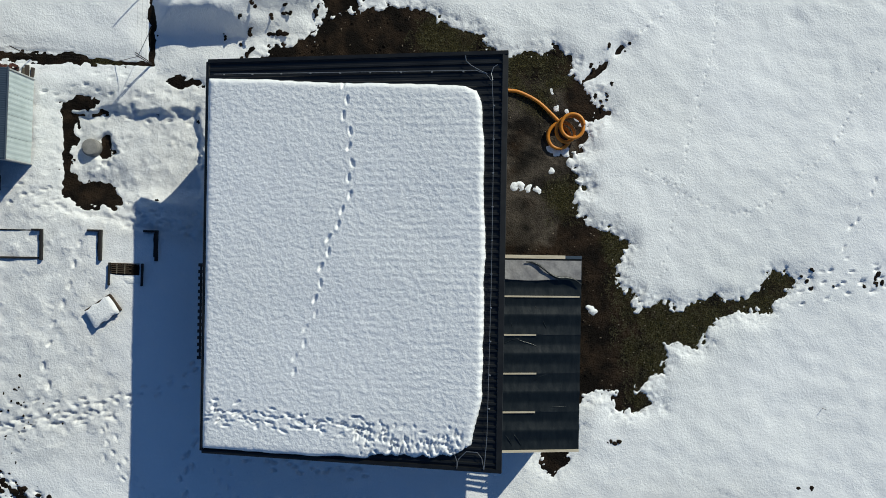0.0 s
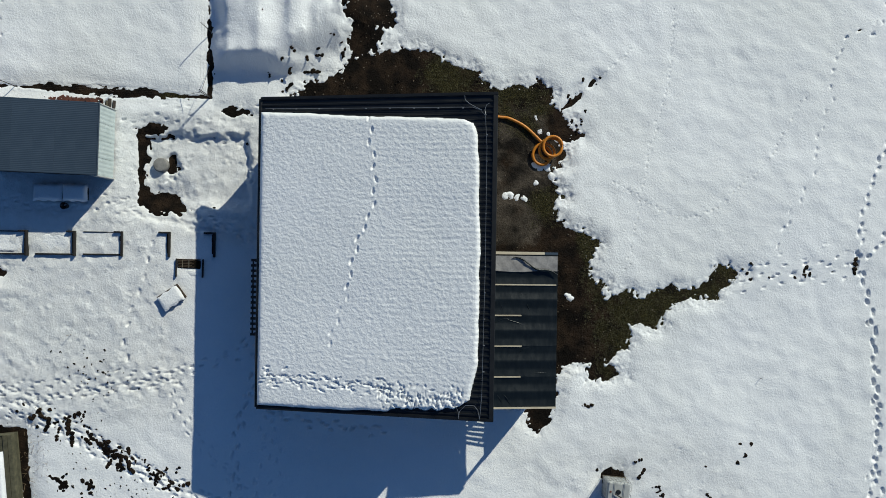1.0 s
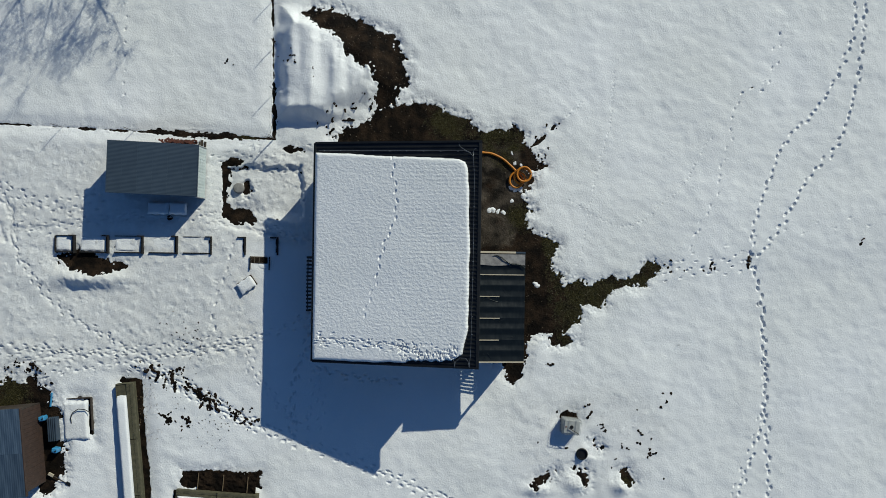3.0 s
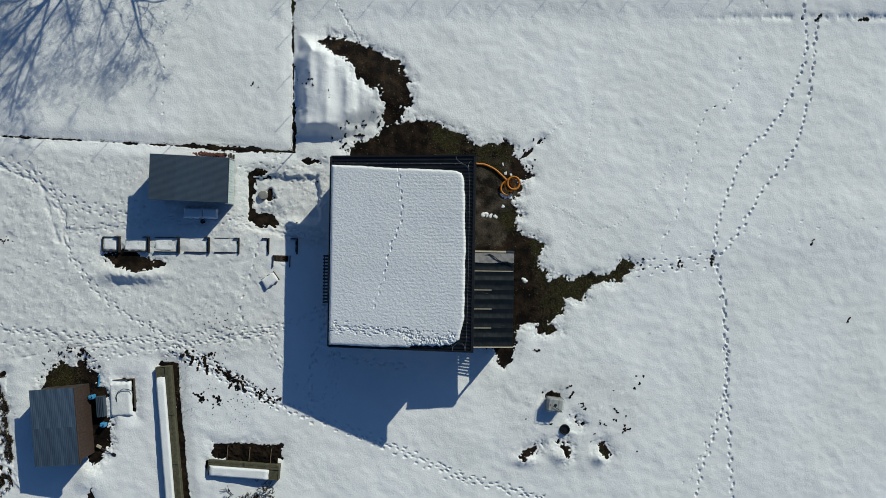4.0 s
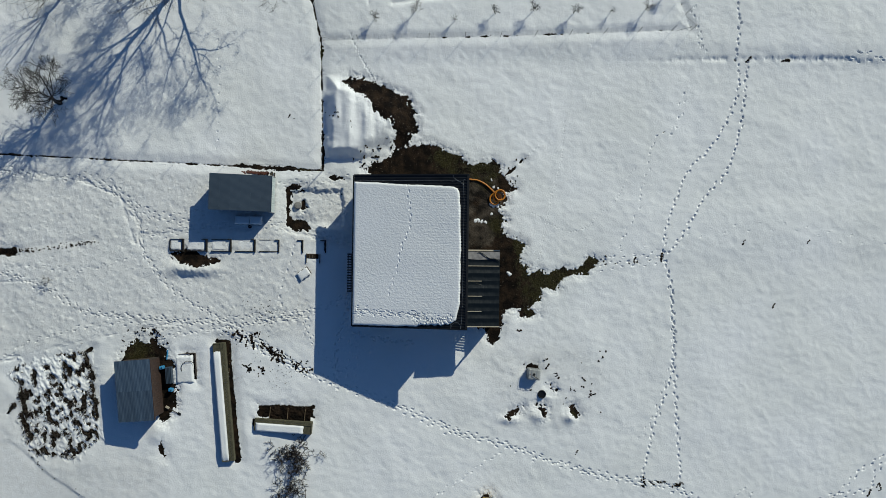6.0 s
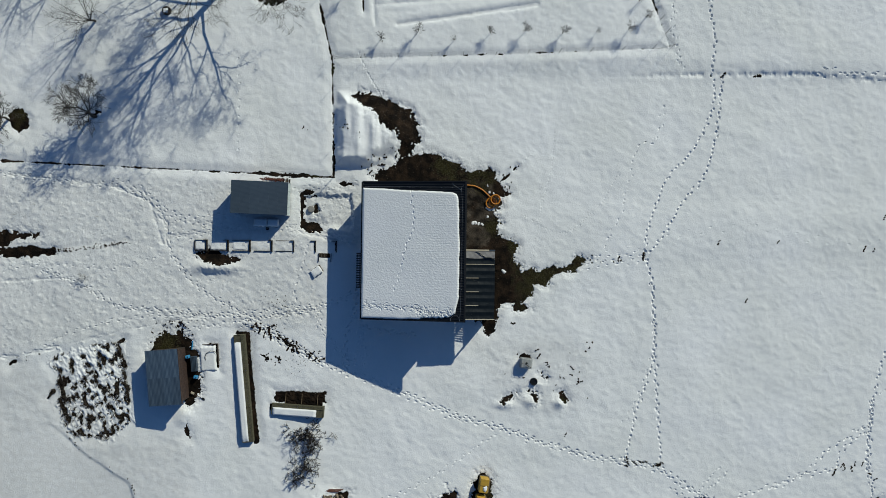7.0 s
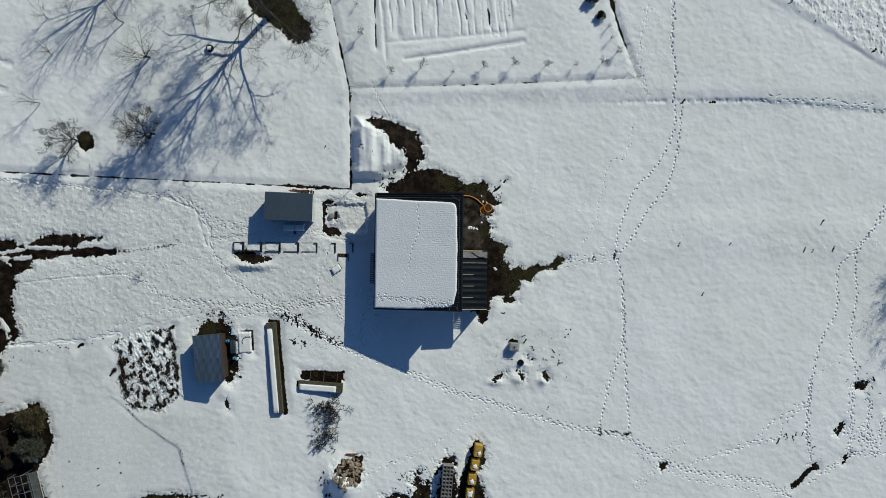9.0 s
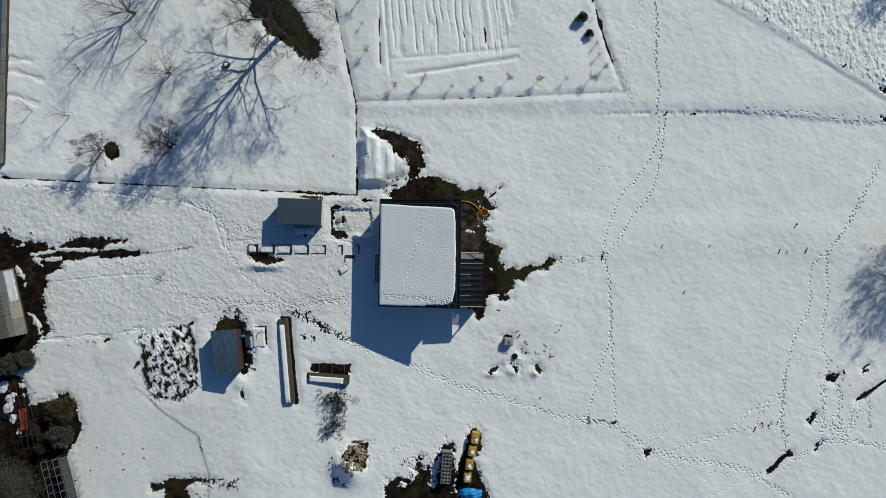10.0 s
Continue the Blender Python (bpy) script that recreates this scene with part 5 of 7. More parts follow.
edge -= 0.35 * (fbm(SU, SV, 0.35, 2, 102) - 0.35) * step(-5.7, -6.3, SV) * step(0.2, 1.2, SU)
cover = 0.20 * np.tanh(np.clip(edge, 0, None) / 0.09)
cover += np.where(edge > 0, 1, 0) * ((fbm(SU * 0.8, SV * 1.2, 0.078, 1, 103) - 0.5) * 0.019 + (fbm(SU * 0.9, SV * 1.15, 0.20, 1, 106) - 0.5) * 0.006 + (fbm(SU, SV, 2.5, 2, 104) - 0.5) * 0.05
                                     + 0.0032 * np.sin((SV + 0.10 * (fbm(SU, SV, 1.2, 2, 108) - 0.5)) * 2 * math.pi / PITCH) * (0.25 + 0.75 * ridged) * (fbm(SU, SV, 2.0, 2, 107) + 0.3))


def roof_press(u, v, turn, long, wide, deep):
    i0, i1 = np.searchsorted(su, (u - long * 1.6, u + long * 1.6))
    j0, j1 = np.searchsorted(sv, (v - long * 1.6, v + long * 1.6))
    dx, dy = SU[i0:i1, j0:j1] - u, SV[i0:i1, j0:j1] - v
    a, b = dx * math.cos(turn) + dy * math.sin(turn), -dx * math.sin(turn) + dy * math.cos(turn)
    q = (2 * a / long) ** 2 + (2 * b / wide) ** 2
    cover[i0:i1, j0:j1] += deep * (-np.exp(-q ** 1.5) + 0.2 * np.exp(-(q - 2.2) ** 2))


side = 1
for u, v, turn in along([(-0.25, 5.75), (-0.19, 4.83), (0.03, 3.15), (-0.09, 2.03), (-0.55, 0.9), (-0.92, -0.23), (-1.09, -1.55), (-1.37, -2.32), (-1.83, -3.66), (-2.12, -4.24)], 0.52):
    side = -side
    fade = 1.0 if v > -1.8 else 0.5
    roof_press(u + side * 0.07 + rng.normal(0, 0.02), v + rng.normal(0, 0.03), turn + side * 0.15 + rng.normal(0, 0.15), 0.28, 0.115, 0.085 * fade)
for _ in range(110):
    u = rng.uniform(-4.95, 0.9)
    roof_press(u, -5.30 - 0.05 * (u + 4.9) + rng.normal(0, 0.2), rng.normal(0, 0.35), rng.uniform(0.12, 0.36), rng.uniform(0.06, 0.11), rng.uniform(0.03, 0.10))
for _ in range(230):
    u = rng.uniform(0.3, 4.1)
    roof_press(u, -6.02 + rng.normal(0, 0.28) + 0.25 * (u < 1.4), rng.normal(1.57, 0.5), rng.uniform(0.10, 0.30), rng.uniform(0.06, 0.10), rng.uniform(0.02, 0.07))
cover = np.where(edge > 0.06, np.maximum(cover, 0.06), cover)
keep = edge > -0.15
idx = -np.ones(SU.shape, dtype=np.int64)
inside = (keep[:-1, :-1] & keep[1:, :-1] & keep[1:, 1:] & keep[:-1, 1:])
quads = np.stack([np.arange(SU.size).reshape(SU.shape)[a, b] for a, b in ((slice(None, -1), slice(None, -1)), (slice(1, None), slice(None, -1)), (slice(1, None), slice(1, None)), (slice(None, -1), slice(1, None)))], -1)[inside]
used = np.unique(quads)
renumber = np.zeros(SU.size, dtype=np.int64)
renumber[used] = np.arange(len(used))
slab_z = roof_z(SU) + cover + 0.05 * np.clip(edge / 0.05, -1.3, 0.6)
slab = bpy.data.meshes.new("roof_snow")
slab.from_pydata(np.stack([SU, SV, slab_z], -1).reshape(-1, 3)[used].tolist(), [], renumber[quads].tolist())
slab.polygons.foreach_set("use_smooth", [True] * len(slab.polygons))
whole("roof_snow", slab, ROOF_SNOW, "thick dimpled white snow slab lying on the roof", "snow", m=HOUSE)

# the lean-to: a timber frame under lapped black film
lean = thing("lean_to", HOUSE, "timber lean-to covered with sagging black roofing film", "lean-to")
LU0, LU1, LV0, LV1, BAY = 4.57, 8.02, -6.65, 0.12, 1.354


def lean_z(u):
    return 4.10 - (u - LU0) * 0.115


def slanted(u0, u1, v0, v1, lo, hi):
    """A bar that follows the lean-to's slope."""
    ring = ((u0, v0), (u1, v0), (u1, v1), (u0, v1))
    return Build().add([(u, v, lean_z(u) + dz) for dz in (lo, hi) for u, v in ring],
                       [(3, 2, 1, 0), (4, 5, 6, 7), (0, 1, 5, 4), (1, 2, 6, 5), (2, 3, 7, 6), (3, 0, 4, 7)])


for v in (LV0 + 0.08, (LV0 + LV1) / 2, LV1 - 0.08):
    part("post", Build().box(7.80, 7.94, v - 0.07, v + 0.07, -0.9, lean_z(7.9) - 0.18), FRESH_WOOD, lean)
part("beam", Build().box(7.79, 7.95, LV0 + 0.02, LV1 - 0.02, lean_z(7.9) - 0.32, lean_z(7.9) - 0.17), FRESH_WOOD, lean)
for k in range(6):
    v = LV1 - k * BAY
    part("rafter", slanted(LU0, LU1 - 0.04, v - 0.05 if k < 5 else v, v + 0.05 if k else v, -0.16, -0.02), FRESH_WOOD, lean)
for k in range(5):
    b, nu, nv = Build(), 13, 25
    top = LV1 - k * BAY
    for i in range(nu):
        for j in range(nv):
            h, u = j / (nv - 1), LU0 + (LU1 - LU0) * i / (nu - 1)
            v = top - BAY * h + 0.03 * (1 - h) * (k > 0)
            half = (2 * h) % 1.0 if h < 1 else 1.0
            sag = 0.065 * (1 - abs(2 * half - 1) ** 1.2) * (0.6 + 0.4 * math.sin(math.pi * i / (nu - 1))) + 0.05 * (0.5 - abs(h - 0.5)) * -1
            crease = 0.012 * math.sin(9 * u + 3 * v + k) * math.sin(5 * v - 2 * u)
            b.v.append((u, v, lean_z(u) + 0.012 - sag + crease + 0.006 * (4 - k)))
    b.f = [(i * nv + j, i * nv + j + 1, (i + 1) * nv + j + 1, (i + 1) * nv + j) for i in range(nu - 1) for j in range(nv - 1)]
    film = part("film", b, FILM, lean, smooth=True)
for v, u1 in ((LV1 - BAY, LU1 - 0.06), (LV1 - 2 * BAY, 6.42), (LV1 - 3 * BAY, 6.45), (LV1 - 4 * BAY, 6.42)):
    part("batten", slanted(LU0 + 0.1, u1, v - 0.028, v + 0.028, 0.02, 0.055), FRESH_WOOD, lean, "pale pine batten")
part("edge_board", slanted(LU0, LU1, LV0 - 0.06, LV0 + 0.02, -0.20, 0.05), FRESH_WOOD, lean)
part("edge_board", slanted(LU0, LU1 - 0.6, LV1 - 0.02, LV1 + 0.10, -0.12, 0.05), FRESH_WOOD, lean)
part("edge_board", slanted(LU1 - 0.62, LU1, LV1 - 0.01, LV1 + 0.09, -0.10, 0.045), GREY_SHEET, lean)
b, nu, nv = Build(), 26, 14
for i in range(nu):
    for j in range(nv):
        u, h = LU0 + (LU1 - LU0 - 0.02) * i / (nu - 1), j / (nv - 1)
        wave = 0.014 * math.sin(4.1 * u + 5 * h) + 0.012 * math.sin(11 * u - 7 * h) + 0.008 * math.sin(23 * u + 9 * h)
        b.v.append((u, LV1 - 0.08 - (0.68 + 0.03 * math.sin(2.3 * u)) * h, lean_z(u) + 0.08 + wave * (0.4 + h * 0.6)))
b.f = [(i * nv + j, i * nv + j + 1, (i + 1) * nv + j + 1, (i + 1) * nv + j) for i in range(nu - 1) for j in range(nv - 1)]
part("folded_sheet", b, GREY_FILM, lean, "crumpled grey plastic sheet", smooth=True)
fold, n = Build(), 20
for i in range(n + 1):
    h = i / n
    u, v, half = 6.0 + 2.0 * h, LV1 - 0.14 - 0.80 * h + 0.09 * math.sin(9 * h), 0.02 + 0.06 * h * (1.3 - h) + 0.025 * math.sin(11 * h + 0.4) * h
    for k in range(5):
        c = k / 2 - 1
        fold.v.append((u + 0.4 * half * c, v + half * c, lean_z(u) + 0.13 + 0.05 * (1 - c * c) + 0.012 * math.sin(19 * h + 2 * k)))
fold.f = [(i * 5 + k, i * 5 + k + 1, i * 5 + k + 6, i * 5 + k + 5) for i in range(n) for k in range(4)]
part("film_fold", fold, FILM, lean, smooth=True)
for u, v, turn, long in ((5.3, -1.6, -1.2, 0.9), (6.36, -1.56, -1.07, 1.25), (5.2, -2.9, 0.25, 0.8), (6.6, -3.1, 2.7, 1.0), (5.0, -4.4, -0.5, 0.7), (6.4, -4.2, 0.5, 0.7), (5.2, -5.9, -0.9, 0.7), (5.6, -6.0, -0.9, 0.6), (6.9, -5.2, 0.2, 0.8)):
    line = [(u + long * s * math.cos(turn), v + long * s * math.sin(turn) + 0.04 * math.sin(5 * s + u)) for s in np.linspace(0, 1, 7)]
    part("crease", Build().tube([(a, c, lean_z(a) - 0.012) for a, c in line], [0.005, 0.014, 0.018, 0.020, 0.017, 0.013, 0.005], 6), FILM, lean, smooth=True)
# unseen board, added to keep sunlight out above the beam
part("fascia", Build().box(7.95, 7.98, LV0 + 0.02, LV1 - 0.02, lean_z(7.95) - 0.34, lean_z(7.95) - 0.05), DARK_WOOD, lean)
for k in range(26):
    z0 = -0.75 + k * 0.155
    if z0 < 2.5:
        part("side_board", Build().box(7.95, 7.98, LV0 + 0.02, LV1 - 0.02, z0, z0 + 0.157), DARK_WOOD, lean)
    elif z0 < lean_z(7.95) - 0.5:
        part("side_board", Build().box(7.95, 7.98, -4.2, LV1 - 0.02, z0, z0 + 0.157), DARK_WOOD, lean)
for k in range(16):
    z0 = -0.75 + k * 0.177
    part("slat", Build().box(4.57, 7.79, LV0 + 0.05, LV0 + 0.08, z0, z0 + 0.12), DARK_WOOD, lean)
for u in (5.9, 7.0):
    part("stud", Build().box(u, u + 0.06, LV0 + 0.08, LV0 + 0.14, -0.75, 2.0), DARK_WOOD, lean)

# slatted canopy on the wall below the low eave
canopy = thing("slatted_canopy", HOUSE, "dark timber slatted canopy fixed to the wall", "canopy")
for u in (-5.68, -5.40, -5.12):
    part("rail", Build().box(u - 0.03, u + 0.03, -3.75, -0.30, 2.98, 3.06), DARK_WOOD, canopy)
for k in range(15):
    v = -0.34 - k * 0.24
    part("slat", Build().box(-5.76, -4.56, v - 0.06, v + 0.06, 3.06, 3.11), DARK_WOOD, canopy)
for v in (-0.4, -2.0, -3.65):
    part("bracket", Build().tube([(-4.56, v, 2.3), (-5.6, v, 2.98)], 0.03, 6), DARK_WOOD, canopy)


# ---- trees, saplings and shrubs ----
def grow(b, p, d, length, r, level, rnd, lift=0.12, wander=0.16, many=5, thin=0.010):
    """A branch with its side branches, bending upwards as it goes."""
    n = 5 if level > 1 else 3 if level == 1 else 1
    pts, way = [p.copy()], d.normalized()
    for _ in range(n):
        way = (way + Vector((rnd.gauss(0, wander), rnd.gauss(0, wander), rnd.gauss(0, wander * 0.7) + lift))).normalized()
        pts.append(pts[-1] + way * (length / n))
    radii = [max(r * (1 - 0.75 * i / n), thin * 0.7) for i in range(n + 1)]
    b.tube(pts, radii, 6 if r > 0.06 else 4 if r > 0.025 else 3, caps=False)
    if level <= 0:
        return
    count = many + rnd.randint(-1, 1)
    for k in range(count):
        h = 0.28 + 0.72 * (k + rnd.random() * 0.7) / count
        i = min(int(h * n), n - 1)
        at = pts[i].lerp(pts[i + 1], min(h * n - i, 1.0))
        base = (pts[i + 1] - pts[i]).normalized()
        side = base.orthogonal().normalized()
        side.rotate(Matrix.Rotation(rnd.uniform(0, 6.283), 3, base))
        spread = rnd.uniform(0.55, 1.05)
        grow(b, at, base * math.cos(spread) + side * math.sin(spread), length * rnd.uniform(0.42, 0.64) * (1.15 - 0.4 * h), max(radii[i] * 0.62, thin), level - 1, rnd, lift, wander * 1.1, many, thin)


def bare_tree(name, x, y, height, seed, label, group="", trunk=0.28, limbs=6, level=3, many=5, open_angle=0.9, girth=0.02, thin=0.010, lean=(0, 0), leader=True, lift=0.12, reach_out=1.0, turned=0.0, crooked=0.11, stout=1.0):
    rnd = random.Random(seed)
    tree = thing(name, set_on(x, y, turned), label, "tree", group)
    top, r = height * trunk, height * girth
    b, pts = Build(), []
    reach = height * (0.72 if leader else trunk)
    steps = 9
    for i in range(steps + 1):
        h = i / steps
        pts.append(Vector((lean[0] * h * h * height + 0.04 * height * h * math.sin(3 * h + seed), lean[1] * h * h * height + 0.03 * height * h * math.cos(2.3 * h + seed), -0.15 + (reach + 0.15) * h)))
    radii = [r * (1.35 if i == 0 else 1.0) * (1 - (0.72 if leader else 0.25) * i / steps) for i in range(steps + 1)]
    b.tube(pts, radii, 10, caps=True)
    part("trunk", b, BARK, tree, smooth=True)
    turn = rnd.uniform(0, 6.28)
    for k in range(limbs):
        h = trunk + (0.98 - trunk) * k / max(limbs - 1, 1) if leader else 1.0
        place = (h * 1.0 if leader else 1.0) * steps
        i = min(int(place), steps - 1)
        at = pts[i].lerp(pts[i + 1], place - i)
        turn += 2.4 + rnd.uniform(-0.4, 0.4)
        angle = open_angle * rnd.uniform(0.75, 1.15) * (1 - 0.45 * h if leader else 1)
        way = Vector((math.cos(turn) * math.sin(angle), math.sin(turn) * math.sin(angle), math.cos(angle)))
        b = Build()
        grow(b, at, way, ((height - at.z) * rnd.uniform(0.62, 0.82) + height * (0.12 if leader else 0)) * reach_out, radii[i] * rnd.uniform(0.5, 0.68) * stout, level, rnd, lift, crooked, many, thin)
        part("limb", b, BARK, tree)
    return tree


bare_tree("tall_tree", -20.9, 28.0, 15.5, 45, "tall bare broadleaf tree with long spreading limbs in the snow", trunk=0.20, limbs=15, level=4, many=6, open_angle=1.12, girth=0.022, thin=0.008, lift=0.10, reach_out=0.82, turned=160, crooked=0.21, stout=0.78)
orchard = "bare trees in the snowy orchard"
bare_tree("fruit_tree", -35.0, 13.2, 7.0, 11, "bare spreading fruit tree with a dark crooked crown", orchard, 0.26, 9, 3, 6, 0.72, 0.020, 0.012, (0, 0), False, 0.07, 0.86, crooked=0.15)
bare_tree("fruit_tree", -43.2, 12.8, 6.0, 12, "bare spreading fruit tree on a thawed dark patch", orchard, 0.24, 9, 3, 6, 0.76, 0.020, 0.012, (0, 0), False, 0.07, 0.86, crooked=0.13)
for x, y, h, seed, limbs, spread in ((-34.9, 22.7, 5.6, 13, 11, 0.55), (-39.3, 30.3, 7.6, 14, 12, 0.55), (-32.5, 37.6, 9.0, 20, 11, 0.50)):
    bare_tree("fruit_tree", x, y, h, seed, "slim bare fruit tree with straight rising shoots in snow", orchard, 0.17, limbs, 2, 6, spread, 0.022, 0.006, (0, 0), False, 0.03, 1.25, crooked=0.07, stout=0.7)
for x, y, h, seed in ((-37.8, 26.8, 5.2, 15), (-46.3, 27.1, 3.6, 16), (-45.9, 22.8, 4.0, 17), (-51.8, 17.7, 3.6, 18), (-47.3, 17.1, 4.2, 19)):
    bare_tree("young_tree", x, y, h, seed, "thin bare young fruit tree standing in snow", orchard, 0.30, 6, 1, 7, 0.45, 0.012, 0.008, (0, 0), False, 0.03, 1.25, crooked=0.05)
rows = "saplings along the orchard fence"
for k, (x, y, h) in enumerate(((-6.5, 21.4, 2.2), (-2.7, 22.3, 2.8), (1.0, 21.5, 2.0), (4.8, 22.3, 2.3), (8.5, 22.6, 2.6), (12.4, 22.4, 2.5), (16.0, 22.6, 1.9), (19.4, 22.9, 2.6),
                               (21.4, 24.4, 2.3), (20.6, 26.0, 2.0), (-10.0, 26.0, 2.4), (-10.6, 29.4, 1.6), (-11.0, 32.4, 3.0), (20.2, 27.4, 1.8))):
    bare_tree("sapling", x, y, h, 30 + k, "small bare sapling with fine twigs in the fenced orchard", rows, 0.30, 7, 2 if h > 2.1 else 1, 5, 0.5, 0.015, 0.008, (0, 0), False, 0.04, 0.62, crooked=0.07)
bare_tree("sapling", -35.8, -2.8, 1.3, 51, "small twiggy sapling beside trodden paths", "", 0.3, 6, 2, 5, 0.9, 0.014, 0.008, (0.03, 0), False)
# trees beyond the meadow's edge, whose shadows fall into it
bare_tree("field_tree", 64.4, -2.4, 9.0, 61, "dense bare tree at the meadow's edge", "", 0.28, 24, 3, 7, 1.4, 0.02, 0.010, (0, 0), False, 0.04, 1.05, crooked=0.06, stout=0.55)
bare_tree("field_tree", 70.0, 46.5, 11.0, 62, "tall bare tree beyond the lane", "", 0.2, 10, 3, 6, 0.9, 0.02, 0.015, (0, 0), True)


def shrub(name, x, y, radius, height, stems, seed, label, mat, level=2, many=4, thin=0.010):
    rnd = random.Random(seed)
    bush = thing(name, set_on(x, y), label, "shrub")
    for k in range(stems):
        a, tilt = rnd.uniform(0, 6.283), rnd.uniform(0.2, 1.25)
        b = Build()
        start = Vector((rnd.gauss(0, radius * 0.22), rnd.gauss(0, radius * 0.22), -0.05))
        grow(b, start, Vector((math.cos(a) * math.sin(tilt), math.sin(a) * math.sin(tilt), math.cos(tilt))), height * rnd.uniform(0.6, 1.1), 0.026, level, rnd, 0.0, 0.34, many, thin)
        part("stem", b, mat, bush)
    return bush


shrub("berry_shrub", -14.2, -19.4, 3.0, 1.45, 46, 71, "tangled dark bare berry shrub in the snow", DARK_BARK, 2, 4, 0.024)
shrub("berry_shrub", -14.5, -22.5, 2.6, 1.4, 30, 72, "tangled dark bare berry shrub in the snow", DARK_BARK, 2, 4, 0.024)


def foliage(count, radius, height, seed, leaf, skirt=0.5, lumps=14):
    """A crown of many small leaf sprays gathered in uneven clumps."""
    rnd, b = random.Random(seed), Build()
    centres = []
    for k in range(lumps):
        a, h = rnd.uniform(0, 6.283), rnd.random()
        r = radius * (1 - h * skirt) * rnd.uniform(0.35, 0.8)
        centres.append(Vector((r * math.cos(a), r * math.sin(a), height * (0.12 + 0.8 * h))))
    for _ in range(count):
        c = rnd.choice(centres)
        size = radius * rnd.uniform(0.2, 0.48)
        way = Vector((rnd.gauss(0, 1), rnd.gauss(0, 1), rnd.gauss(0.3, 0.8))).normalized()
        p = c + way * size
        if p.z < 0.05:
            p.z = 0.05 + rnd.random() * 0.3
        out = (way + Vector((rnd.gauss(0, 0.4), rnd.gauss(0, 0.4), rnd.gauss(0.1, 0.4)))).normalized()
        side = out.orthogonal().normalized()
        side.rotate(Matrix.Rotation(rnd.uniform(0, 6.28), 3, out))
        long, wide = leaf * rnd.uniform(0.7, 1.4), leaf * rnd.uniform(0.25, 0.45)
        b.add([p - out * long * 0.4, p + side * wide, p + out * long, p - side * wide], [(0, 1, 2, 3)])
    return b


def evergreen(name, x, y, radius, height, seed, count, leaf, mat, label, skirt=0.6, lumps=16):
    tree = thing(name, set_on(x, y), label, "shrub" if height < 3 else "tree")
    part("trunk", Build().tube([(0, 0, -0.1), (0.03, 0.02, height * 0.45), (0, 0, height * 0.85)], [radius * 0.07, radius * 0.05, 0.02], 8), BARK, tree)
    part("crown", foliage(count, radius, height, seed, leaf, skirt, lumps), mat, tree)


evergreen("spruce_tree", -53.6, -28.6, 3.9, 5.5, 81, 26000, 0.13, NEEDLES, "large dense blue-green conifer beside the greenhouse frame", 0.7, 30)
evergreen("orchard_shrub", 19.4, 28.8, 0.62, 0.8, 73, 1500, 0.10, KALE, "low dark shrub beside the orchard fence", 0.4, 9)
evergreen("orchard_shrub", 18.3, 30.8, 0.80, 1.1, 74, 2200, 0.10, OLIVE_LEAVES, "rounded brown shrub beside the orchard fence", 0.4, 9)
evergreen("garden_shrub", -48.3, -20.0, 1.9, 1.7, 82, 5000, 0.16, OLIVE_LEAVES, "bronze-brown evergreen shrub on thawed ground", 0.4)
evergreen("garden_shrub", -48.2, -22.9, 1.7, 1.8, 83, 5000, 0.16, NEEDLES, "dark green evergreen shrub on thawed ground", 0.4)
evergreen("climbing_plant", -51.2, -22.6, 1.0, 1.7, 86, 2400, 0.13, KALE, "dark withered climbing plant on the trellis frame", 0.3, 9)
evergreen("climbing_plant", -50.3, -24.3, 1.0, 1.6, 87, 2400, 0.13, KALE, "dark withered climbing plant beside the greenhouse frame", 0.3, 9)
evergreen("hedge_shrub", -54.3, -13.9, 1.5, 1.6, 84, 4000, 0.16, NEEDLES, "dark evergreen shrub beside the outbuilding", 0.4)
evergreen("hedge_shrub", -52.3, -13.4, 1.2, 1.3, 85, 3000, 0.15, NEEDLES, "dark evergreen shrub beside the outbuilding", 0.4)


# ---- fences ----
def wire_fence(name, line, gap, height, wires, label, mat=DARK_WOOD, radius=0.018, brace_ends=True):
    fence = thing(name, Matrix.Identity(4), label, "fence")
    post_mesh = Build().tube([(0, 0, -0.2), (0, 0, height - 0.03), (0, 0, height)], [radius, radius, radius * 0.6], 7).mesh("post")
    tops = []
    for px, py, turn in along(line, gap):
        post = part("post", post_mesh, mat, fence)
        post.location = (px, py, land_at(px, py))
        post.rotation_euler = (rng.normal(0, 0.02), rng.normal(0, 0.02), rng.uniform(0, 6))
        tops.append(Vector((px, py, land_at(px, py))))
    for k in range(wires):
        h = height * (0.12 + 0.84 * k / max(wires - 1, 1))
        part("wire", Build().tube([p + Vector((0, 0, h + rng.normal(0, 0.01))) for p in tops], 0.0022, 3), DARK_WOOD, fence)
    if brace_ends:
        for (ax, ay), (bx, by) in ((line[0], line[1]), (line[-1], line[-2])):
            s = 1.4 / math.hypot(bx - ax, by - ay)
            cx, cy = ax + (bx - ax) * s, ay + (by - ay) * s
            part("brace", Build().tube([(ax, ay, land_at(ax, ay) + height * 0.85), (cx, cy, land_at(cx, cy))], radius * 0.55, 6), mat, fence)
    return fence


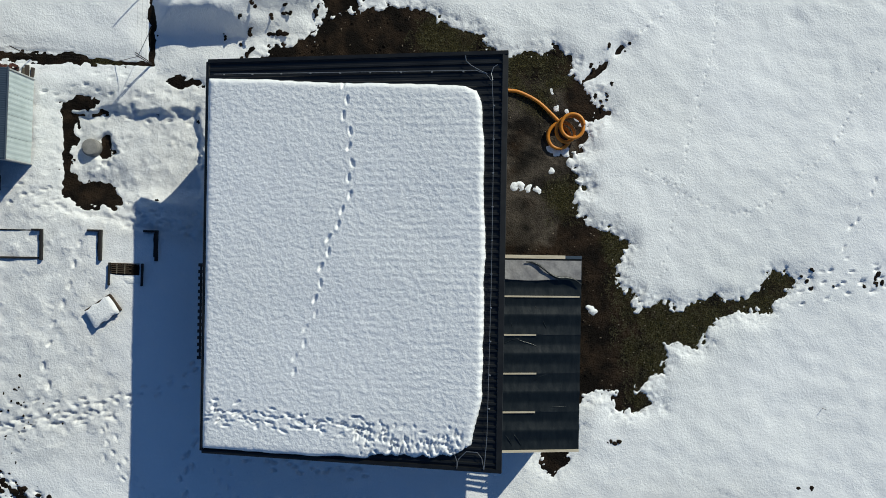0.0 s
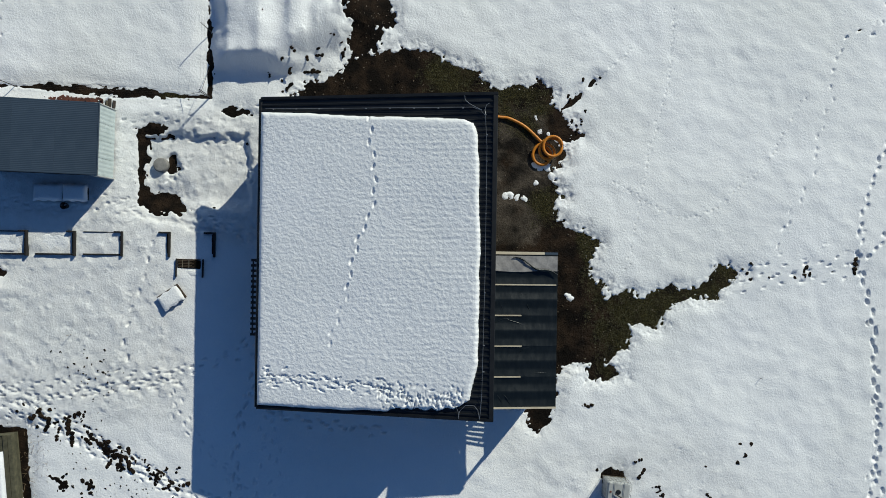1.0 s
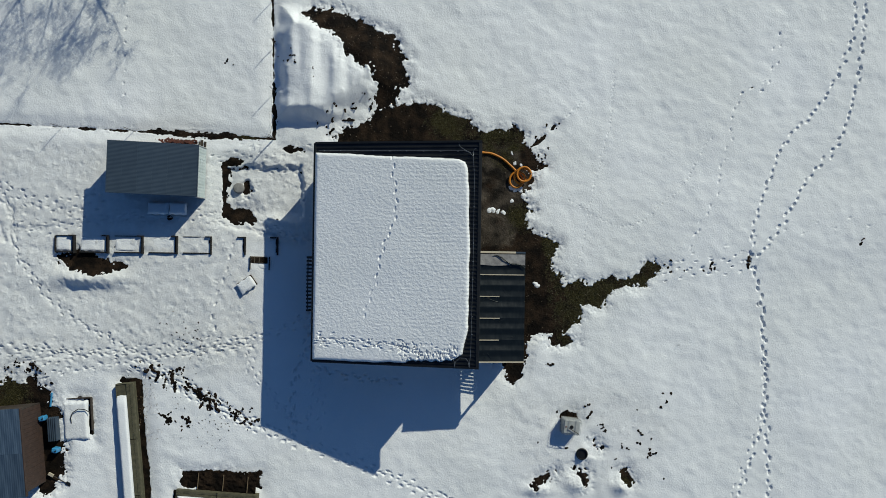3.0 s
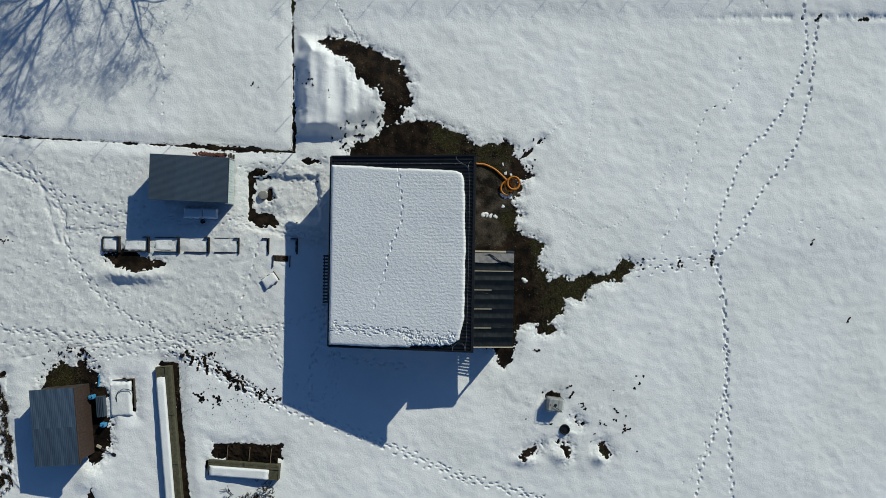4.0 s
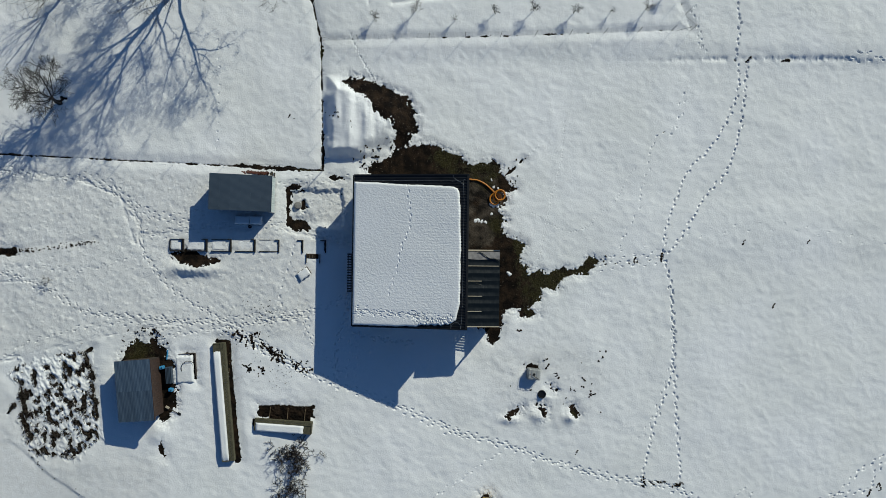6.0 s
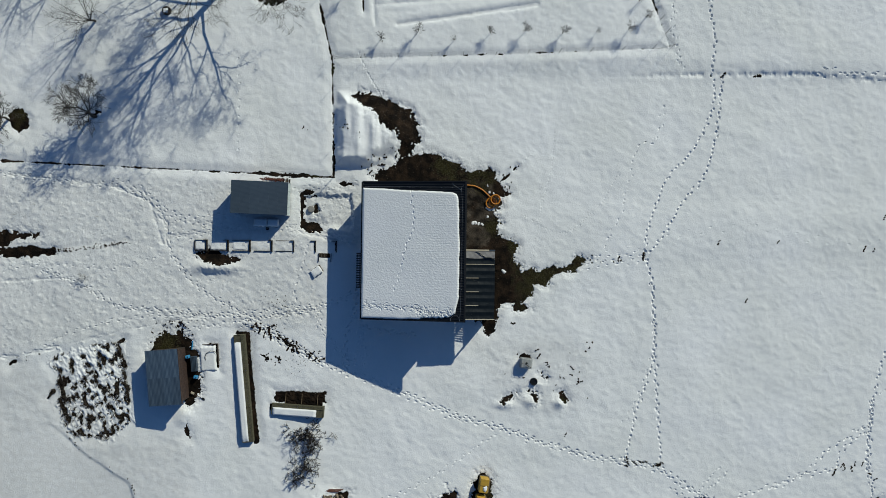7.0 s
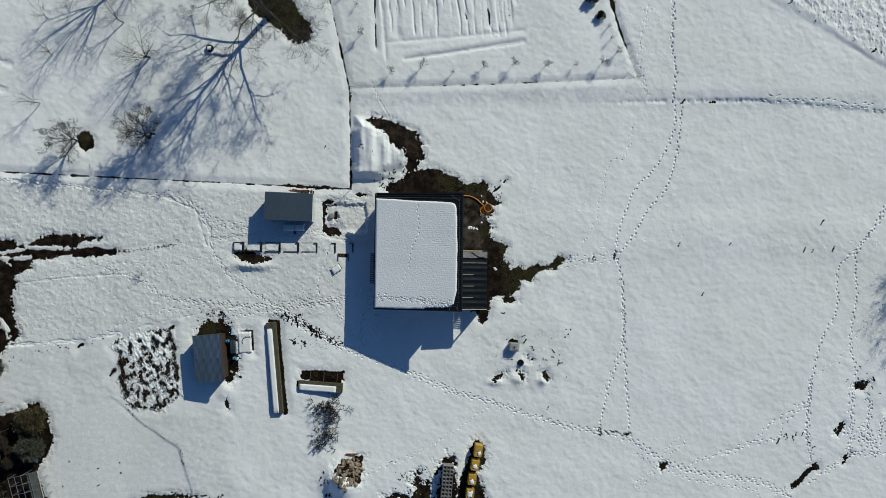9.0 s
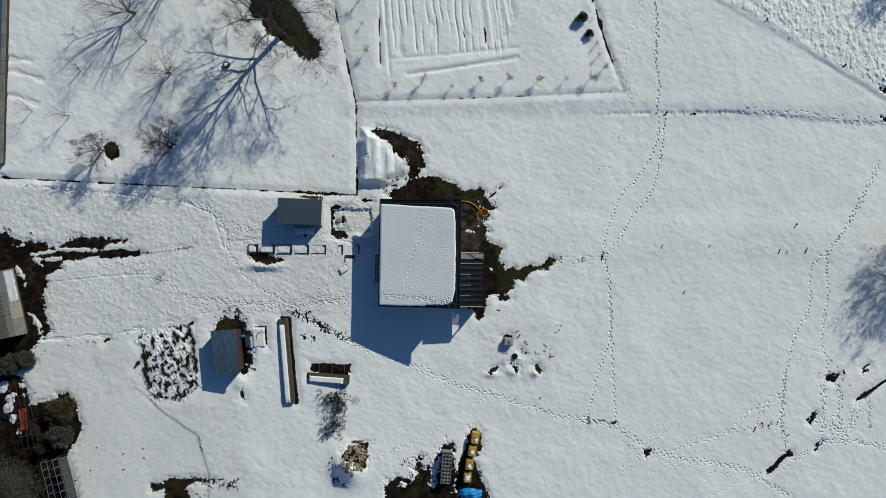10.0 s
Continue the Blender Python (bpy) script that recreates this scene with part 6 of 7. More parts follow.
wire_fence("garden_fence", [(-11.4, 7.25), (-34.1, 8.3), (-58, 9.4)], 4.5, 1.5, 4, "thin wire fence on slim posts along the orchard's edge")
wire_fence("boundary_fence", [(-11.4, 7.3), (-11.5, 19.3), (-14.6, 34.0)], 3.1, 1.5, 4, "thin wire fence on slim posts beside the earth heap")
wire_fence("orchard_fence", [(-11.4, 19.35), (6.0, 20.1), (24.0, 21.1)], 3.35, 1.85, 10, "tall wire netting fence on slim posts round the orchard")
wire_fence("orchard_side_fence", [(24.0, 21.1), (21.8, 27.2), (19.7, 34.5)], 1.6, 1.85, 10, "tall wire netting fence on slim posts beside saplings")
for x, y, h in ((-42.5, 3.4, 1.4), (-34.6, 3.2, 1.3), (-33.6, -5.3, 1.1), (-33.0, -8.6, 1.2), (-34.2, -1.4, 1.2), (-40.6, 4.4, 1.3), (16.0, -6.7, 0.45), (-17.8, -4.1, 0.8)):
    whole("garden_stake", Build().tube([(0, 0, -0.1), (0.02, 0.01, h * 0.75)], [0.016, 0.012], 6), OLD_WOOD, "thin upright wooden stake pushed into the snow", "stake", "stakes in the garden", m=set_on(x, y))

# low wall at the orchard's far side
far_wall = thing("garden_wall", pose(-54.9, 23, land_at(-54.9, 23), 0, 0, -1.6), "low reddish-brown boundary wall beside the orchard", "wall", kind="structure")
for k in range(15):
    part("wall_block", Build().box(-0.22, 0.22, -12 + k * 1.6, -10.42 + k * 1.6, -0.3, 0.75 + 0.02 * (k % 3), c=0.03), RUST_SHEET, far_wall)
    part("coping", Build().box(-0.30, 0.30, -12 + k * 1.6, -10.41 + k * 1.6, 0.76 + 0.02 * (k % 3), 0.84 + 0.02 * (k % 3), c=0.02), CONCRETE, far_wall)


# ---- sheds ----
def corrugated(width, length, pitch, rib, thick=0.01):
    """A wavy sheet, waves side by side along x, running along y."""
    n = int(round(width / pitch)) * 6
    line = [(width * i / n, rib * (0.5 - 0.5 * math.cos(2 * math.pi * i / 6))) for i in range(n + 1)]
    b, m = Build(), n + 1
    b.v = [(x, y, z - d) for d in (0, thick) for y in (0, length) for x, z in line]
    for i in range(n):
        b.f += [(i, i + 1, m + i + 1, m + i), (2 * m + i, 3 * m + i, 3 * m + i + 1, 2 * m + i + 1), (i, 2 * m + i, 2 * m + i + 1, i + 1), (m + i, m + i + 1, 3 * m + i + 1, 3 * m + i)]
    return b


# tool shed with a blue-grey sheet roof, pitched down the slope
PITCHED = pose(0, 0, 2.21, 0, 8, 0) @ pose(0, 0, -2.36)
SHED = pose(-18.15, 5.0, land_at(-18.15, 5.0), 0, 0, -2.2)
shed = thing("tool_shed", SHED, "timber tool shed with a blue-grey corrugated steel roof", "shed")
for x0, x1, y0, y1 in ((-2.75, 2.2, 1.45, 1.50), (-2.75, 2.2, -1.50, -1.45), (-2.75, -2.70, -1.45, 1.45), (2.15, 2.20, -1.45, 1.45)):
    if x1 - x0 > 1:
        for k in range(20):
            part("wall_board", Build().box(x0 + k * 0.25, x0 + k * 0.25 + 0.244, y0, y1, -0.25, 2.14 - 0.14 * (x0 + k * 0.25 + 0.2)), DARK_WOOD, shed)
    else:
        for k in range(12):
            part("wall_board", Build().box(x0, x1, y0 + k * 0.2417, y0 + k * 0.2417 + 0.236, -0.45, 2.14 - 0.14 * x1), DARK_WOOD, shed)
shed_roof = part("roof", Build().box(-2.92, 2.46, -1.62, 1.62, 2.36, 2.42), DARK_WOOD, shed, "blue-grey corrugated steel roof")
shed_roof.matrix_basis = PITCHED
roof_piece = corrugated(3.26, 0.906, 0.0815, 0.005).mesh("roof_sheet")
for k in range(6):
    piece = part("roof_sheet", roof_piece, GREY_SHEET, shed_roof)
    piece.matrix_basis = pose(-2.95 + (k + 1) * 0.908, -1.63, 2.44 + 0.003 * (k % 2), 0, 0, 90)
part("edge_trim", Build().box(2.50, 2.55, -1.66, 1.66, 2.36, 2.47), GREY_SHEET, shed_roof)
for k in range(4):
    b, n = Build(), 16
    b.v = [(2.40 + 0.007 * (i % 4 in (1, 2)) - d, -1.60 + k * 0.8 + 0.79 * i / n, z) for d in (0, 0.012) for z in (0.05, 1.82) for i in range(n + 1)]
    b.f = [(i, i + 1, n + 2 + i, n + 1 + i) for i in range(n)] + [(2 * n + 2 + i, 3 * n + 3 + i, 3 * n + 4 + i, 2 * n + 3 + i) for i in range(n)]
    part("cladding_sheet", b, POLYCARB, shed, "pale translucent ribbed cladding")
for y in (-1.66, 1.60):
    part("corner_trim", Build().box(2.20, 2.44, y, y + 0.06, 0.0, 1.84), WHITE_PLASTIC, shed)
# firewood and bricks stacked behind the shed
log_pile = thing("firewood_stack", pose(-15.6, 6.85, land_at(-15.6, 6.85), 0, 0, -2.5), "split firewood stacked behind the shed", "firewood")
for k in range(6):
    x, row = -1.3 + k * 0.22 + rng.normal(0, 0.05), 0
    b = Build().tube([(x + rng.normal(0, 0.02), -0.2, 0.1 + row * 0.19), (x + rng.normal(0, 0.02), 0.22 + rng.normal(0, 0.04), 0.1 + row * 0.19)], 0.085 * rng.uniform(0.8, 1.1), 6)
    part("log", b, DARK_WOOD if k % 3 else OLD_WOOD, log_pile)
bricks = thing("brick_pile", pose(-18.2, 7.15, land_at(-18.2, 7.15), 0, 0, -2), "loose pile of red bricks behind the shed", "bricks")
brick_mesh = Build().box(-0.125, 0.125, -0.06, 0.06, 0, 0.065, c=0.006).mesh("brick")
for k in range(48):
    piece = part("brick", brick_mesh, RED_BRICK, bricks)
    piece.matrix_basis = pose(-1.0 + (k % 24) * 0.12 + rng.normal(0, 0.03), rng.normal(-0.12, 0.06), 0.0 + (k // 24) * 0.066, 0, 0, rng.uniform(0, 180))


def cushion(b, x0, x1, y0, y1, z, thick, seed, n=14, rag=0.03):
    """A rounded cap of snow."""
    k = len(b.v)
    for i in range(n + 1):
        for j in range(n + 1):
            x, y = x0 + (x1 - x0) * i / n, y0 + (y1 - y0) * j / n
            e = min(min(i, n - i) / n * (x1 - x0), min(j, n - j) / n * (y1 - y0))
            h = thick * math.tanh(e / 0.07) + 0.05 * (float(value_noise(np.float64(x * 2.1), np.float64(y * 2.1), seed)) - 0.5) * (e > 0)
            w = rag * math.sin(13 * x + 7 * y + seed) if e == 0 else 0
            b.v.append((x + w * 0.4, y + w, z + h))
    b.f += [(k + i * (n + 1) + j, k + (i + 1) * (n + 1) + j, k + (i + 1) * (n + 1) + j + 1, k + i * (n + 1) + j + 1) for i in range(n) for j in range(n)]
    return b


bench = thing("garden_bench", pose(-18.1, 2.6, land_at(-18.1, 2.6), 0, 0, -2), "long timber bench deep in snow against the shed", "bench")
for x in (-1.1, 0.0, 1.1):
    part("leg", Build().box(x - 0.04, x + 0.04, -0.3, 0.3, -0.05, 0.42), DARK_WOOD, bench)
for k in range(3):
    part("seat_board", Build().box(-1.25, 1.25, -0.3 + k * 0.2, -0.12 + k * 0.2, 0.42, 0.46), DARK_WOOD, bench)
whole("bench_snow", cushion(Build(), -1.28, 0.1, -0.40, 0.42, 0.46, 0.16, 5), SNOW, "thick snow cushion on the garden bench", "snow", m=pose(-18.1, 2.6, land_at(-18.1, 2.6), 0, 0, -2), smooth=True)
whole("bench_snow", cushion(Build(), 0.12, 1.27, -0.38, 0.45, 0.46, 0.18, 6), SNOW, "thick snow cushion on the garden bench", "snow", m=pose(-18.1, 2.6, land_at(-18.1, 2.6), 0, 0, -2), smooth=True)
bucket = thing("bucket", pose(-18.0, 2.0, land_at(-18.0, 2.0) + 0.1), "small dark bucket before the bench", "bucket")
part("body", Build().lathe([(0.12, 0), (0.16, 0.3), (0.17, 0.31), (0.15, 0.30), (0.11, 0.03)], 16), DARK_WOOD, bucket)
part("handle", Build().tube([(0.16 * math.cos(a), 0.02, 0.3 + 0.12 * math.sin(a)) for a in np.linspace(0, math.pi, 9)], 0.008, 5), GALVANISED, bucket)

# garden shed with blue-grey sheets
COOP = pose(-27.45, -12.6, land_at(-27.45, -12.6), 0, 0, 4.5)
coop = thing("garden_shed", COOP, "low garden shed with a worn blue-grey corrugated roof", "shed")
for x0, x1, y0, y1 in ((-1.6, -1.54, -2.5, 2.5), (1.3, 1.36, -2.5, 2.5)):
    for k in range(20):
        part("wall_board", Build().box(x0, x1, y0 + k * 0.25, y0 + k * 0.25 + 0.244, -0.35, 2.1 if x0 < 0 else 2.4), DARK_WOOD if x0 < 0 else RUST_SHEET, coop)
for y0, y1 in ((-2.56, -2.5), (2.5, 2.56)):
    for k in range(12):
        part("wall_board", Build().box(-1.6 + k * 0.2466, -1.6 + k * 0.2466 + 0.24, y0, y1, -0.35, 2.12), DARK_WOOD, coop)
coop_roof = part("roof", Build().add([(x, y, z + dz) for dz in (0, 0.05) for x, y, z in ((-1.78, -2.68, 2.12), (1.5, -2.68, 2.45), (1.5, 2.68, 2.45), (-1.78, 2.68, 2.12))],
                                     [(3, 2, 1, 0), (4, 5, 6, 7), (0, 1, 5, 4), (1, 2, 6, 5), (2, 3, 7, 6), (3, 0, 4, 7)]), OLD_WOOD, coop, "weathered blue-grey corrugated roof")
wave = corrugated(0.84, 2.76, 0.14, 0.008).mesh("roof_sheet")
tip = math.degrees(math.atan2(0.33, 3.28))
for i in range(4):
    for j in range(2):
        piece = part("roof_sheet", wave, FIBRE_SHEET, coop_roof)
        piece.matrix_basis = pose(-1.80 + i * 0.825, -2.72 + j * 2.68, 2.185 + i * 0.083 + 0.008 * j, 0, -tip, 0)
part("fascia", Build().box(1.5, 1.56, -2.7, 2.7, 2.28, 2.5), RUST_SHEET, coop)


def canister(x, y, turn):
    can = thing("canister", set_on(x, y, turn), "bright blue plastic canister beside the garden shed", "canister", "blue canisters")
    part("body", Build().box(-0.19, 0.19, -0.16, 0.16, 0, 0.52, c=0.05), BLUE_PLASTIC, can)
    part("cap", Build().lathe([(0.045, 0.52), (0.045, 0.57), (0.03, 0.58)], 12, (0.1, 0)), BLACK_TRIM, can)
    part("handle", Build().tube([(-0.12, 0, 0.5), (-0.1, 0, 0.6), (0.0, 0, 0.6), (0.02, 0, 0.5)], 0.022, 6), BLUE_PLASTIC, can)


canister(-25.95, -10.9, 12)
canister(-25.15, -12.95, -8)
whole("drain_pipe", Build().tube([(0, -0.45, 0.07), (0, 0.45, 0.07)], 0.06, 12), BLUE_PLASTIC, "short blue plastic pipe lying on bare soil", "pipe", m=set_on(-25.55, -9.75, -6))
stack = thing("radiator_stack", set_on(-25.3, -11.6, 4), "grey ribbed metal panels leaning beside the shed", "radiator")
for k in range(5):
    part("panel", Build().box(-0.28 + k * 0.12, -0.20 + k * 0.12, -0.75, 0.75, 0.02, 0.5 + 0.02 * (k % 2)), GREY_SHEET, stack)
shovel = thing("shovel", pose(-25.45, -14.6, land_at(-25.45, -14.6) + 0.18, 0, 8, -32), "shovel with a pale wooden grip lying on bare soil", "shovel")
part("handle", Build().tube([(0.1, 0, 0), (1.0, 0, 0.04)], 0.03, 8), DARK_WOOD, shovel)
part("grip", Build().box(-0.25, 0.12, -0.11, 0.11, -0.03, 0.05, c=0.03), FRESH_WOOD, shovel)
part("blade", Build().box(1.0, 1.35, -0.12, 0.12, 0.0, 0.03), BLACK_TRIM, shovel)
compost = thing("cold_frame", set_on(-23.78, -10.7, 3), "snow-filled cold frame with dark boards and a bent hose", "cold frame")
for x0, x1, y0, y1 in ((0.75, 0.82, -1.1, 1.05), (-0.9, -0.83, -1.1, 1.05), (-0.83, 0.75, 0.98, 1.05), (-0.83, 0.75, -1.1, -1.03)):
    part("board", Build().box(x0, x1, y0, y1, -0.1, 0.16 if x0 > 0 or y0 > 0 else 0.02), DARK_WOOD, compost)
part("hose", Build().tube([(-0.45, -0.55, 0.3), (-0.45, -0.2, 0.36), (-0.3, 0.15, 0.4), (0.1, 0.38, 0.42), (0.5, 0.3, 0.36), (0.78, 0.1, 0.3)], 0.03, 7), BLACK_TRIM, compost)
whole("frame_snow", cushion(Build(), -1.02, 0.58, -1.7, 0.86, 0.04, 0.24, 8, 20, 0.05), SNOW, "snow cushion filling the cold frame", "snow", m=set_on(-23.78, -10.7, 3), smooth=True)

# ---- raised beds ----
SHED_WOOD = material("brown_stained_wood", (0.075, 0.048, 0.026), (0.038, 0.026, 0.016), rough=0.8, scale=5, fine=50, bump=0.3, per_piece=0.25)
small_beds = "row of small timber bed frames"
for k, (x1, wide) in enumerate(((-24.0, 1.3), (-21.9, 1.9), (-19.72, 1.9), (-17.55, 1.9), (-15.38, 1.9), (-13.2, 1.5), (-11.1, 1.6))):
    bed = thing("bed_frame", pose(x1, 0.25 - 0.012 * (x1 + 18), land_at(x1, 0.2), 0, 4.6, -1.0), "low timber bed frame filled with snow", "bed frame", small_beds)
    part("board", Build().box(-0.10, 0.0, -0.62, 0.58, -0.1, 0.34), BLACK_WOOD, bed)
    part("bed_soil", Build().box(-0.20, -0.105, -0.48, 0.48, -0.1, 0.20, c=0.03), EARTH, bed, "dark bare soil along the board")
    part("board", Build().box(-0.55 if k > 4 else -0.42, -0.13, 0.5, 0.58, -0.1, 0.32), BLACK_WOOD, bed)
    part("board", Build().box(-wide, -wide + 0.05, -0.5, 0.5, -0.1, 0.22 if k == 0 else 0.07), BLACK_WOOD, bed)
    part("board", Build().box(-wide + 0.05, -0.13, -0.58, -0.5, -0.1, 0.24 if k < 5 else 0.10), BLACK_WOOD, bed)
    part("board", Build().box(-wide + 0.05, -0.56 if k > 4 else -0.43, 0.5, 0.55, -0.1, 0.20 if k in (0, 2, 4) else 0.09), BLACK_WOOD, bed)
    whole("bed_snow", cushion(Build(), -wide + 0.06, -0.27, -0.46, 0.46, 0.06, 0.07, 20 + k, 20, 0.03), SNOW, "snow filling a low timber bed frame", "snow", "snow in the bed frames",
          m=pose(x1, 0.25 - 0.012 * (x1 + 18), land_at(x1, 0.2), 0, 4.6, -1.0), smooth=True)
crate = thing("planter_crate", pose(-12.3, -0.95, land_at(-12.3, -0.95), 0, 4, -2), "slatted planter crate half filled with snow", "crate")
for y, top in ((-0.42, 0.08), (0.38, 0.24)):
    part("board", Build().box(-0.6, 0.5, y, y + 0.04, -0.1, top), SHED_WOOD, crate)
for x in (-0.62, 0.62):
    part("board", Build().box(x - 0.03, x + 0.03, -0.45, 0.43, -0.1, 0.34), BLACK_WOOD, crate)
part("bed_soil", Build().box(-0.58, 0.50, -0.04, 0.375, -0.1, 0.22, c=0.03), EARTH, crate, "dark brown soil")
for k in range(5):
    part("slat", Build().box(-0.58, 0.2 - 0.1 * (k % 2), 0.02 + k * 0.075, 0.06 + k * 0.075, 0.22, 0.25), SHED_WOOD, crate)
for x in (-0.35, -0.05):
    part("divider", Build().box(x - 0.02, x + 0.02, 0.0, 0.38, 0.2, 0.26), OLD_WOOD, crate)
whole("crate_snow", cushion(Build(), -0.60, 0.58, -0.45, -0.02, 0.06, 0.14, 31), SNOW, "snow lying in the planter crate", "snow", m=pose(-12.3, -0.95, land_at(-12.3, -0.95), 0, 4, -2), smooth=True)
hive = thing("wooden_box", pose(-13.1, -2.35, land_at(-13.1, -2.35) + 0.02, 0, 3, 34), "small brown wooden box topped with snow", "box")
for k in range(3):
    part("side_board", Build().box(-0.55, 0.55, -0.36, -0.33, 0.0 + k * 0.11, 0.105 + k * 0.11), SHED_WOOD, hive)
    part("side_board", Build().box(-0.55, 0.55, 0.33, 0.36, 0.0 + k * 0.11, 0.105 + k * 0.11), SHED_WOOD, hive)
    part("side_board", Build().box(0.52, 0.55, -0.33, 0.33, 0.0 + k * 0.11, 0.105 + k * 0.11), SHED_WOOD, hive)
    part("side_board", Build().box(-0.55, -0.52, -0.33, 0.33, 0.0 + k * 0.11, 0.105 + k * 0.11), SHED_WOOD, hive)
part("lid", Build().box(-0.58, 0.58, -0.39, 0.39, 0.33, 0.36), SHED_WOOD, hive)
whole("box_snow", cushion(Build(), -0.60, 0.50, -0.40, 0.36, 0.36, 0.08, 33), SNOW, "snow cushion on the small wooden box", "snow", m=pose(-13.1, -2.35, land_at(-13.1, -2.35) + 0.02, 0, 3, 34), smooth=True)


def trough(name, m, long, wide, height, open_width, label, snow_label, seed, flip=False):
    """A long raised bed of boards: one strip shows old boards, the other carries snow."""
    bed = thing(name, m, label, "raised bed")
    split = wide / 2 - open_width
    for x in (-wide / 2, wide / 2 - 0.05):
        for k in range(3):
            part("side_board", Build().box(x, x + 0.05, -long / 2, long / 2, -0.15 + k * (height + 0.15) / 3, -0.15 + (k + 1) * (height + 0.15) / 3 - 0.006), GREEN_WOOD, bed)
    for y in (-long / 2, long / 2 - 0.05):
        part("end_board", Build().box(-wide / 2 + 0.05, wide / 2 - 0.05, y, y + 0.05, -0.15, height - 0.01), GREEN_WOOD, bed)
    count = max(2, int(round(open_width / 0.19)))
    step_x = open_width / count
    pieces = max(2, int(long / 3.4))
    for i in range(count):
        for j in range(pieces):
            y0 = -long / 2 + j * long / pieces
            z = height - 0.03 + 0.02 * ((i * 7 + j * 3) % 3)
            part("top_board", Build().box(split + i * step_x, split + (i + 1) * step_x - 0.02, y0 + 0.02, y0 + long / pieces - 0.02, z, z + 0.035), GREEN_WOOD, bed)
    # fill below the snow; its bare end stands for brown boards
    part("bed_soil", Build().box(-wide / 2 + 0.05, split - 0.01, -long / 2 + 0.05, long / 2 - 0.05, -0.1, height - 0.06), GREEN_WOOD, bed)
    whole(name + "_snow", cushion(Build(), -wide / 2 - 0.03, split - 0.02, -long / 2 + (0.75 if flip else 0.1), long / 2 - (0.1 if flip else 0.75), height - 0.05, 0.20, seed, 26, 0.02), SNOW, snow_label, "snow", m=m, smooth=True)
    return bed


LONG_BED = pose(-20.42, -14.15, land_at(-20.42, -14.15), 0, 4, 4.6)
trough("long_bed", LONG_BED, 10.9, 1.12, 0.55, 0.45, "long raised bed of mossy weathered boards beside snow", "long strip of snow on the raised bed", 41)
SHORT_BED = pose(-15.0, -15.95, land_at(-15.0, -15.95), 0, 2, 85.5)
short = trough("short_bed", SHORT_BED @ pose(-0.55, 0, 0), 5.3, 1.15, 0.5, 0.38, "raised bed of mossy boards with bare soil behind", "strip of snow on the shorter raised bed", 43, True)
soil_bed = thing("soil_bed", SHORT_BED @ pose(0.62, 0, 0), "bed of bare brown soil divided by thin sticks", "bed")
b, n = Build(), 22
for i in range(n + 1):
    for j in range(3 * n + 1):
        x, y = -0.6 + 1.2 * i / n, -2.45 + 4.9 * j / (3 * n)
        b.v.append((x, y, 0.17 + 0.12 * (float(value_noise(np.float64(x * 6), np.float64(y * 6), 77)) - 0.5)))
b.f = [(i * (3 * n + 1) + j, (i + 1) * (3 * n + 1) + j, (i + 1) * (3 * n + 1) + j + 1, i * (3 * n + 1) + j + 1) for i in range(n) for j in range(3 * n)]
part("soil", b, EARTH, soil_bed, smooth=True)
for y in (-1.9, -0.3, 1.35):
    part("stick", Build().box(-0.55, 0.5, y - 0.025, y + 0.025, 0.2, 0.26), STRAW, soil_bed)


# ---- tank, stub and hose by the house ----
IBC = pose(8.35, -12.0, land_at(8.35, -12.0) - 0.08, 0, 3, -7)
tank = thing("water_tank", IBC, "white plastic water tank in a steel cage on a pallet", "tank")
pallet = part("pallet", Build().box(-0.6, 0.6, -0.5, 0.5, 0.10, 0.14), OLD_WOOD, tank)
for x in (-0.52, 0.0, 0.52):
    part("runner", Build().box(x - 0.06, x + 0.06, -0.48, 0.48, 0.0, 0.10), OLD_WOOD, pallet)
part("bottle", Build().box(-0.57, 0.57, -0.47, 0.47, 0.145, 1.08, c=0.07), WHITE_PLASTIC, tank, "cloudy white plastic body")
part("lid", Build().lathe([(0.12, 1.08), (0.12, 1.12), (0.10, 1.13)], 18, (-0.02, 0.02)), BLACK_TRIM, tank)
part("bung", Build().lathe([(0.05, 1.08), (0.05, 1.11), (0.04, 1.115)], 12, (-0.4, 0.0)), RED_BRICK, tank)
for y in (-0.47, -0.28, -0.09, 0.1, 0.29, 0.47):
    for x in (-0.6, 0.6):
        part("cage_bar", Build().tube([(x, y, 0.14), (x, y, 1.12)], 0.011, 5), GALVANISED, tank)
for x in (-0.45, -0.27, -0.09, 0.09, 0.27, 0.45):
    for y in (-0.5, 0.5):
        part("cage_bar", Build().tube([(x, y, 0.14), (x, y, 1.12)], 0.011, 5), GALVANISED, tank)
for z in (0.3, 0.58, 0.86, 1.12):
    part("cage_hoop", Build().tube([(-0.6, -0.5, z), (0.6, -0.5, z), (0.6, 0.5, z), (-0.6, 0.5, z), (-0.6, -0.5, z)], 0.011, 5, caps=False), GALVANISED, tank)
for x in (-0.24, 0.24):
    part("top_bar", Build().tube([(x, -0.5, 1.13), (x, 0.5, 1.13)], 0.014, 6), GALVANISED, tank)
stick = whole("stick", Build().tube([(-0.35, 0.16, 0), (0.35, -0.16, 0.03)], 0.025, 6), DARK_WOOD, "dark stick lying across the water tank", "stick", m=IBC @ pose(0.15, -0.22, 1.17))
ring = Build()
ring.lathe([(0.40, -0.4), (0.40, 0.14), (0.37, 0.17), (0.33, 0.17), (0.32, 0.12), (0.32, -0.18)], 24)
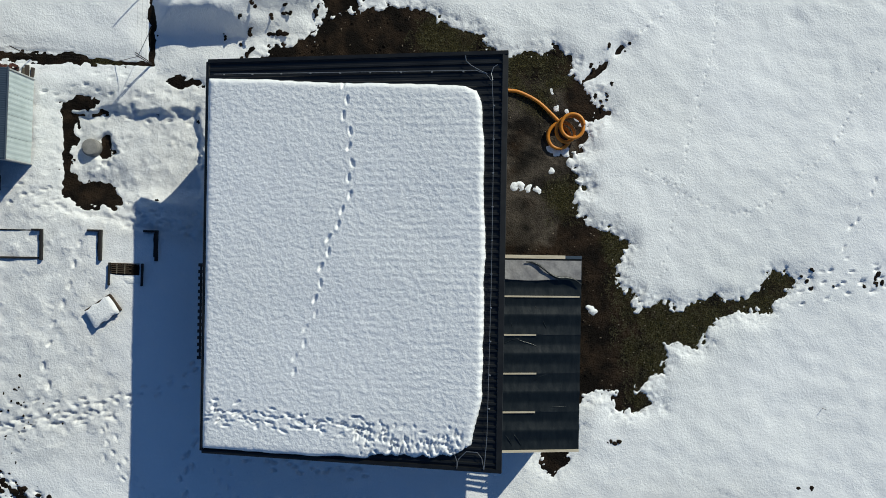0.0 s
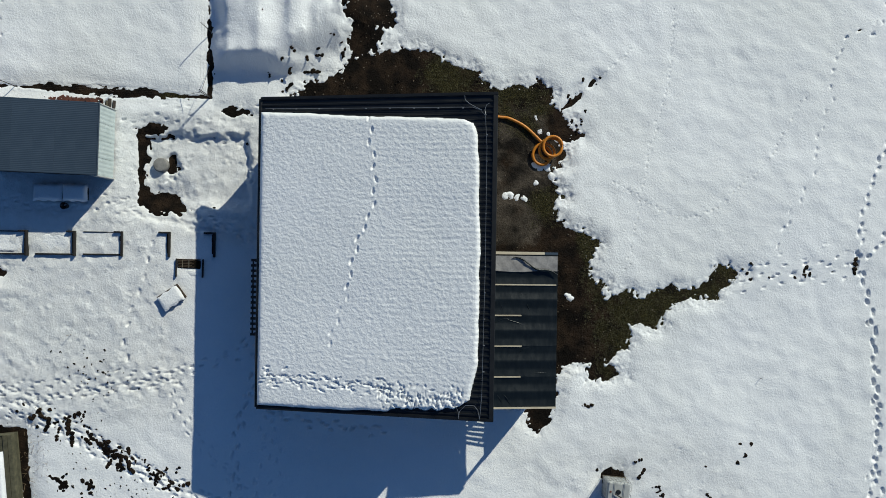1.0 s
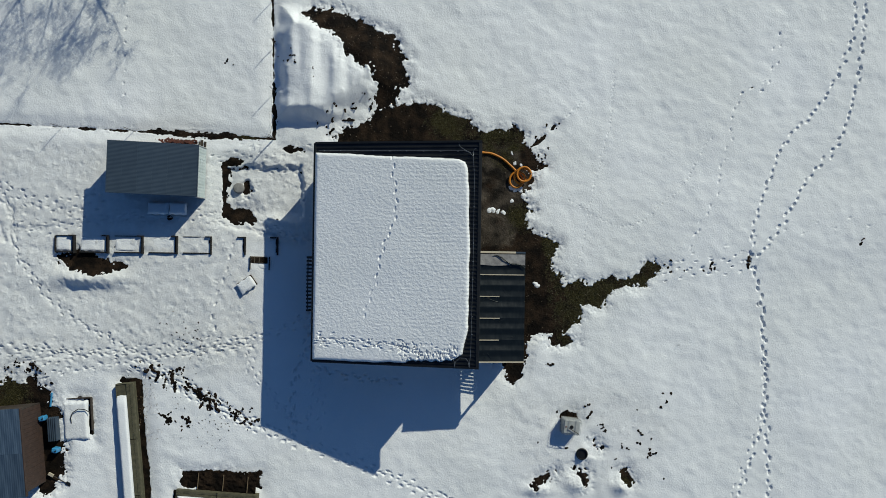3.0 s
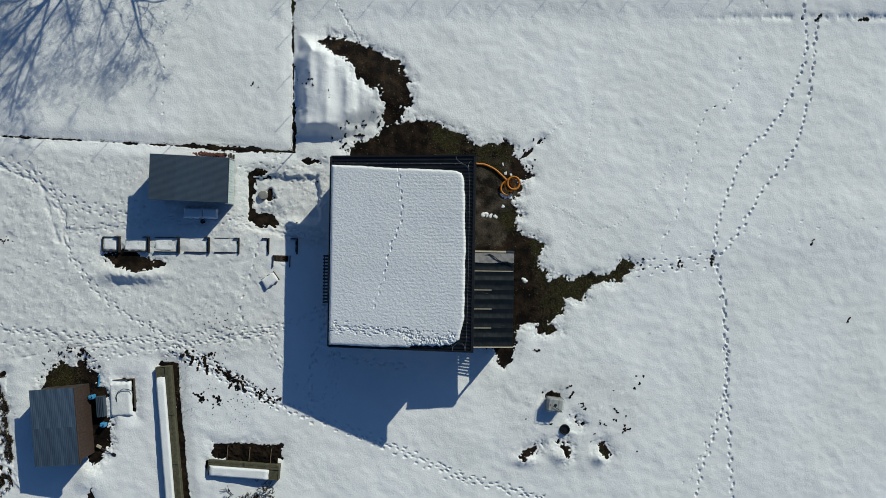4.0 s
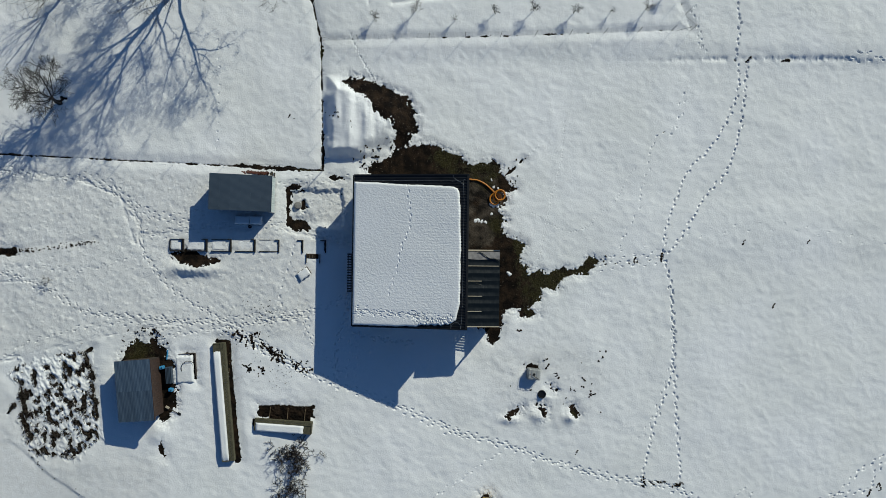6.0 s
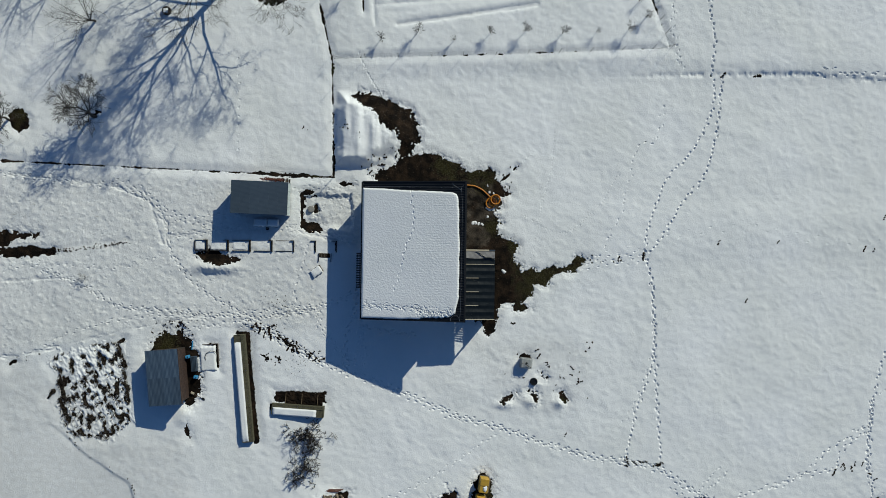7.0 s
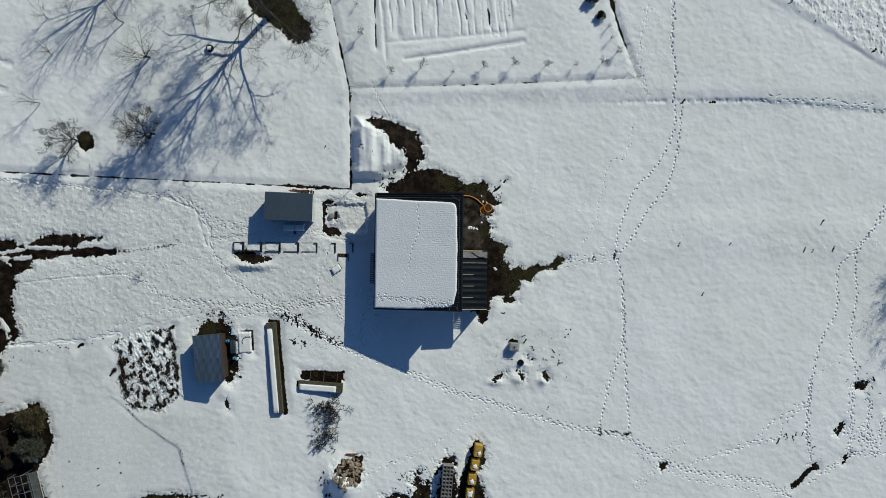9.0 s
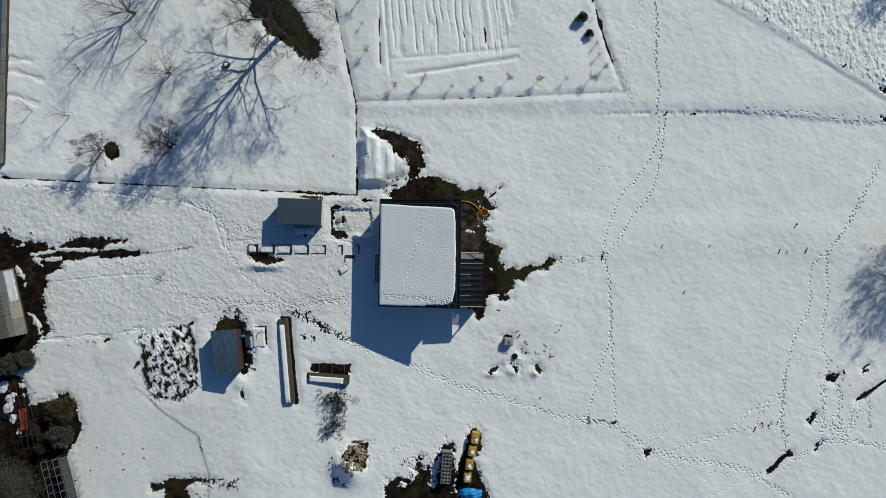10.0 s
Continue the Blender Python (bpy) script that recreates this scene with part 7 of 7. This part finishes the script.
ring.lathe([(0.32, 0.02), (0.32, 0.07), (0.05, 0.08)], 24)
whole("manhole_ring", ring, BLACK_TRIM, "round black plastic shaft with lid sunk in snow", "shaft", m=set_on(9.22, -14.02, 0, 0.17))
stub = thing("concrete_stub", pose(-13.75, 4.0, land_at(-13.75, 4.0), 3, 5, 0), "short round concrete pipe stub in thawed ground", "pipe stub")
part("body", Build().lathe([(0.35, -0.3), (0.35, 0.24), (0.33, 0.30), (0.31, 0.32)], 26), CONCRETE, stub)
part("lid", Build().lathe([(0.29, 0.32), (0.28, 0.35), (0.1, 0.365)], 22), CONCRETE, stub)

lead = [(1.6, 6.55), (2.68, 6.47), (3.14, 6.40), (3.84, 6.06), (4.42, 5.56)]
coil, turns = [], 3.15
for i in range(110):
    h = i / 109
    angle = 0.9 - h * turns * 2 * math.pi
    drift = 0.5 - 0.5 * math.cos(math.pi * min(h * 1.15, 1.0))
    cx, cy, r = 4.72 + 0.54 * drift, 4.60 + 0.42 * drift, 0.47 + 0.03 * math.sin(h * 11)
    coil.append((cx + r * math.cos(angle), cy + r * math.sin(angle), h * 0.42 + 0.02 * math.sin(9 * h)))
hose_pts = [(x, y, land_at(x, y) + 0.10 + 0.10 * (i == 0)) for i, (x, y) in enumerate(lead)] + [(x, y, land_at(5, 4.8) + 0.10 + z) for x, y, z in coil]
smooth_pts = []
for i in range(len(hose_pts) - 1):
    p0, p1, p2, p3 = (Vector(hose_pts[max(min(i + k, len(hose_pts) - 1), 0)]) for k in (-1, 0, 1, 2))
    for s in (np.linspace(0, 1, 9)[:-1] if i < 7 else (0.0, 0.5)):
        smooth_pts.append(0.5 * (2 * p1 + (p2 - p0) * s + (2 * p0 - 5 * p1 + 4 * p2 - p3) * s * s + (3 * p1 - p0 - 3 * p2 + p3) * s ** 3))
hose = Build().tube(smooth_pts, [0.068 + 0.006 * (i % 2) for i in range(len(smooth_pts))], 10)
whole("conduit_coil", hose, ORANGE_HOSE, "coil of orange corrugated conduit on bare ground", "conduit", smooth=True)

# ---- building supplies stored in the lower meadow ----
goods = "yellow boxes stored in a row"
for k, (x, y, turn, long) in enumerate(((3.88, -24.5, -10, 1.5), (3.48, -26.25, -10, 1.3), (3.12, -28.0, -6, 1.35), (2.84, -29.72, -6, 1.2))):
    m = pose(x, y, land_at(x, y) + 0.02, 0, 4, turn)
    box_thing = thing("storage_box", m, "yellow box on a pallet with patches of snow", "box", goods)
    part("pallet", Build().box(-0.5, 0.5, -long / 2, long / 2, 0, 0.12), OLD_WOOD, box_thing)
    part("body", Build().box(-0.46, 0.42, -long / 2 + 0.03, long / 2 - 0.03, 0.12, 1.15 - 0.1 * (k > 1), c=0.03), YELLOW_PAINT, box_thing)
    part("side_panel", Build().box(0.42, 0.56, -long / 2 + 0.06, long / 2 - 0.06, 0.14, 0.95 - 0.1 * (k > 1), c=0.02), STRAW, box_thing, "open brown slatted side")
    part("strap", Build().box(-0.465, 0.425, -0.03, 0.03, 0.12, 1.16 - 0.1 * (k > 1), c=0.002), BLACK_TRIM, box_thing)
    whole("box_snow", cushion(Build(), -0.30 + 0.2 * (k == 0), 0.28, -0.50 + 0.12 * (k % 2), (-0.05, 0.1, 0.0, 0.35)[k], 1.15 - 0.1 * (k > 1), 0.10, 50 + k, 10, 0.12), SNOW, "melting snow on a yellow box", "snow", "snow on the yellow boxes", m=m, smooth=True)
BLOCKS = pose(0.08, -28.2, land_at(0.08, -28.2) + 0.02, 0, 4, -5)
blocks = thing("block_stack", BLOCKS, "long stack of grey hollow building blocks", "blocks")
for x in (-0.42, 0.0, 0.42):
    for j in range(9):
        for lay in range(3):
            b = Build()
            y0, y1, z0, z1 = -2.07 + j * 0.46, -1.63 + j * 0.46, 0.05 + lay * 0.42, 0.46 + lay * 0.42
            if lay == 2:
                for x0, x1, ya, yb in ((-0.205, -0.15, y0, y1), (0.15, 0.205, y0, y1), (-0.15, 0.15, y0, y0 + 0.06), (-0.15, 0.15, y1 - 0.06, y1)):
                    b.box(x + x0, x + x1, ya, yb, z0, z1 + 0.01 * ((j * 3) % 2), c=0.008)
                b.box(x - 0.15, x + 0.15, y0 + 0.06, y1 - 0.06, z0, z0 + 0.04, c=0.004)
            else:
                b.box(x - 0.205, x + 0.205, y0, y1, z0, z1)
            part("block", b, CONCRETE, blocks)
b, n = Build(), 26
for i in range(n + 1):
    for j in range(n + 1):
        x, y = -1.6 + 3.2 * i / n, -1.1 + 2.2 * j / n
        h = 0.65 * math.exp(-((x / 1.3) ** 4 + (y / 0.75) ** 4)) + 0.10 * math.sin(4 * x + 2 * y) * math.exp(-(x * x + y * y) / 1.5) + 0.05 * math.sin(9 * y - 3 * x)
        b.v.append((x, y, 0.04 + h))
b.f = [(i * (n + 1) + j, (i + 1) * (n + 1) + j, (i + 1) * (n + 1) + j + 1, i * (n + 1) + j + 1) for i in range(n) for j in range(n)]
whole("blue_tarpaulin", b, BLUE_TARP, "crumpled bright blue tarpaulin over stored goods", "tarpaulin", m=set_on(3.3, -32.1, -8) @ Matrix.Diagonal((0.95, 0.7, 1, 1)), smooth=True)

rnd = random.Random(5)
stone_meshes = []
for k in range(6):
    stone_meshes.append(Build().rock((0, 0, 0), 1.0, rnd, 0.7).mesh("stone"))
rubble = thing("rubble_heap", set_on(-12.2, -26.6), "heap of pale rubble and broken stone half under snow", "rubble")
for k in range(190):
    a, r = rnd.uniform(0, 6.28), rnd.random() ** 0.5
    x, y = 0.55 + 1.55 * r * math.cos(a), -0.35 + 1.75 * r * math.sin(a) + 0.25 * r * math.cos(a)
    piece = part("stone", stone_meshes[k % 6], STONE, rubble)
    s = rnd.choice((0.07, 0.10, 0.14, 0.20, 0.30)) * rnd.uniform(0.8, 1.2)
    piece.matrix_basis = pose(x, y, land_at(-12.2 + x, -26.6 + y) - land_at(-12.2, -26.6) + rnd.uniform(-0.02, 0.10), rnd.uniform(0, 90), rnd.uniform(0, 90), rnd.uniform(0, 360)) @ Matrix.Diagonal((s * rnd.uniform(0.8, 1.7), s, s * 0.8, 1))
for k in range(3):
    part("plank", Build().box(-0.2 + 0.2 * k, 1.3 + 0.2 * k, 1.66 + 0.11 * k, 1.76 + 0.11 * k, land_at(-12.0, -24.6) - land_at(-12.2, -26.6) + 0.16, land_at(-12.0, -24.6) - land_at(-12.2, -26.6) + 0.20), RED_BRICK, rubble, "reddish plank")
stump = thing("tree_stump", set_on(-27.9, 23.9), "short cut tree stump with a snow cap", "stump")
part("stem", Build().lathe([(0.50, -0.15), (0.44, 0.2), (0.42, 0.42), (0.38, 0.45)], 14), DARK_BARK, stump)
whole("stump_snow", cushion(Build(), -0.28, 0.22, -0.3, 0.2, 0.44, 0.08, 61, 8, 0.05), SNOW, "thin snow cap on the tree stump", "snow", m=set_on(-27.9, 23.9), smooth=True)

# ---- outbuilding, greenhouse frame and clutter at the garden's end ----
BARN = pose(-54.06, -6.44, land_at(-54.06, -6.44), 0, 0, 12)
barn = thing("outbuilding", BARN, "long outbuilding roofed with pale and grey panels", "outbuilding")
for x0, x1, y0, y1 in ((-5.0, -4.85, -3.9, 3.9), (0.75, 0.9, -3.9, 3.9), (-4.85, 0.75, -3.9, -3.75), (-4.85, 0.75, 3.75, 3.9)):
    part("wall", Build().box(x0, x1, y0, y1, -0.6, 2.30), DARK_WOOD, barn)
barn_roof = part("roof", Build().box(-5.2, 2.15, -4.1, 4.1, 2.31, 2.40), DARK_WOOD, barn)
for x0, x1, mat, n in ((-5.2, -2.2, POLYCARB, 4), (-2.18, -1.15, CONCRETE, 2), (-1.13, -0.1, OLD_WOOD, 3), (-0.08, 0.72, CONCRETE, 3), (0.74, 2.15, PALE_SHEET, 4)):
    for k in range(n):
        y0 = -4.1 + k * 8.2 / n
        z = 2.41 + 0.012 * (k % 2) + 0.05 * (mat is OLD_WOOD)
        part("roof_panel", Build().box(x0, x1, y0 + 0.015, y0 + 8.2 / n - 0.015, z, z + 0.05), FRESH_WOOD if (x0 > 0.7 and k == 1) else mat, barn_roof)
for y0, y1, s in ((0.1, 3.9, 71),):
    whole("roof_patch_snow", cushion(Build(), 0.85, 2.0, y0, y1, 2.47, 0.04, s, 24, 0.09), SNOW, "thin melting snow on the outbuilding roof", "snow", m=BARN, smooth=True)
GREENHOUSE = pose(-47.6, -29.1, land_at(-47.6, -29.1), 0, 0, 14)
green = thing("greenhouse_frame", GREENHOUSE, "bare pale metal frame of a greenhouse", "greenhouse")
for k in range(9):
    y = -4.5 + k * 1.0
    for x in (-1.7, 0.0, 1.7):
        part("post", Build().tube([(x, y, -0.2), (x, y, 2.0 + 0.35 * (x == 0))], 0.025, 6), GALVANISED, green)
    part("rafter", Build().tube([(-1.7, y, 2.0), (0, y, 2.35), (1.7, y, 2.0)], 0.028, 6), GALVANISED, green)
for x, z in ((-1.7, 2.0), (-0.85, 2.17), (0, 2.36), (0.85, 2.17), (1.7, 2.0)):
    part("rail", Build().tube([(x, -4.6, z), (x, 3.6, z)], 0.028, 6), GALVANISED, green)
for k in range(7):
    part("side_panel", Build().box(0.5, 1.64, -3.5 + k, -2.54 + k, 2.05, 2.08), CLOUDED_PANE, green, "clouded grey panel")
part("batten", Build().box(1.72, 1.80, -4.6, 3.4, 1.96, 2.04), FRESH_WOOD, green, "pale wooden batten")
arch = thing("trellis_frame", pose(-52.0, -20.2, land_at(-52.0, -20.2), 0, 0, 12), "rusty garden trellis frame over thawed beds", "trellis")
for x in (-0.9, -0.2, 0.5, 1.1):
    part("rail", Build().tube([(x, -4.2, 1.9), (x, 4.2, 1.9)], 0.028, 6), RUST_SHEET, arch)
for k in range(6):
    y = -4.1 + k * 1.64
    part("crossbar", Build().tube([(-1.2, y, 1.93), (1.4, y, 1.93)], 0.025, 6), RUST_SHEET, arch)
for x in (-0.9, 1.1):
    for y in (-4.1, -0.8, 2.4):
        part("post", Build().tube([(x, y, -0.2), (x, y, 1.9)], 0.03, 6), RUST_SHEET, arch)
slide = thing("plastic_trough", set_on(-52.9, -21.0, 6), "faded orange plastic trough among garden clutter", "trough")
part("base", Build().box(-0.36, 0.36, -1.35, 1.35, 0.25, 0.30), ORANGE_PLASTIC, slide)
for x in (-0.40, 0.36):
    part("rim", Build().box(x, x + 0.04, -1.35, 1.35, 0.25, 0.48), ORANGE_PLASTIC, slide)
for y in (-1.0, 1.0):
    part("support", Build().box(-0.3, 0.3, y - 0.05, y + 0.05, -0.1, 0.25), OLD_WOOD, slide)
whole("old_tyre", Build().tube([(0.27 * math.cos(a), 0.27 * math.sin(a), 0.11) for a in np.linspace(0, 2 * math.pi, 21)], 0.1, 8, caps=False), BLACK_TRIM, "black tyre lying flat in patchy snow", "tyre", m=set_on(-55.0, -20.6, 0, 0.1), smooth=True)


# ---- loose cover on the bare ground ----
rnd = random.Random(17)


def scatter(outlines, count, test):
    """Random places in the given outlines where the test holds."""
    got, boxes = [], []
    for o in outlines:
        xs, ys = [p[0] for p in o], [p[1] for p in o]
        boxes.append((min(xs), max(xs), min(ys), max(ys), (max(xs) - min(xs)) * (max(ys) - min(ys))))
    total = sum(q[4] for q in boxes)
    for q in boxes:
        for _ in range(int(count * q[4] / total)):
            x, y = rnd.uniform(q[0], q[1]), rnd.uniform(q[2], q[3])
            if test(x, y):
                got.append((x, y))
    return got


def grassy(x, y):
    i, j = min(int(np.searchsorted(ex, x)), len(ex) - 1), min(int(np.searchsorted(ey, y)), len(ey) - 1)
    return float(grass_at[i, j])


tufts = Build()
for x, y in scatter([YARD], 26000, lambda x, y: snow_at(x, y) < 0.02 and grassy(x, y) > 0.35) + scatter([TREE_FOOT, SHED_YARD, STORE], 9000, lambda x, y: snow_at(x, y) < 0.02 and grassy(x, y) > 0.3):
    z = land_at(x, y) - 0.02
    for _ in range(3):
        a, long = rnd.uniform(0, 6.28), rnd.uniform(0.07, 0.17)
        dx, dy = math.cos(a), math.sin(a)
        px, py = x + rnd.gauss(0, 0.04), y + rnd.gauss(0, 0.04)
        tufts.add([(px - dy * 0.008, py + dx * 0.008, z), (px + dy * 0.008, py - dx * 0.008, z), (px + dx * long, py + dy * long, z + rnd.uniform(0.04, 0.1))], [(0, 1, 2)])
whole("grass", tufts, GRASS_BLADES, "matted olive winter grass where snow has thawed", "grass", kind="stuff")
clods = Build()
for x, y in scatter([YARD, HEAP, PAD, DUG, SHED_YARD], 3000, lambda x, y: snow_at(x, y) < 0.05 and grassy(x, y) < 0.6 and not (x > 1.5 and 0 < y < 7.2)) + scatter([LANE, STORE_LOW, GARDEN, FAR_BED], 2400, lambda x, y: x > -58 and snow_at(x, y) < 0.05):
    clods.rock((x, y, land_at(x, y) + 0.0), rnd.choice((0.02, 0.03, 0.04, 0.05)) * rnd.uniform(0.7, 1.3), rnd, 0.6)
for x, y, r, stretch, turn in LUMPS:
    z, many = surface_at(x, y), 4 if r > 0.12 else 1 + int(r > 0.08) + rnd.randint(0, 1)
    for k in range(many):
        # a row of clods: in the meadow, a stake's shadow drawn as dark soil
        if r > 0.12:
            h = (k / 3 - 0.5) * r * 2.4
            clods.rock((x + h * math.cos(turn) + rnd.gauss(0, 0.03), y + h * math.sin(turn) + rnd.gauss(0, 0.03), z), r * rnd.uniform(0.42, 0.62), rnd, 0.3)
        else:
            clods.rock((x + rnd.gauss(0, r * 0.5) * (k > 0), y + rnd.gauss(0, r * 0.5) * (k > 0), z + 0.01), r * rnd.uniform(0.75, 1.05) * (0.6 if k else 1.0), rnd, 0.32)
whole("soil_clods", clods, EARTH, "small dark soil clods, also standing for leaf clumps and stake shadows", "soil", kind="stuff")
pebbles = Build()
for x, y in scatter([YARD, HEAP, HEAP, HEAP], 1500, lambda x, y: snow_at(x, y) < 0.0):
    pebbles.rock((x, y, land_at(x, y) + 0.01), rnd.uniform(0.012, 0.035), rnd, 0.6)
whole("pebbles", pebbles, STONE, "scattered pale pebbles on the bare soil", "pebbles", kind="stuff")
leaves = Build()
for x, y in scatter([BEDS], 5200, lambda x, y: snow_at(x, y) < 0.02):
    z = land_at(x, y)
    for _ in range(3):
        a, long, wide = rnd.uniform(0, 6.28), rnd.uniform(0.06, 0.18), rnd.uniform(0.02, 0.05)
        dx, dy, up = math.cos(a), math.sin(a), rnd.uniform(0.03, 0.22)
        leaves.add([(x, y, z), (x + dx * long * 0.5 - dy * wide, y + dy * long * 0.5 + dx * wide, z + up), (x + dx * long, y + dy * long, z + up * 0.7),
                    (x + dx * long * 0.5 + dy * wide, y + dy * long * 0.5 - dx * wide, z + up)], [(0, 1, 2, 3)])
whole("winter_vegetables", leaves, KALE, "dark wilted vegetable plants poking through the snow", "vegetables", kind="stuff")
stalks = Build()
for x, y in scatter([[(-20.5, -7), (-14.5, -7), (-14.5, -12.5), (-20.5, -12.5)]], 420, lambda x, y: snow_at(x, y) < 1.0):
    z = surface_at(x, y)
    a = rnd.uniform(0, 6.28)
    stalks.tube([(x, y, z - 0.03), (x + 0.2 * math.cos(a), y + 0.2 * math.sin(a), z + rnd.uniform(0.03, 0.2))], [0.008, 0.004], 3, caps=False)
whole("dry_stalks", stalks, STRAW, "thin dry plant stalks sticking out of snow", "stalks", kind="stuff")
